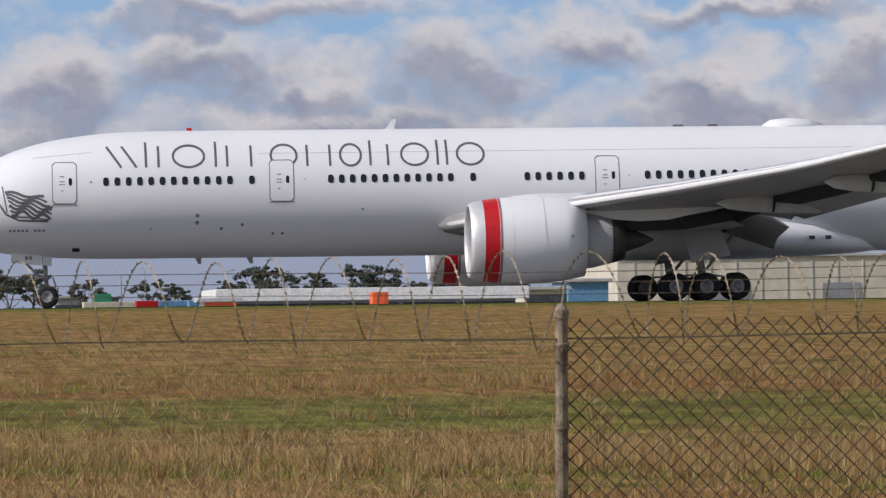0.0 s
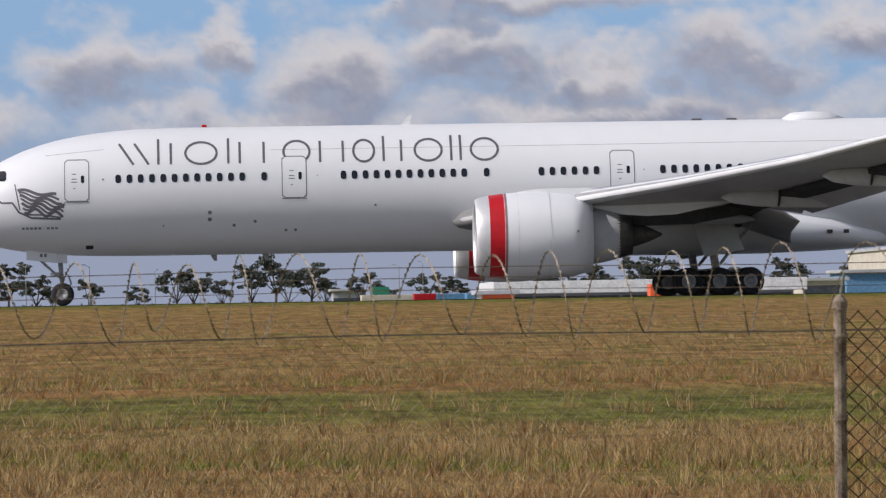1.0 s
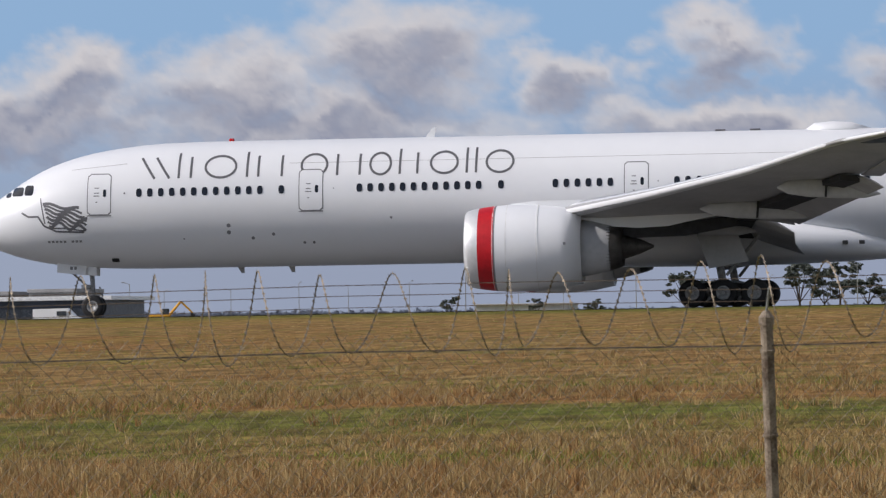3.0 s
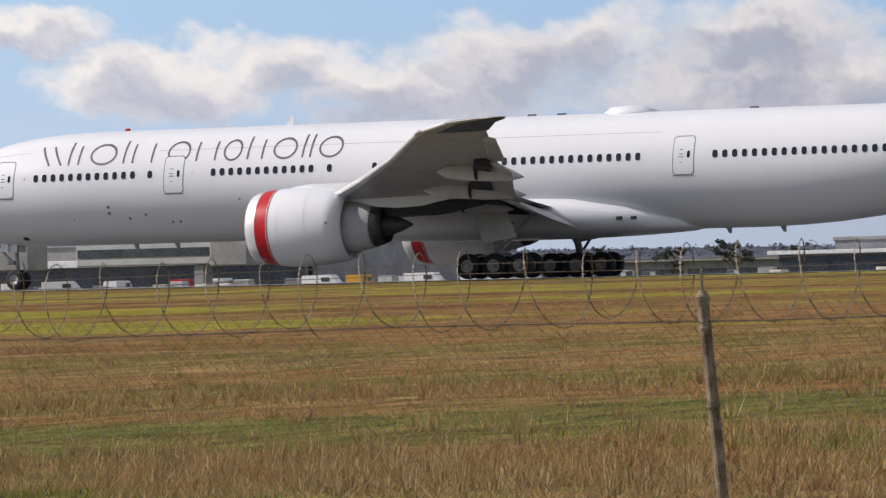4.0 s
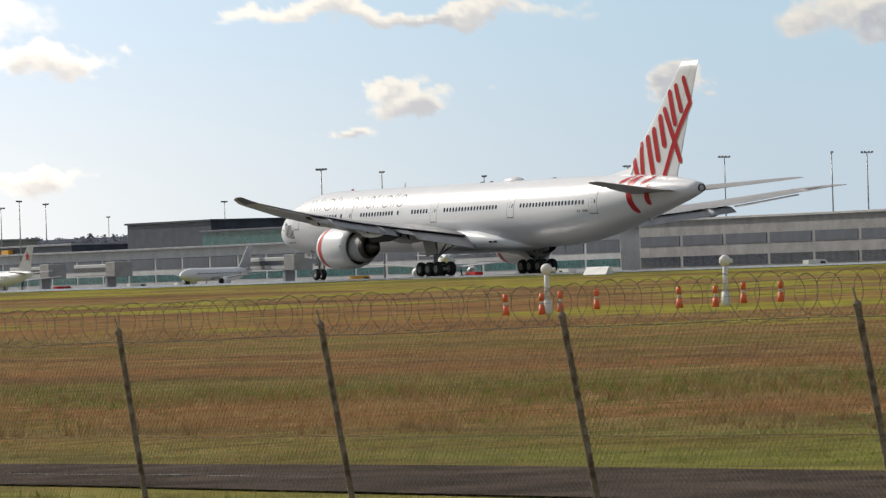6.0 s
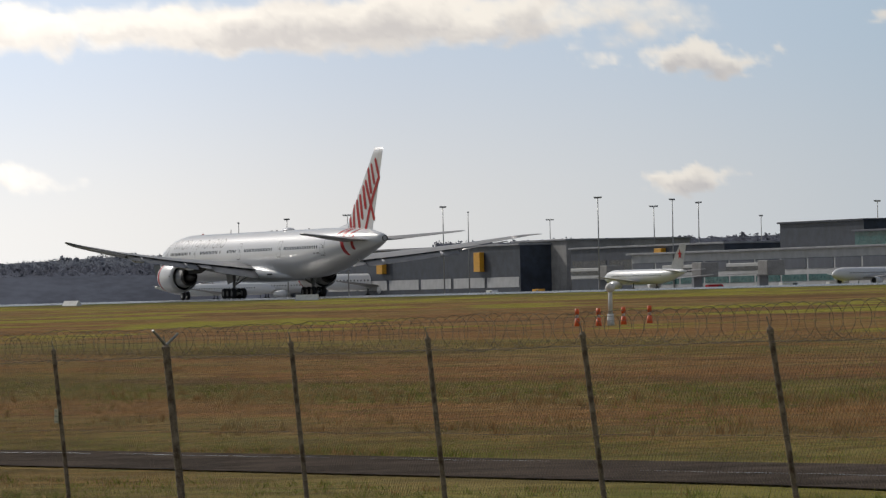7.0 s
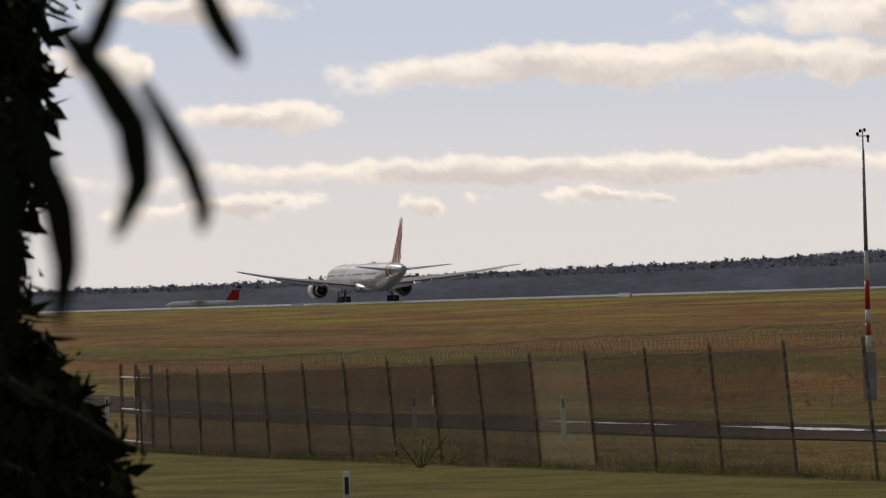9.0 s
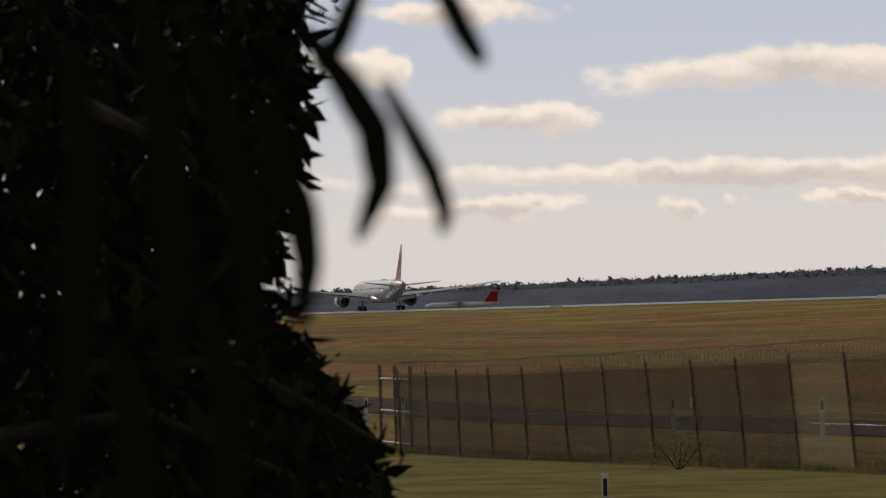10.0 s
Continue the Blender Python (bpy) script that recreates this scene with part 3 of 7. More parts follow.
def wheel(parent, name, r, w, y, x, z, out=-1):
    """A tyre and its rim, axle along y."""
    bm = bmesh.new()
    prof = [(-w / 2, r * 0.52), (-w / 2, r * 0.80), (-w * 0.42, r * 0.93), (-w * 0.25, r), (w * 0.25, r), (w * 0.42, r * 0.93), (w / 2, r * 0.80), (w / 2, r * 0.52)]
    lathe(bm, prof, 28)
    tyre = part("tyre", bm, "rubber", parent, smooth=True, m=pose(x, y, z, 0, 0, 90))
    bm = bmesh.new()
    lathe(bm, [(-w * 0.34, 0.01), (-w * 0.34, r * 0.16), (-w * 0.40, r * 0.18), (-w * 0.38, r * 0.32), (-w * 0.47, r * 0.40), (-w * 0.49, r * 0.54), (w * 0.49, r * 0.54), (w * 0.47, r * 0.40), (w * 0.36, r * 0.30), (w * 0.36, 0.01)], 24)
    part("rim", bm, "hub", tyre, "pale grey wheel rim", smooth=True)
    return tyre


def make_airliner():
    jet = thing("airliner", "long white twin-engine airliner with red engine bands rolling on the runway", "airplane", 0, 0, 0)

    # fuselage
    bm = bmesh.new()
    xs = [0.0, 0.05, 0.12, 0.25, 0.45, 0.7, 1.0, 1.5, 2, 2.5, 3, 3.5, 4, 4.5, 5, 5.5, 6, 6.7, 7.5, 8.5, 9.5, 11, 12, 20, 30, 40, 50, 52, 54, 56, 58, 60, 62, 64, 66, 68, 69.5, 71, 72, 73.05]
    loft(bm, [ring(x) for x in xs])
    fus = part("fuselage", bm, "white", jet, "glossy white fuselage", smooth=True)
    bm = bmesh.new()
    lathe(bm, [(0, 0.02), (0.02, 0.30), (0.22, 0.33), (-0.6, 0.40)], 20, (73.02, 0, 6.95))
    part("exhaust", bm, "dark", fus, "dark tail exhaust", smooth=True)
    # wing to body fairing
    bm = bmesh.new()
    rows = []
    for x, hw, zt, zb in [(26.0, 0.5, 2.8, 2.44), (27.0, 1.8, 3.2, 2.30), (28.5, 2.9, 4.0, 2.15), (31, 3.42, 4.6, 2.02), (36, 3.45, 4.55, 1.98), (40, 3.40, 4.4, 2.0), (43, 2.9, 3.9, 2.1), (45.5, 1.8, 3.2, 2.25), (46.6, 0.5, 2.8, 2.4)]:
        rows.append([(x, hw * math.copysign(abs(math.sin(a)) ** 0.75, math.sin(a)), (zt + zb) / 2 + (zt - zb) / 2 * math.copysign(abs(math.cos(a)) ** 0.8, math.cos(a))) for a in [2 * math.pi * i / 36 for i in range(36)]])
    loft(bm, rows)
    part("belly_fairing", bm, "white", jet, smooth=True)
    for x in (42.8, 43.6):
        bm = bmesh.new()
        box(bm, x - 0.13, x + 0.13, -3.16, -2.9, 2.9, 3.08, 0.02)
        part("vent", bm, "dark", fus, "small dark belly vent")

    # cabin windows, one mesh shared
    bm = bmesh.new()
    rim = [(0.135 * math.copysign(abs(math.cos(a)) ** 0.7, math.cos(a)), 0.20 * math.copysign(abs(math.sin(a)) ** 0.7, math.sin(a))) for a in [2 * math.pi * i / 16 for i in range(16)]]
    front = [bm.verts.new((a, -0.012, b)) for a, b in rim]
    back = [bm.verts.new((a * 1.06, 0.02, b * 1.06)) for a, b in rim]
    bm.faces.new(front[::-1])
    for i in range(16):
        bm.faces.new((front[i], front[(i + 1) % 16], back[(i + 1) % 16], back[i]))
    bmesh.ops.recalc_face_normals(bm, faces=bm.faces)
    pane = bpy.data.meshes.new("cabin_window")
    bm.to_mesh(pane)
    bm.free()
    pane.materials.append(M["glass"])
    spots = []
    for a, b, n in ((8.67, 14.6, 12), (15.65, 15.65, 1), (19.45, 25.24, 12), (26.32, 26.32, 1), (28.95, 31.6, 6), (34.8, 43.9, 18), (48.16, 58.42, 20)):
        spots += [a if n == 1 else a + (b - a) * i / (n - 1) for i in range(n)]
    for x in spots:
        z = 6.02 + 0.0033 * (x - 8)
        c, up = skin(x, z, 0.006), skin(x, z + 0.1, 0.006) - skin(x, z - 0.1, 0.006)
        tilt = math.degrees(math.atan2(up.y, up.z))
        piece("cabin_window", pane, fus, m=pose(c.x, c.y, c.z, -tilt, 0, 0))
    # flight deck glass
    for x0, x1, z0, z1 in ((2.12, 2.75, 5.98, 6.42), (2.82, 3.3, 6.0, 6.5), (1.75, 2.06, 5.92, 6.30)):
        bm = bmesh.new()
        round_patch(bm, x0, x1, z0, min(z1, body_at(x0)[0] - 0.03), 0.08, 0.008, 6)
        part("windscreen", bm, "glass", fus, "dark flight deck window", smooth=True)
    # passenger doors
    for k, (x, z) in enumerate(((6.69, 4.95), (17.09, 4.97), (32.85, 5.03), (46.43, 5.10), (59.9, 5.12))):
        bm = bmesh.new()
        round_patch(bm, x - 0.60, x + 0.60, z, z + 2.04, 0.16, 0.005, 16)
        door = part("door", bm, "line", fus, "passenger door with a dark seam", smooth=True)
        bm = bmesh.new()
        round_patch(bm, x - 0.555, x + 0.555, z + 0.055, z + 1.985, 0.13, 0.012, 16)
        part("door_panel", bm, "white", door, smooth=True)
        bm = bmesh.new()
        round_patch(bm, x + 0.20, x + 0.36, z + 0.88, z + 1.26, 0.07, 0.02, 8)
        part("door_window", bm, "glass", door, smooth=True)
        for dz, hw in ((1.30, 0.11), (1.06, 0.13), (0.92, 0.15), (0.62, 0.06)):
            bm = bmesh.new()
            round_patch(bm, x - 0.12 - hw, x - 0.12 + hw, z + dz, z + dz + 0.045, 0.02, 0.02, 3)
            part("door_handle" if dz == 1.06 else "door_marking", bm, "line", door, smooth=True)
        bm = bmesh.new()
        round_patch(bm, x - 0.6, x + 0.6, z - 0.035, z + 0.02, 0.02, 0.022, 3)
        part("sill", bm, "line", door, smooth=True)
    # service dots and ports
    for x, z, r in ((13.03, 4.35, 0.10), (13.02, 4.02, 0.10), (14.18, 3.73, 0.08), (15.19, 3.9, 0.08), (16.67, 3.47, 0.07), (17.13, 3.47, 0.07), (20.97, 4.59, 0.06), (10.8, 3.75, 0.04), (7.95, 6.0, 0.05), (18.2, 6.05, 0.03), (33.9, 6.1, 0.03)):
        bm = bmesh.new()
        round_patch(bm, x - r, x + r, z - r, z + r, r, 0.006, 8)
        part("port", bm, "line", fus, smooth=True)
    bm = bmesh.new()
    round_patch(bm, 7.05, 7.42, 2.70, 2.88, 0.03, 0.01, 4)
    part("inlet", bm, "dark", fus, smooth=True)
    # long skin seams
    bm = bmesh.new()
    stroke(bm, [(5.2, 7.2), (8.0, 7.45)], 0.02, 0.004)
    stroke(bm, [(16.0, 7.32), (45.0, 7.38)], 0.018, 0.004, step=1.0)
    part("seam", bm, "wing", fus)

    # the airline's name on the side, drawn as plain bars and loops
    def glyph(kind, x, w):
        b = bmesh.new()
        lo, hi, sw = 6.68, 7.72, 0.115
        if kind == "bar":
            stroke(b, [(x, lo), (x, hi + 0.2)], sw)
        elif kind == "stub":
            stroke(b, [(x, lo), (x, hi)], sw)
        elif kind == "slant":
            stroke(b, [(x, hi), (x + w, lo)], sw)
        elif kind == "ring":
            stroke(b, arc(x + w / 2, 7.21, w / 2, 0.53, 0, 360, 28), sw)
        return part("wordmark_shape", b, "grey", fus, "dark grey painted shape")

    for kind, x, w in (("slant", 8.72, 0.7), ("slant", 9.45, 0.7), ("bar", 10.6, 0), ("stub", 11.2, 0), ("ring", 11.9, 1.5), ("bar", 13.95, 0), ("stub", 14.5, 0), ("stub", 15.65, 0),
                       ("ring", 16.6, 1.25), ("stub", 18.35, 0), ("stub", 19.45, 0), ("ring", 19.95, 1.0), ("bar", 21.4, 0), ("stub", 22.25, 0), ("ring", 22.9, 1.3), ("bar", 24.65, 0), ("bar", 25.1, 0), ("ring", 25.6, 1.3)):
        glyph(kind, x, w)
    # nose emblem: a waving dark cloth with a long sweep under it, kept to plain strokes
    emblem = [([(3.85 + 0.05 * i + u * 0.34, 5.55 - i * 0.16 - 0.05 * u + (0.07 + 0.012 * i) * math.sin(u * (1.5 + 0.12 * i) + i * 0.7)) for u in np.linspace(0, 6.2 - 0.25 * abs(i - 3), 16)], 0.10 if i % 2 else 0.14) for i in range(7)]
    emblem += [([(3.72, 5.85), (3.95, 4.6)], 0.06), ([(2.75, 5.15), (3.1, 4.95), (3.6, 4.95), (3.9, 4.5), (4.5, 4.22), (5.9, 4.15)], 0.09), ([(4.2, 4.38), (5.0, 4.36), (5.9, 4.22)], 0.07)]
    for pts, w in emblem:
        b = bmesh.new()
        stroke(b, pts, w)
        part("nose_emblem_stroke", b, "grey", fus, "dark grey painted stroke of the nose emblem")
    b = bmesh.new()
    for i in range(9):
        xx = 4.02 + i * 0.20
        if i != 5:
            stroke(b, [(xx, 3.72), (xx + 0.13, 3.72)], 0.10)
    part("caption_bar", b, "line", fus, "small grey bars")
    b = bmesh.new()
    for i in range(6):
        if i != 2:
            stroke(b, [(57.5 + i * 0.28, 5.40), (57.68 + i * 0.28, 5.40)], 0.22)
    part("registration_bar", b, "line", fus, "small dark bars near the tail")
    # aerials and the dome on the roof
    for x, h in ((22.6, 0.50),):
        bm = bmesh.new()
        loft(bm, [[(x - 0.25, -0.03, 8.5), (x + 0.2, -0.03, 8.5), (x + 0.2, 0.03, 8.5), (x - 0.25, 0.03, 8.5)], [(x + 0.12, -0.02, 8.5 + h), (x + 0.32, -0.02, 8.5 + h), (x + 0.32, 0.02, 8.5 + h), (x + 0.12, 0.02, 8.5 + h)]])
        part("aerial", bm, "white", fus)
    bm = bmesh.new()
    box(bm, 12.7, 12.95, -0.1, 0.1, 8.5, 8.66, 0.04)
    part("beacon", bm, "red", fus, "small red beacon")
    bm = bmesh.new()
    loft(bm, [[(x, w * math.cos(a), 8.40 + h * max(0.0, math.sin(a))) for a in [math.pi * i / 12 for i in range(13)]] for x, w, h in ((40.9, 0.1, 0.15), (41.3, 0.55, 0.42), (42.2, 0.75, 0.50), (43.1, 0.65, 0.45), (44.0, 0.1, 0.15))])
    part("radome", bm, "white", fus, smooth=True)
    for x in (36.5, 38.2, 49.0, 62.5):
        bm = bmesh.new()
        box(bm, x, x + 0.5, -0.06, 0.06, 8.5, 8.62, 0.03)
        part("aerial", bm, "grey", fus)
    for x, z in ((13.0, 2.36), (15.5, 2.36), (47.5, 2.38), (50.5, 2.38), (64.5, 4.45)):
        bm = bmesh.new()
        loft(bm, [[(x, -0.03, z + 0.05), (x + 0.35, -0.03, z + 0.05), (x + 0.35, 0.03, z + 0.05), (x, 0.03, z + 0.05)], [(x + 0.2, -0.02, z - 0.3), (x + 0.35, -0.02, z - 0.3), (x + 0.35, 0.02, z - 0.3), (x + 0.2, 0.02, z - 0.3)]])
        part("aerial", bm, "wing", fus)

    # fin, its red marks and the tailplanes
    bm = bmesh.new()
    rows = []
    for z in np.linspace(7.6, 18.05, 14):
        t = (z - 8.2) / 9.8
        x0, x1 = 61.0 + 9.55 * t, 69.45 + 3.75 * t
        cs = [(1 - math.cos(math.pi * i / 12)) / 2 for i in range(13)]
        side = [(x0 + (x1 - x0) * c, fin_half(x0 + (x1 - x0) * c, max(8.2, z)), z) for c in cs]
        rows.append(side + [(x, -y, zz) for x, y, zz in side[-2:0:-1]])
    loft(bm, rows)
    fin = part("fin", bm, "white", jet, "white fin with broad red slanting marks", smooth=True)
    bm = bmesh.new()
    loft(bm, [[(58.6, 0.02, 8.46), (62.2, 0.28, 8.3), (62.2, -0.28, 8.3), (58.6, -0.02, 8.46)], [(62.0, 0.015, 9.05), (63.0, 0.14, 9.6), (63.0, -0.14, 9.6), (62.0, -0.015, 9.05)]])
    part("dorsal_fillet", bm, "white", fin)
    bm = bmesh.new()
    stroke(bm, [(69.5 - 2.0, 8.4), (73.2 - 0.95, 17.9)], 0.03, 0.004, fin_skin, step=0.5)
    part("rudder_seam", bm, "wing", fin)

    def mark(pts, w):
        conv = [(53.45 + 0.0410 * a, 16.94 - 0.0256 * b - 0.0015 * (a - 185)) for a, b in pts]
        under, over = bmesh.new(), bmesh.new()
        stroke(under, [(x + 0.13, z - 0.08) for x, z in conv], w * 1.12, 0.006, fin_skin, step=0.3, rounded=True)
        stroke(over, conv, w * 1.12, 0.012, fin_skin, step=0.3, rounded=True)
        one = part("red_mark", over, "red", fin, "broad red painted stroke")
        part("mark_shadow", under, "wing", one)

    for pts, w in (([(228, 285), (240, 333)], 0.6), ([(256, 228), (262, 332)], 0.55), ([(283, 205), (300, 318)], 0.62), ([(308, 178), (322, 275)], 0.60),
                   ([(334, 135), (346, 225)], 0.62), ([(352, 108), (384, 215)], 0.55), ([(446, 84), (402, 172), (374, 240), (342, 335)], 0.48),
                   ([(372, 50), (388, 152)], 0.58), ([(396, 28), (412, 108)], 0.52), ([(426, 2), (444, 72)], 0.5), ([(384, 215), (402, 280)], 0.5)):
        mark(pts, w)
    for pts, w in (([(64.85, 7.9), (64.9, 6.7), (65.2, 5.35)], 0.72), ([(67.25, 7.2), (67.2, 5.95)], 0.60), ([(64.0, 8.16), (63.1, 7.75)], 0.42), ([(65.2, 8.1), (64.4, 7.7)], 0.42), ([(66.9, 8.0), (66.2, 7.55)], 0.42)):
        b = bmesh.new()
        stroke(b, pts, w, 0.02, step=0.08, rounded=True)
        part("tail_mark", b, "red", fus, "red rounded mark that runs down from the fin")
    for s, tip in ((-1, "port"), (1, "starboard")):
        bm = bmesh.new()
        loft(bm, [aerofoil(x, s * y, z, c, 0.10) for y, x, c, z in ((0.9, 63.8, 6.9, 6.75), (4.0, 66.2, 5.3, 6.95), (8.0, 69.3, 3.4, 7.35), (10.3, 71.0, 2.3, 7.58), (10.75, 71.9, 1.4, 7.64))])
        part("tailplane", bm, "wing", jet, "grey tailplane", smooth=True)

    # wings with flaps set for take-off
    for s in (-1, 1):
        bm = bmesh.new()
        loft(bm, [aerofoil(x, s * y, z, c, t, 0.012 * c) for y, x, c, z, t in WING])
        wing = part("wing", bm, "wing", jet, "swept grey wing with flaps lowered", smooth=True)
        bm = bmesh.new()
        rows = []
        for y in np.linspace(3.2, 32.3, 24):
            x, c, z, t = wing_at(y)
            rows.append([(x - 0.06, s * y, z + 0.0), (x + 0.05 * c, s * y, z + 0.034 * c), (x + 0.11 * c, s * y, z + 0.052 * c), (x + 0.05 * c, s * y, z - 0.030 * c)])
        loft(bm, rows)
        part("leading_edge", bm, "white", wing, "bright slat along the leading edge", smooth=True)
        bm = bmesh.new()
        loft(bm, [aerofoil(x + 0.22 * c, s * y, z - 0.02, c * 0.80, t * 1.25, 0.012 * c) for y, x, c, z, t in [(q, *wing_at(q)) for q in (29.5, 30.4, 31.2, 32.0, 32.35)]])
        part("wing_tip", bm, "slate", wing, "dark raked wing tip", smooth=True)
        bm = bmesh.new()
        box(bm, 44.15, 44.5, s * 29.65 - 0.12, s * 29.65 + 0.12, 7.02, 7.2, 0.05)
        part("navigation_lamp", bm, "red", wing, "small red wing tip lamp")
        # near-black filler strips give the gaps before the flaps their shade
        for y0, y1 in ((3.4, 9.4), (9.7, 11.4), (11.7, 22.6)):
            bm = bmesh.new()
            rows = []
            for y in np.linspace(y0, y1, 6):
                x, c, z, t = wing_at(y)
                xx, zz = x + c * 0.80, z - 0.012 * c - 0.10
                rows.append([(xx, s * y, zz - 0.22), (xx + 0.15 * c, s * y, zz - 0.34), (xx + 0.15 * c, s * y, zz - 0.02), (xx, s * y, zz + 0.02)])
            loft(bm, rows)
            part("flap_cove", bm, "dark", wing, "dark strip painted for the shaded gap ahead of the flap")
        for y0, y1, ch, down in ((3.4, 9.4, 2.9, 22), (9.7, 11.4, 2.1, 14), (11.7, 22.6, 1.75, 24), (23.0, 28.6, 0.9, 6)):
            bm = bmesh.new()
            rows = []
            for y in np.linspace(y0, y1, 5):
                x, c, z, t = wing_at(y)
                hx, hz = x + c * 0.93, z - 0.012 * c - 0.16
                k = ch * (1 - 0.25 * (y - y0) / (y1 - y0))
                a = radians(down)
                sec = aerofoil(0, 0, 0, k, 0.14)
                rows.append([(hx + px * math.cos(a) + pz * math.sin(a), s * y, hz - px * math.sin(a) + pz * math.cos(a)) for px, _, pz in sec])
            loft(bm, rows)
            part("flap", bm, "wing", wing, "lowered flap", smooth=True)
        for y, ln in ((7.4, 5.2), (13.6, 5.6), (20.6, 4.6)):
            x, c, z, t = wing_at(y)
            bm = bmesh.new()
            x0, x1 = x + c * 0.50, x + c * 0.50 + ln
            rows = []
            for u, r in ((0, 0.03), (0.10, 0.30), (0.30, 0.46), (0.60, 0.47), (0.85, 0.30), (1.0, 0.03)):
                xx = x0 + (x1 - x0) * u
                zz = z - 0.40 - 0.75 * max(0.0, u - 0.45) ** 1.2
                rows.append([(xx, s * y + r * 0.62 * math.cos(2 * math.pi * i / 14), zz + r * math.sin(2 * math.pi * i / 14)) for i in range(14)])
            loft(bm, rows)
            fairing = part("flap_fairing", bm, "cladding", wing, "pointed flap track fairing", smooth=True)
            bm = bmesh.new()
            xx = x0 + (x1 - x0) * 0.47
            tube(bm, (xx, s * y, z - 0.40), (xx + 0.10, s * y, z - 0.41), 0.475, 0.475, 14)
            part("joint", bm, "dark", fairing)
        # engine
        cy, cz = s * 9.7, 2.90
        bm = bmesh.new()
        lathe(bm, [(26.72 - 0.05, 1.99), (27.5, 2.045), (28.6, 2.03), (29.8, 1.92), (30.8, 1.72), (30.78, 1.64), (29.5, 1.66)], 56, (0, cy, cz))
        nac = part("nacelle", bm, "white", jet, "big white engine nacelle", smooth=True)
        bm = bmesh.new()
        lathe(bm, [(25.98, 1.90), (26.3, 1.945), (26.72, 1.995)], 56, (0, cy, cz))
        part("red_band", bm, "red", nac, "red band round the engine", smooth=True)
        bm = bmesh.new()
        lathe(bm, [(26.72, 1.998), (26.80, 2.003)], 56, (0, cy, cz))
        part("grey_band", bm, "line", nac, smooth=True)
        bm = bmesh.new()
        lathe(bm, [(26.0, 1.902), (25.75, 1.86), (25.5, 1.79), (25.36, 1.71), (25.33, 1.66), (25.38, 1.60), (25.6, 1.56), (26.1, 1.58), (26.9, 1.64)], 56, (0, cy, cz))
        part("intake_lip", bm, "metal", nac, "bright metal intake lip", smooth=True)
        bm = bmesh.new()
        lathe(bm, [(26.3, 0.02), (26.9, 0.45), (27.0, 1.66)], 40, (0, cy, cz))
        part("fan", bm, "dark", nac, "dark fan face", smooth=True)
        bm = bmesh.new()
        lathe(bm, [(29.4, 1.66), (29.6, 1.20), (30.8, 1.34), (31.2, 1.30), (32.0, 1.12), (32.35, 1.02), (32.33, 0.96), (31.5, 0.98)], 44, (0, cy, cz - 0.02))
        part("core_cowl", bm, "cladding", nac, "grey core cowl", smooth=True)
        bm = bmesh.new()
        lathe(bm, [(31.95, 1.13), (32.38, 1.025), (32.70, 0.90), (32.66, 0.86), (31.8, 0.88)], 40, (0, cy, cz - 0.02))
        part("nozzle", bm, "hot", nac, "dark heat-stained nozzle", smooth=True)
        bm = bmesh.new()
        lathe(bm, [(31.8, 0.72), (32.6, 0.62), (33.5, 0.34), (34.1, 0.06), (34.12, 0.01)], 32, (0, cy, cz - 0.02))
        part("exhaust_cone", bm, "hot", nac, "tapered exhaust cone", smooth=True)
        bm = bmesh.new()
        lathe(bm, [(31.82, 0.70), (31.82, 0.90)], 32, (0, cy, cz - 0.02))
        part("core_duct", bm, "dark", nac)
        bm = bmesh.new()
        lathe(bm, [(29.62, 1.18), (29.62, 1.68)], 32, (0, cy, cz))
        part("duct", bm, "dark", nac)
        for x in (28.75, 27.3):
            bm = bmesh.new()
            lathe(bm, [(x, 2.046 if x > 28 else 2.040), (x + 0.03, 2.046 if x > 28 else 2.041)], 56, (0, cy, cz))
            part("panel_joint", bm, "paint", nac)
        bm = bmesh.new()
        box(bm, 30.0, 30.12, cy - 1.93, cy - 1.85, cz + 0.1, cz + 0.22, 0.01)
        part("latch", bm, "line", nac)
        # pylon
        bm = bmesh.new()
        loft(bm, [[(x, cy - w, zb), (x, cy + w, zb), (x, cy + w * 0.8, zt), (x, cy - w * 0.8, zt)] for x, w, zb, zt in ((27.4, 0.05, 4.85, 4.98), (28.6, 0.28, 4.5, 5.1), (30.8, 0.42, 4.1, 5.1), (31.8, 0.47, 3.86, 5.02), (33.4, 0.50, 3.74, 4.95), (34.8, 0.47, 3.80, 4.8), (36.2, 0.36, 4.10, 4.65), (38.2, 0.06, 4.45, 4.55))])
        part("pylon", bm, "white", jet, "white engine pylon", smooth=False)
        # heat shield, near black to include the shade under the wing root
        bm = bmesh.new()
        loft(bm, [[(x, cy - w, zb), (x, cy + w, zb), (x, cy + w, zt), (x, cy - w, zt)] for x, w, zb, zt in ((31.7, 0.30, 3.70, 3.95), (33.2, 0.34, 3.28, 3.84), (35.6, 0.32, 3.34, 3.98), (38.0, 0.10, 3.75, 4.3))])
        part("heat_shield", bm, "dark", jet, "dark heat shield under the pylon, wing shade in its colour")

        # main landing gear
        gy = s * 5.5
        bm = bmesh.new()
        tube(bm, (36.6, s * 5.2, 3.9), (37.1, gy, 0.95), 0.21, 0.19, 16)
        tube(bm, (37.1, gy, 1.3), (37.1, gy, 0.62), 0.26, 0.22, 16)
        strut = part("main_gear", bm, "gear", jet, "grey main landing gear leg", smooth=True)
        bm = bmesh.new()
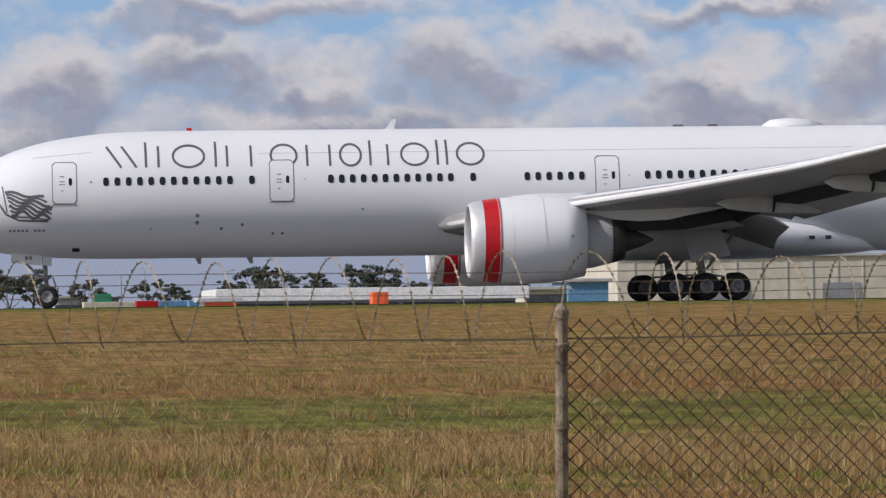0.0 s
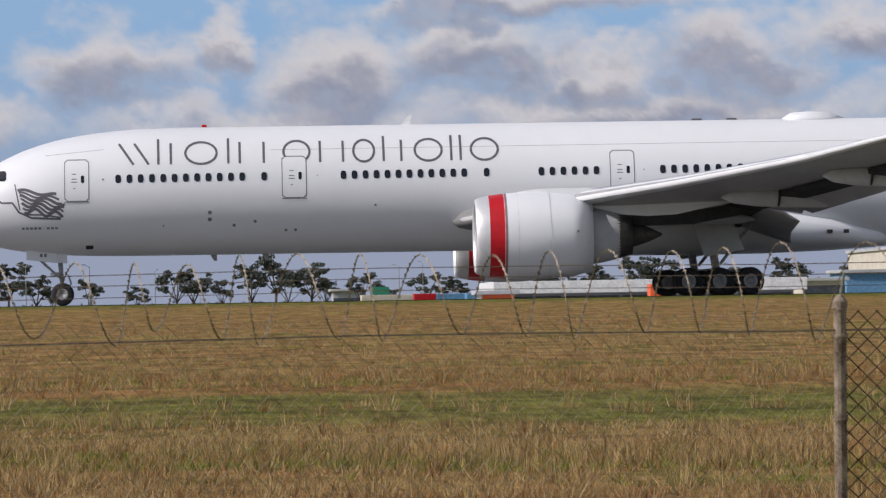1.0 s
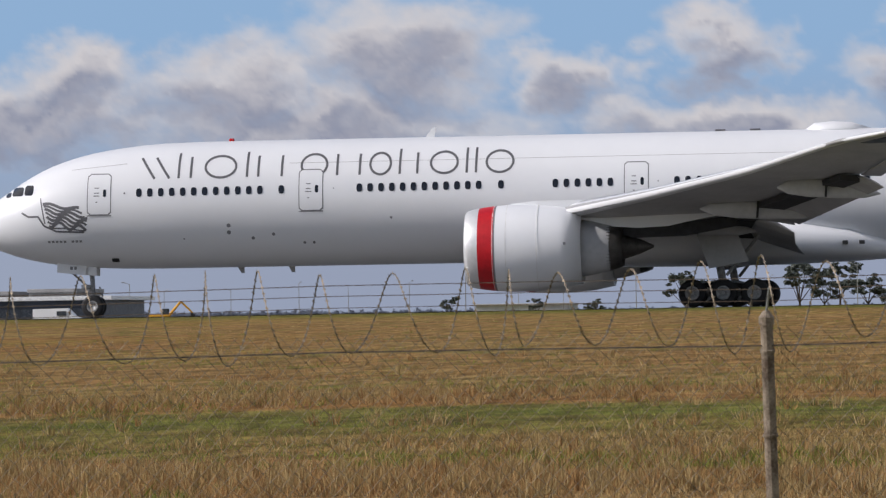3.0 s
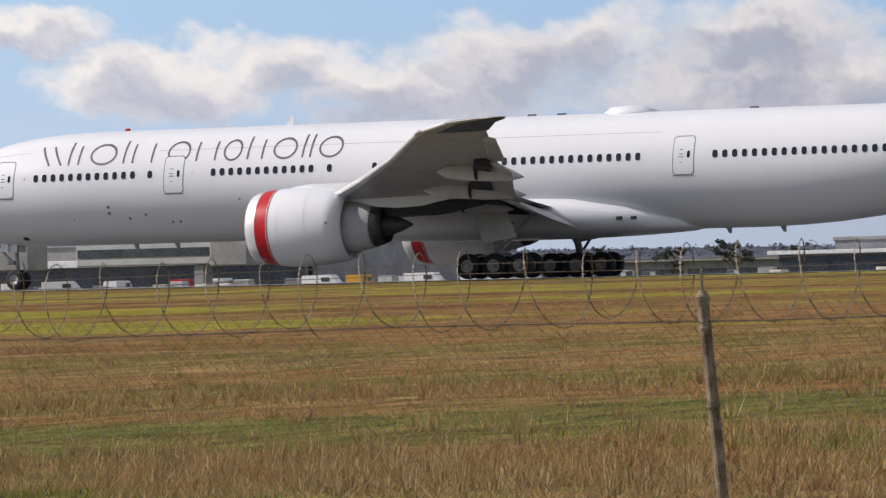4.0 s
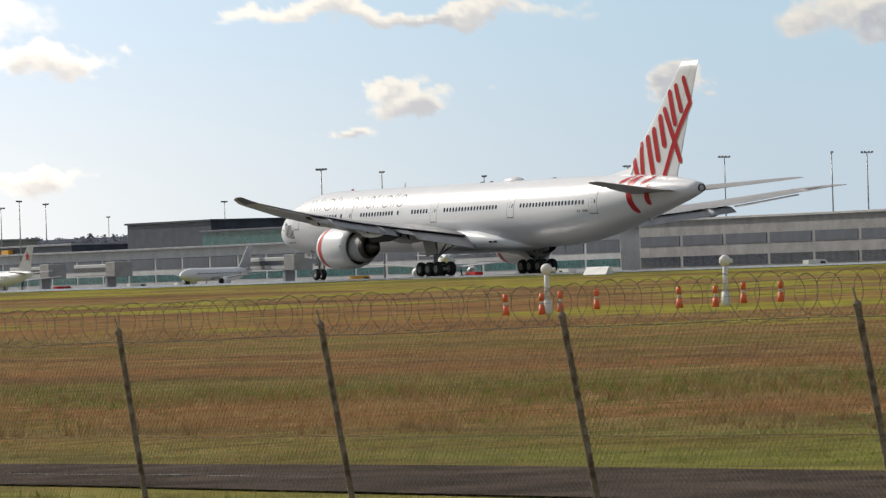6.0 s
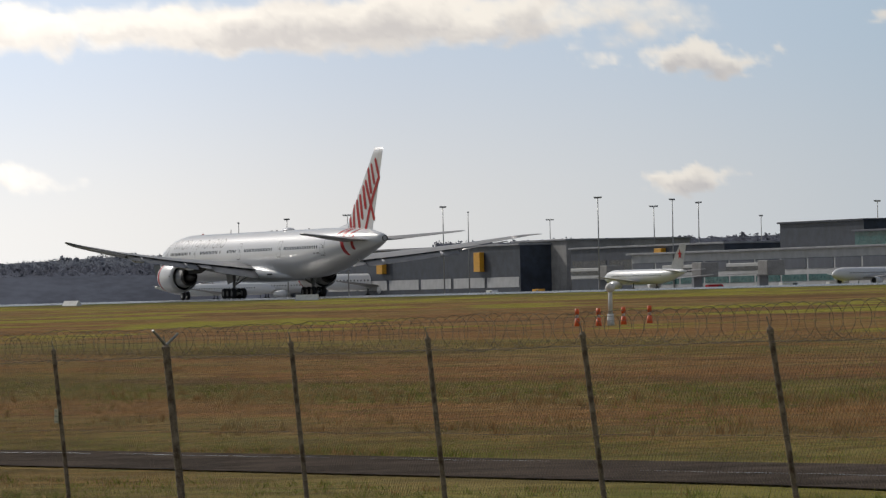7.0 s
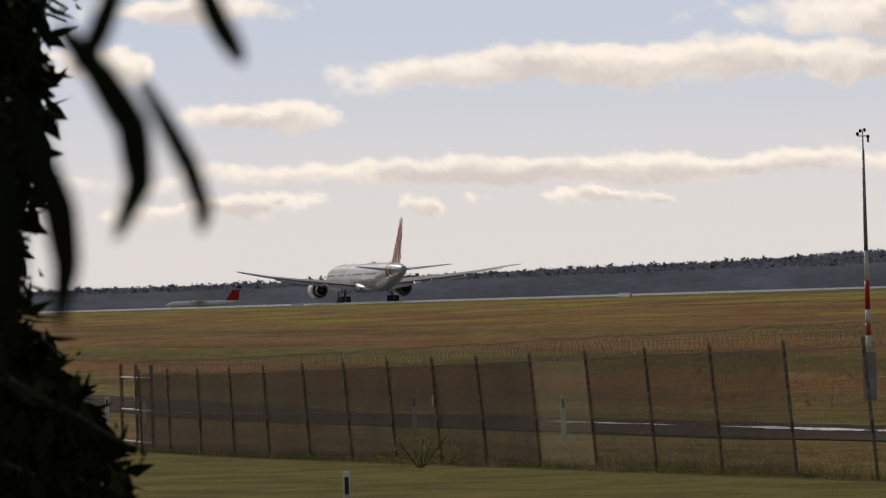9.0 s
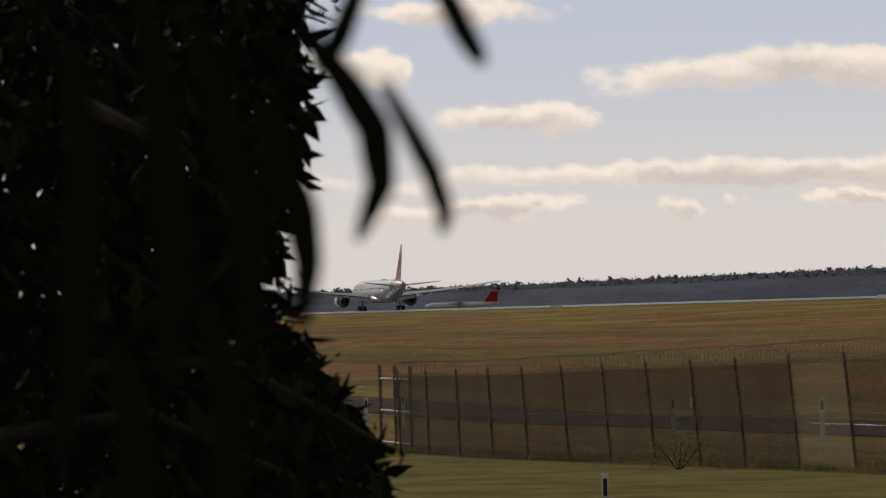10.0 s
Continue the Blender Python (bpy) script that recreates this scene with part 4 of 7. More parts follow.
        tube(bm, (35.5, gy, 0.66), (38.75, gy, 0.66), 0.15, 0.15, 12)
        for x in (35.65, 37.12, 38.59):
            tube(bm, (x, gy - 0.95, 0.66), (x, gy + 0.95, 0.66), 0.10, 0.10, 10)
        part("bogie_beam", bm, "gear", strut)
        bm = bmesh.new()
        for a, b, r in (((36.9, s * 2.9, 3.2), (37.0, gy, 1.6), 0.10), ((38.9, s * 5.0, 3.5), (37.25, gy, 1.5), 0.08), ((37.1, gy, 1.25), (35.7, gy, 1.15), 0.05), ((37.1, gy, 1.25), (38.7, gy, 1.05), 0.05), ((35.7, gy, 1.2), (35.65, gy, 0.8), 0.05)):
            tube(bm, a, b, r, r, 8)
        part("brace", bm, "gear", strut)
        bm = bmesh.new()
        for pts in (((35.75, 3.86), (37.75, 3.66), (38.35, 2.14), (36.45, 1.82)),):
            yo = s * 6.05
            loft(bm, [[(x, yo - s * 0.10 * (3.7 - z) * 0.0, z) for x, z in pts], [(x, yo + s * 0.06, z) for x, z in pts]])
        part("gear_door", bm, "cladding", strut, "pale gear door plate")
        for x in (35.65, 37.12, 38.59):
            for dy in (-0.70, 0.70):
                wheel(strut, "wheel", 0.66, 0.50, gy + dy, x, 0.66)
    # nose gear
    bm = bmesh.new()
    tube(bm, (5.75, 0, 2.6), (5.87, 0, 0.75), 0.13, 0.10, 14)
    tube(bm, (5.87, -0.42, 0.55), (5.87, 0.42, 0.55), 0.08, 0.08, 10)
    tube(bm, (5.85, 0, 0.8), (5.87, 0, 0.5), 0.15, 0.12, 12)
    nose = part("nose_gear", bm, "gear", jet, "nose landing gear leg", smooth=True)
    bm = bmesh.new()
    for a, b, r in (((4.5, 0, 2.5), (5.75, 0, 1.35), 0.06), ((6.15, 0, 1.5), (6.3, 0, 1.05), 0.04), ((6.3, 0, 1.05), (5.95, 0, 0.75), 0.04)):
        tube(bm, a, b, r, r, 8)
    box(bm, 5.35, 5.75, -0.32, 0.32, 1.42, 1.62, 0.05)
    part("steering_link", bm, "gear", nose)
    for dy in (-0.35, 0.35):
        wheel(nose, "wheel", 0.55, 0.40, dy, 5.87, 0.55)
        bm = bmesh.new()
        sy = math.copysign(0.62, dy)
        loft(bm, [[(4.18, sy, 2.85), (5.62, sy, 2.62), (5.60, sy, 2.08), (4.17, sy, 2.24)], [(4.18, sy * 1.06, 2.85), (5.62, sy * 1.06, 2.62), (5.60, sy * 1.06, 2.08), (4.17, sy * 1.06, 2.24)]])
        d = part("gear_door", bm, "white", nose, "white nose gear door")
        bm = bmesh.new()
        for xx in (4.82, 5.02):
            box(bm, xx, xx + 0.13, sy * 1.075 - 0.005, sy * 1.075 + 0.005, 2.36, 2.52)
        part("code_bar", bm, "line", d, "small grey bars")
        bm = bmesh.new()
        loft(bm, [[(5.66, sy * 0.8, 2.62), (6.1, sy * 0.8, 2.60), (6.1, sy * 0.8, 2.05), (5.66, sy * 0.8, 2.08)], [(5.66, sy * 0.86, 2.62), (6.1, sy * 0.86, 2.60), (6.1, sy * 0.86, 2.05), (5.66, sy * 0.86, 2.08)]])
        part("gear_door", bm, "white", nose)
    for dy in (-0.28, 0.28):
        bm = bmesh.new()
        lathe(bm, [(5.28, 0.02), (5.30, 0.10), (5.42, 0.11), (5.5, 0.04)], 12, (0, dy, 1.5))
        part("taxi_lamp", bm, "metal", nose)
    return jet


airliner = make_airliner()

TAXI = [(0.0, 0.5), (0.5, -5.4), (1.0, -12.2), (1.5, -19.1), (2.0, -27.3), (2.2, -30.6), (3.3, -71.9), (3.5, -91.5), (4.0, -146.3), (4.5, -209.3),
        (5.0, -281.0), (5.5, -363.2), (6.0, -457.0), (6.2, -497.8), (7.3, -737.4), (7.5, -786.8), (8.0, -916.1), (8.5, -1055.2), (9.0, -1195.8), (9.5, -1346.9), (10.0, -1515.2)]


def motions():
    """The airliner's run along the runway: seconds, and where its nose is."""
    walk(airliner, [(t, pose(s, RUNWAY_Y, runway_z(s + 37.0) + 0.03)) for t, s in TAXI])
    # the long leaves beside the eye stir in the wind: seconds, degrees of sway
    for leaf in NEAR_LEAVES:
        walk(leaf, [(t, pose(-d * 0.0209 * 0.174, -d * 0.0209 * 0.985, 0)) for t, d in ((0.0, 0.0), (4.0, 0.05), (8.5, -0.1), (9.0, -0.16), (9.5, -0.30), (10.0, 0.03))])


# ---------------------------------------------------------------- the boundary fence
FENCE_Y = 20.0
BEARINGS = [-0.800, -0.630, -0.461, -0.291, -0.1218, 0.0486, 0.2275, 0.3887, 0.5575, 0.7261, 0.8967, 1.0650, 1.232, 1.402, 1.580, 1.751, 1.916, 2.092, 2.2585, 2.425,
            2.596, 2.768, 2.932, 3.108, 3.275, 3.445, 3.609, 3.772, 3.938, 4.110, 4.265, 4.432, 4.607, 4.785, 4.968, 5.136, 5.305, 5.475, 5.645]
POSTS = [-FENCE_Y * b for b in BEARINGS]          # paces between posts are a little uneven
SCREEN_FROM, PALE_BAY = -67.8, -77.1


def lean(x):
    """Degrees by which the fence leans out over the lawn; it stands up straight towards its far corner."""
    return float(np.interp(-x, (-12, 17, 28, 33, 38, 46, 82, 96, 108), (6.0, 9.5, 11.0, 10.6, 8.6, 5.0, 4.6, 3.6, 1.0)))


def slant(x):
    """Degrees by which posts tip along the fence."""
    return float(np.interp(-x, (0, 4, 10, 16), (0.3, 1.9, 1.4, 0.0)))


def fence_pt(x, h):
    """A point on the leaning fence: h metres up from its foot."""
    foot = fence_top(x) - 1.77
    return (x, FENCE_Y + (1.77 - h) * math.tan(radians(lean(x))), foot + h)


fence = thing("fence", "leaning chain-link boundary fence topped with razor wire", "fence", 0, 0, 0)


def post_mesh(name, r, bands):
    bm = bmesh.new()
    tube(bm, (0, 0, -0.12), (0, 0, 1.73), r, r, 12)
    tube(bm, (0, 0, 1.72), (0, 0, 1.75), r * 1.22, r * 1.22, 12)
    tube(bm, (0, 0, 1.75), (0, 0, 1.772), r * 1.15, r * 0.55, 12)
    for h in bands:
        tube(bm, (0, 0, h - 0.006), (0, -0.001, h + 0.006), r * 1.2, r * 1.2, 12)
    me = bpy.data.meshes.new(name)
    bm.to_mesh(me)
    bm.free()
    me.materials.append(M["oldsteel"])
    return me


def make_posts():
    plain, strainer = post_mesh("post", 0.024, (0.35, 0.85, 1.30, 1.62)), post_mesh("post", 0.040, (0.3, 1.0, 1.6))
    bm = bmesh.new()
    tube(bm, (0, 0, 1.76), (0.015, -0.02, 1.86), 0.006, 0.005, 6)
    arm = bpy.data.meshes.new("outrigger")
    bm.to_mesh(arm)
    bm.free()
    arm.materials.append(M["galv"])
    for i, x in enumerate(POSTS):
        foot = fence_pt(x, 0.0)
        m = pose(foot[0] + 1.77 * math.tan(radians(slant(x))), foot[1], foot[2], lean(x), -slant(x), 0)
        piece("post", strainer if i == 20 else plain, fence, m=m)
        piece("outrigger", arm, fence, m=m)
    xb = POSTS[20]
    top = Vector(fence_pt(xb, 1.76))
    for end in ((0.05, -0.16, 0.16), (-0.05, 0.16, 0.12)):
        bm = bmesh.new()
        tube(bm, top, top + Vector(end), 0.016, 0.013, 8)
        part("strainer_arm", bm, "galv", fence, "bright angled arm on the strainer post")


make_posts()


def strip_wires(name, runs, r, mat, label=""):
    """Many straight wires as three-sided rods in one mesh."""
    a = np.array([q[0] for q in runs], float)
    b = np.array([q[1] for q in runs], float)
    n = len(a)
    d = b - a
    d /= np.linalg.norm(d, axis=1)[:, None]
    u = np.cross(d, (0.0, 1.0, 0.0))
    u /= np.linalg.norm(u, axis=1)[:, None]
    v = np.cross(d, u)
    vs = []
    for k in range(3):
        o = r * (math.cos(2.094 * k) * u + math.sin(2.094 * k) * v)
        vs += [a + o, b + o]
    verts = np.stack(vs, 1).reshape(-1, 3)
    base = np.arange(n)[:, None, None] * 6
    quad = np.array([(0, 2, 3, 1), (2, 4, 5, 3), (4, 0, 1, 5)])[None]
    faces = (base + quad).reshape(-1, 4)
    me = mesh(name, verts.tolist(), faces.tolist(), mat)
    ob = new(name, me)
    ob.parent = fence
    return tagged(ob, label, kind="stuff")


def make_mesh():
    top = 1.70
    for name, x0, x1, mat, r, label in (("old_netting", 2.44, POSTS[0], "wire", 0.0030, "rusty brown diamond netting"), ("new_netting", POSTS[-1], 2.40, "newwire", 0.0011, "thin newer diamond netting")):
        runs = []
        cell = 0.0705 if name == "old_netting" else 0.060
        n = int((x1 - x0 + top) / cell)
        for i in range(n):
            s = x0 - top + i * cell
            for a, b in ((s, s + top), (s + top, s)):
                xa, ha, xb, hb = a, 0.0, b, top
                # cut at the ends
                if xa < x0 or xa > x1:
                    f = ((x0 if xa < x0 else x1) - xa) / (xb - xa)
                    if not 0 <= f < 1:
                        continue
                    xa, ha = xa + (xb - xa) * f, f * top
                if xb < x0 or xb > x1:
                    f = ((x0 if xb < x0 else x1) - xa) / (xb - xa)
                    if not 0 < f <= 1:
                        continue
                    xb, hb = xa + (xb - xa) * f, ha + (hb - ha) * f
                xm, hm = (xa + xb) / 2, (ha + hb) / 2
                runs.append((fence_pt(xa, ha), fence_pt(xb, hb)))
        strip_wires(name, runs, r, mat, label)
    # straining wires, and barbed strands over the top
    def strand(h, dy, r, name, mat):
        pts = [fence_pt(x, h) for x in np.linspace(POSTS[-1], POSTS[0], 160)]
        pts = [(p[0], p[1] + dy, p[2] + 0.006 * math.sin(p[0] * 1.9)) for p in pts]
        strip_wires(name, list(zip(pts, pts[1:])), r, mat)
    strand(1.63, -0.012, 0.0042, "top_wire", "wire")
    strand(0.86, -0.012, 0.0028, "line_wire", "wire")
    strand(0.06, -0.012, 0.0028, "line_wire", "wire")
    strand(1.885, 0.20, 0.0022, "barbed_strand", "wire")
    strand(1.845, 0.30, 0.0020, "barbed_strand", "wire")
    strand(1.80, 0.38, 0.0018, "barbed_strand", "wire")


make_mesh()


def make_razor_coil():
    """A long coil of razor wire with a blade every hand's breadth."""
    step, rad = 0.236, 0.158
    turns = int((POSTS[0] - POSTS[-1]) / step)
    ang = np.arange(turns * 18) / 18.0
    rng = np.random.RandomState(5)
    rr = np.repeat(rad * (1 + 0.10 * rng.randn(turns)), 18)
    rr = np.convolve(np.pad(rr, 9, "edge"), np.ones(19) / 19, "valid")
    sway = np.repeat(0.05 * rng.randn(turns), 18)
    sway = np.convolve(np.pad(sway, 9, "edge"), np.ones(19) / 19, "valid")
    pts = []
    for k, t in enumerate(ang):
        x = POSTS[0] - t * step + sway[k]
        px, py, pz = fence_pt(x, 1.77)
        pts.append((px, py + 0.02 + rr[k] * math.sin(2 * math.pi * t), pz + 0.012 + rr[k] * math.cos(2 * math.pi * t)))
    strip_wires("razor_coil", list(zip(pts, pts[1:])), 0.0025, "razor", "loose coil of razor wire")
    P = np.array(pts)
    d = np.gradient(P, axis=0)
    d /= np.linalg.norm(d, axis=1)[:, None]
    blades, faces = [], []
    for k in range(1, len(P) - 1):
        for f in (0.0, 0.5):
            c = P[k] * (1 - f) + P[k + 1] * f
            u = d[k]
            v = np.cross(u, (0.3, 1.0, 0.2))
            v /= np.linalg.norm(v)
            i = len(blades)
            blades += [tuple(c - u * 0.008), tuple(c + v * 0.0075 + u * 0.003), tuple(c + u * 0.008), tuple(c - v * 0.0075 - u * 0.003)]
            faces.append((i, i + 1, i + 2, i + 3))
    ob = new("razor_barb", mesh("razor_barb", blades, faces, "razor"))
    ob.parent = fence
    tagged(ob, "small razor blades on the coil", kind="stuff")


make_razor_coil()


def make_screens():
    for a, b in zip(POSTS, POSTS[1:]):
        if b > SCREEN_FROM:
            continue
        cloth, label = ("thinscreen", "worn thin brown shade cloth on the netting") if b > PALE_BAY else ("screen", "dark brown shade cloth on the netting")
        if abs((a + b) / 2 - PALE_BAY) < 1.7:
            cloth, label = "palescreen", "dusty pale shade cloth on the netting"
        verts, faces = [], []
        n = 4
        for j in range(5):
            for i in range(n + 1):
                x = a + (b - a) * i / n
                p = fence_pt(x, 0.06 + 1.58 * j / 4)
                verts.append((p[0], p[1] + 0.02 + 0.012 * math.sin(i * 1.7 + j + a), p[2]))
        for j in range(4):
            for i in range(n):
                k = j * (n + 1) + i
                faces.append((k, k + 1, k + n + 2, k + n + 1))
        piece("shade_screen", mesh("shade_screen", verts, faces, cloth), fence, label)


make_screens()


# a notice and a warning tag that hang on posts
def make_notice(x, h, w, tall, name, label, mat, bars, spin=0.0):
    px, py, pz = fence_pt(x, h)
    ob = thing(name, label, "sign", px, py - 0.045, pz)
    bm = bmesh.new()
    box(bm, -w / 2, w / 2, -0.004, 0.004, -tall / 2, tall / 2, 0.002)
    part("board", bm, mat, ob)
    for i in range(bars):
        bm = bmesh.new()
        zz = tall * (0.36 - 0.72 * i / max(1, bars - 1))
        ww = w * (0.18 if i == 0 else 0.36)
        box(bm, -ww, ww, -0.008, -0.0045, zz - tall * 0.03, zz + tall * 0.03)
        part("text_bar", bm, "gum", ob, "dark faded bar")
    return ob


make_notice(-21.29, 0.98, 0.30, 0.23, "fence_notice", "faded olive notice board with dark bars wired to the fence", "signboard", 6)


def make_tag():
    px, py, pz = fence_pt(-17.95, 1.17)
    ob = thing("warning_tag", "small orange triangular warning tag on a fence post", "sign", px, py - 0.04, pz)
    bm = bmesh.new()
    loft(bm, [[(-0.05, y, -0.05), (0.05, y, -0.05), (0.0, y, 0.045)] for y in (-0.003, 0.003)])
    part("plate", bm, "yellow", ob)


make_tag()
make_notice(POSTS[21], 1.02, 0.13, 0.16, "fence_notice", "small faded notice plate on a fence post", "signboard", 3)
make_notice(POSTS[30], 1.05, 0.12, 0.18, "fence_notice", "small faded notice plate on a fence post", "signboard", 3)

# a gate in the return of the fence at its far end
gate = thing("metal_gate", "galvanised steel gate beside the fence's corner posts", "gate", POSTS[-1] - 2.0, FENCE_Y + 0.3, fence_top(POSTS[-1]) - 1.77)
for z in (0.15, 0.85, 1.55):
    bm = bmesh.new()
    tube(bm, (-1.9, 0, z), (1.9, 0, z), 0.025, 0.025, 8)
    part("rail", bm, "galv", gate)
for x in (-1.9, 0.0, 1.9):
    bm = bmesh.new()
    tube(bm, (x, 0, -0.05), (x, 0, 1.85), 0.04, 0.04, 8)
    part("upright", bm, "oldsteel", gate)


# ---------------------------------------------------------------- things on the grass
def ground_at(yaw, dist):
    x, y = polar(yaw, dist)
    return x, y, gz(x, y)


def make_windsock():
    x, y, z = ground_at(37.33, 59.0)
    ob = thing("windsock_mast", "grey steel mast with a limp white windsock", "windsock", x, y, z, 37.4)
    ob.matrix_world = pose(x, y, z, 0, -0.6, 37.4)
    bm = bmesh.new()
    box(bm, -0.125, 0.115, -0.11, 0.11, 0.25, 2.72, 0.02)
    body = part("mast_base", bm, "galv", ob, "square galvanised lower mast")
    for k in range(5):
        bm = bmesh.new()
        box(bm, -0.02 - 0.02 * (k % 2), 0.02, -0.118, -0.108, 0.7 + 0.4 * k, 0.74 + 0.4 * k)
        part("bolt", bm, "dark", body)
    bm = bmesh.new()
    tube(bm, (-0.03, 0, 2.6), (0.0, 0, 8.1), 0.066, 0.045, 16)
    part("mast_tube", bm, "galv", ob, smooth=True)
    bm = bmesh.new()
    box(bm, -0.17, 0.17, -0.15, 0.15, -0.1, 0.27, 0.03)
    part("footing", bm, "dark", ob, "black footing")
    bm = bmesh.new()
    box(bm, -0.15, 0.03, -0.13, 0.13, 2.62, 2.78, 0.02)
    part("hinge", bm, "galv", ob)
    # the sock: a tapering cloth tube that hangs from the mast head
    a, b = Vector((0.02, 0, 7.75)), Vector((1.30, 0.0, 3.18))
    rows = []
    for i in range(19):
        t = i / 18
        c = a.lerp(b, t) + Vector((0.05 * math.sin(3.0 * t), 0, 0))
        d = (b - a).normalized()
        side = Vector((d.z, 0, -d.x))
        r = 0.60 - 0.49 * t
        rows.append([c + side * (r * (1 + 0.04 * math.sin(9 * t + 2 * k)) * math.cos(2 * math.pi * k / 18)) + Vector((0, 1, 0)) * (r * 0.6 * math.sin(2 * math.pi * k / 18)) for k in range(18)])
    bm = bmesh.new()
    loft(bm, rows, caps=False)
    sock = part("sock", bm, "sock", ob, "limp white cloth sock with worn edges", smooth=True)
    bm = bmesh.new()
    lo = rows[-1]
    loft(bm, [[v + (b - a).normalized() * -0.05 for v in lo], [v + (b - a).normalized() * 0.01 for v in lo]], caps=False)
    part("hem", bm, "yellow", sock, "tan hem at the sock's end")
    return ob


make_windsock()


def make_wind_mast():
    x, y, z = ground_at(72.10, 145.0)
    z = EYE - 145.0 * math.tan(radians(1.02))
    ob = thing("anemometer_mast", "thin red and white wind measuring mast with a grey box", "mast", x, y, z, 72.1)
    bm = bmesh.new()
    box(bm, -0.19, 0.19, -0.16, 0.16, -0.6, 0.86, 0.03)
    part("box", bm, "roofgrey", ob, "grey equipment box")
    bands = [(0.8, 1.30, "paint"), (1.30, 1.62, "red"), (1.62, 2.0, "paint"), (2.0, 2.78, "red"), (2.78, 3.6, "paint"), (3.6, 6.35, "galv")]
    for a, b, m in bands:
        bm = bmesh.new()
        r0, r1 = 0.085 - 0.008 * a, 0.085 - 0.008 * b
        tube(bm, (0, 0, a), (0, 0, b), r0, r1, 12)
        part("mast_section", bm, m, ob, smooth=True)
    bm = bmesh.new()
    tube(bm, (0, 0, 6.3), (0, 0, 6.85), 0.02, 0.015, 8)
    tube(bm, (-0.14, 0, 6.72), (0.14, 0, 6.72), 0.014, 0.014, 8)
    head = part("crossarm", bm, "dark", ob)
    for dx, dz in ((-0.14, 6.78), (0.14, 6.70), (0.05, 6.88), (-0.06, 6.86)):
        bm = bmesh.new()
        bmesh.ops.create_uvsphere(bm, u_segments=10, v_segments=6, radius=0.05, matrix=pose(dx, 0, dz))
        tube(bm, (dx, 0, dz - 0.16 if dx > 0.1 else dz), (dx, 0, dz), 0.03, 0.03, 8)
        part("wind_cup", bm, "dark", head)


make_wind_mast()


def make_marker(yaw, dist, h=0.72, w=0.085):
    x, y, z = ground_at(yaw, dist)
    ob = thing("marker_post", "white plastic roadside marker post with a dark reflector", "marker post", x, y, z, yaw, group="marker posts along the track")
    bm = bmesh.new()
    box(bm, -w / 2, w / 2, -0.015, 0.015, -0.15, h, 0.006)
    p = part("post", bm, "paint", ob)
    bm = bmesh.new()
    box(bm, -w * 0.26, w * 0.26, -0.021, -0.016, h * 0.72, h * 0.93)
    part("reflector", bm, "dark", p, "dark reflector")


for yaw, dist in ((44.6, 46.0), (77.75, 45.0), (77.0, 124.0), (75.4, 112.0), (80.3, 150.0), (79.9, 160.0)):
    make_marker(yaw, dist, (0.80 if yaw < 60 else 0.70) if dist < 60 else 0.95, (0.085 if yaw < 60 else 0.062) if dist < 60 else 0.11)


def make_bollard():
    ob = thing("orange_bollard", "orange plastic bollard standing in the grass", "bollard", 0, 0, 0, group="orange bollards on the airfield")
    bm = bmesh.new()
    tube(bm, (0, 0, -0.1), (0, 0, 0.40), 0.16, 0.11, 12)
    part("base", bm, "orange", ob, smooth=True)
    bm = bmesh.new()
    tube(bm, (0, 0, 0.40), (0, 0, 0.55), 0.075, 0.075, 12)
    part("collar", bm, "paint", ob, "pale band", smooth=True)
    bm = bmesh.new()
    tube(bm, (0, 0, 0.55), (0, 0, 0.86), 0.11, 0.10, 12)
    part("head", bm, "orange", ob, smooth=True)
    return ob


first = make_bollard()
spots = [(58.26, 220), (57.87, 218), (57.67, 222), (57.28, 224), (56.39, 218), (56.0, 216), (55.7, 222), (55.3, 221), (64.5, 262), (64.27, 260),
         (64.0, 261), (63.72, 262), (48.95, 168)]
for i, (yaw, dist) in enumerate(spots):
    x, y, z = ground_at(yaw, dist)
    if i == 0:
        first.matrix_world = pose(x, y, z)
    else:
        copy_thing(first, pose(x, y, z, 0, 0, 37 * i))


def make_sensor():
    ob = thing("visibility_sensor", "white pillar instrument with a round head on the grass", "instrument", 0, 0, 0, group="white instruments by the runway")
    bm = bmesh.new()
    tube(bm, (0, 0, -0.2), (0, 0, 0.55), 0.20, 0.17, 12)
    part("base", bm, "paint", ob, smooth=True)
    bm = bmesh.new()
    tube(bm, (0, 0, 0.5), (0, 0, 1.65), 0.12, 0.10, 12)
    part("pillar", bm, "paint", ob, smooth=True)
    bm = bmesh.new()
    bmesh.ops.create_uvsphere(bm, u_segments=16, v_segments=10, radius=0.24, matrix=pose(0, 0, 1.83))
    box(bm, -0.05, 0.38, -0.1, 0.1, 1.72, 1.9, 0.03)
    part("head", bm, "paint", ob, smooth=True)
    return ob


s0 = make_sensor()
for i, (yaw, dist) in enumerate(((57.81, 219), (55.89, 219), (64.14, 260))):
    x, y, z = ground_at(yaw, dist)
    if i == 0:
        s0.matrix_world = pose(x, y, z, 0, 0, 60)
    else:
        copy_thing(s0, pose(x, y, z, 0, 0, 60 + 40 * i))


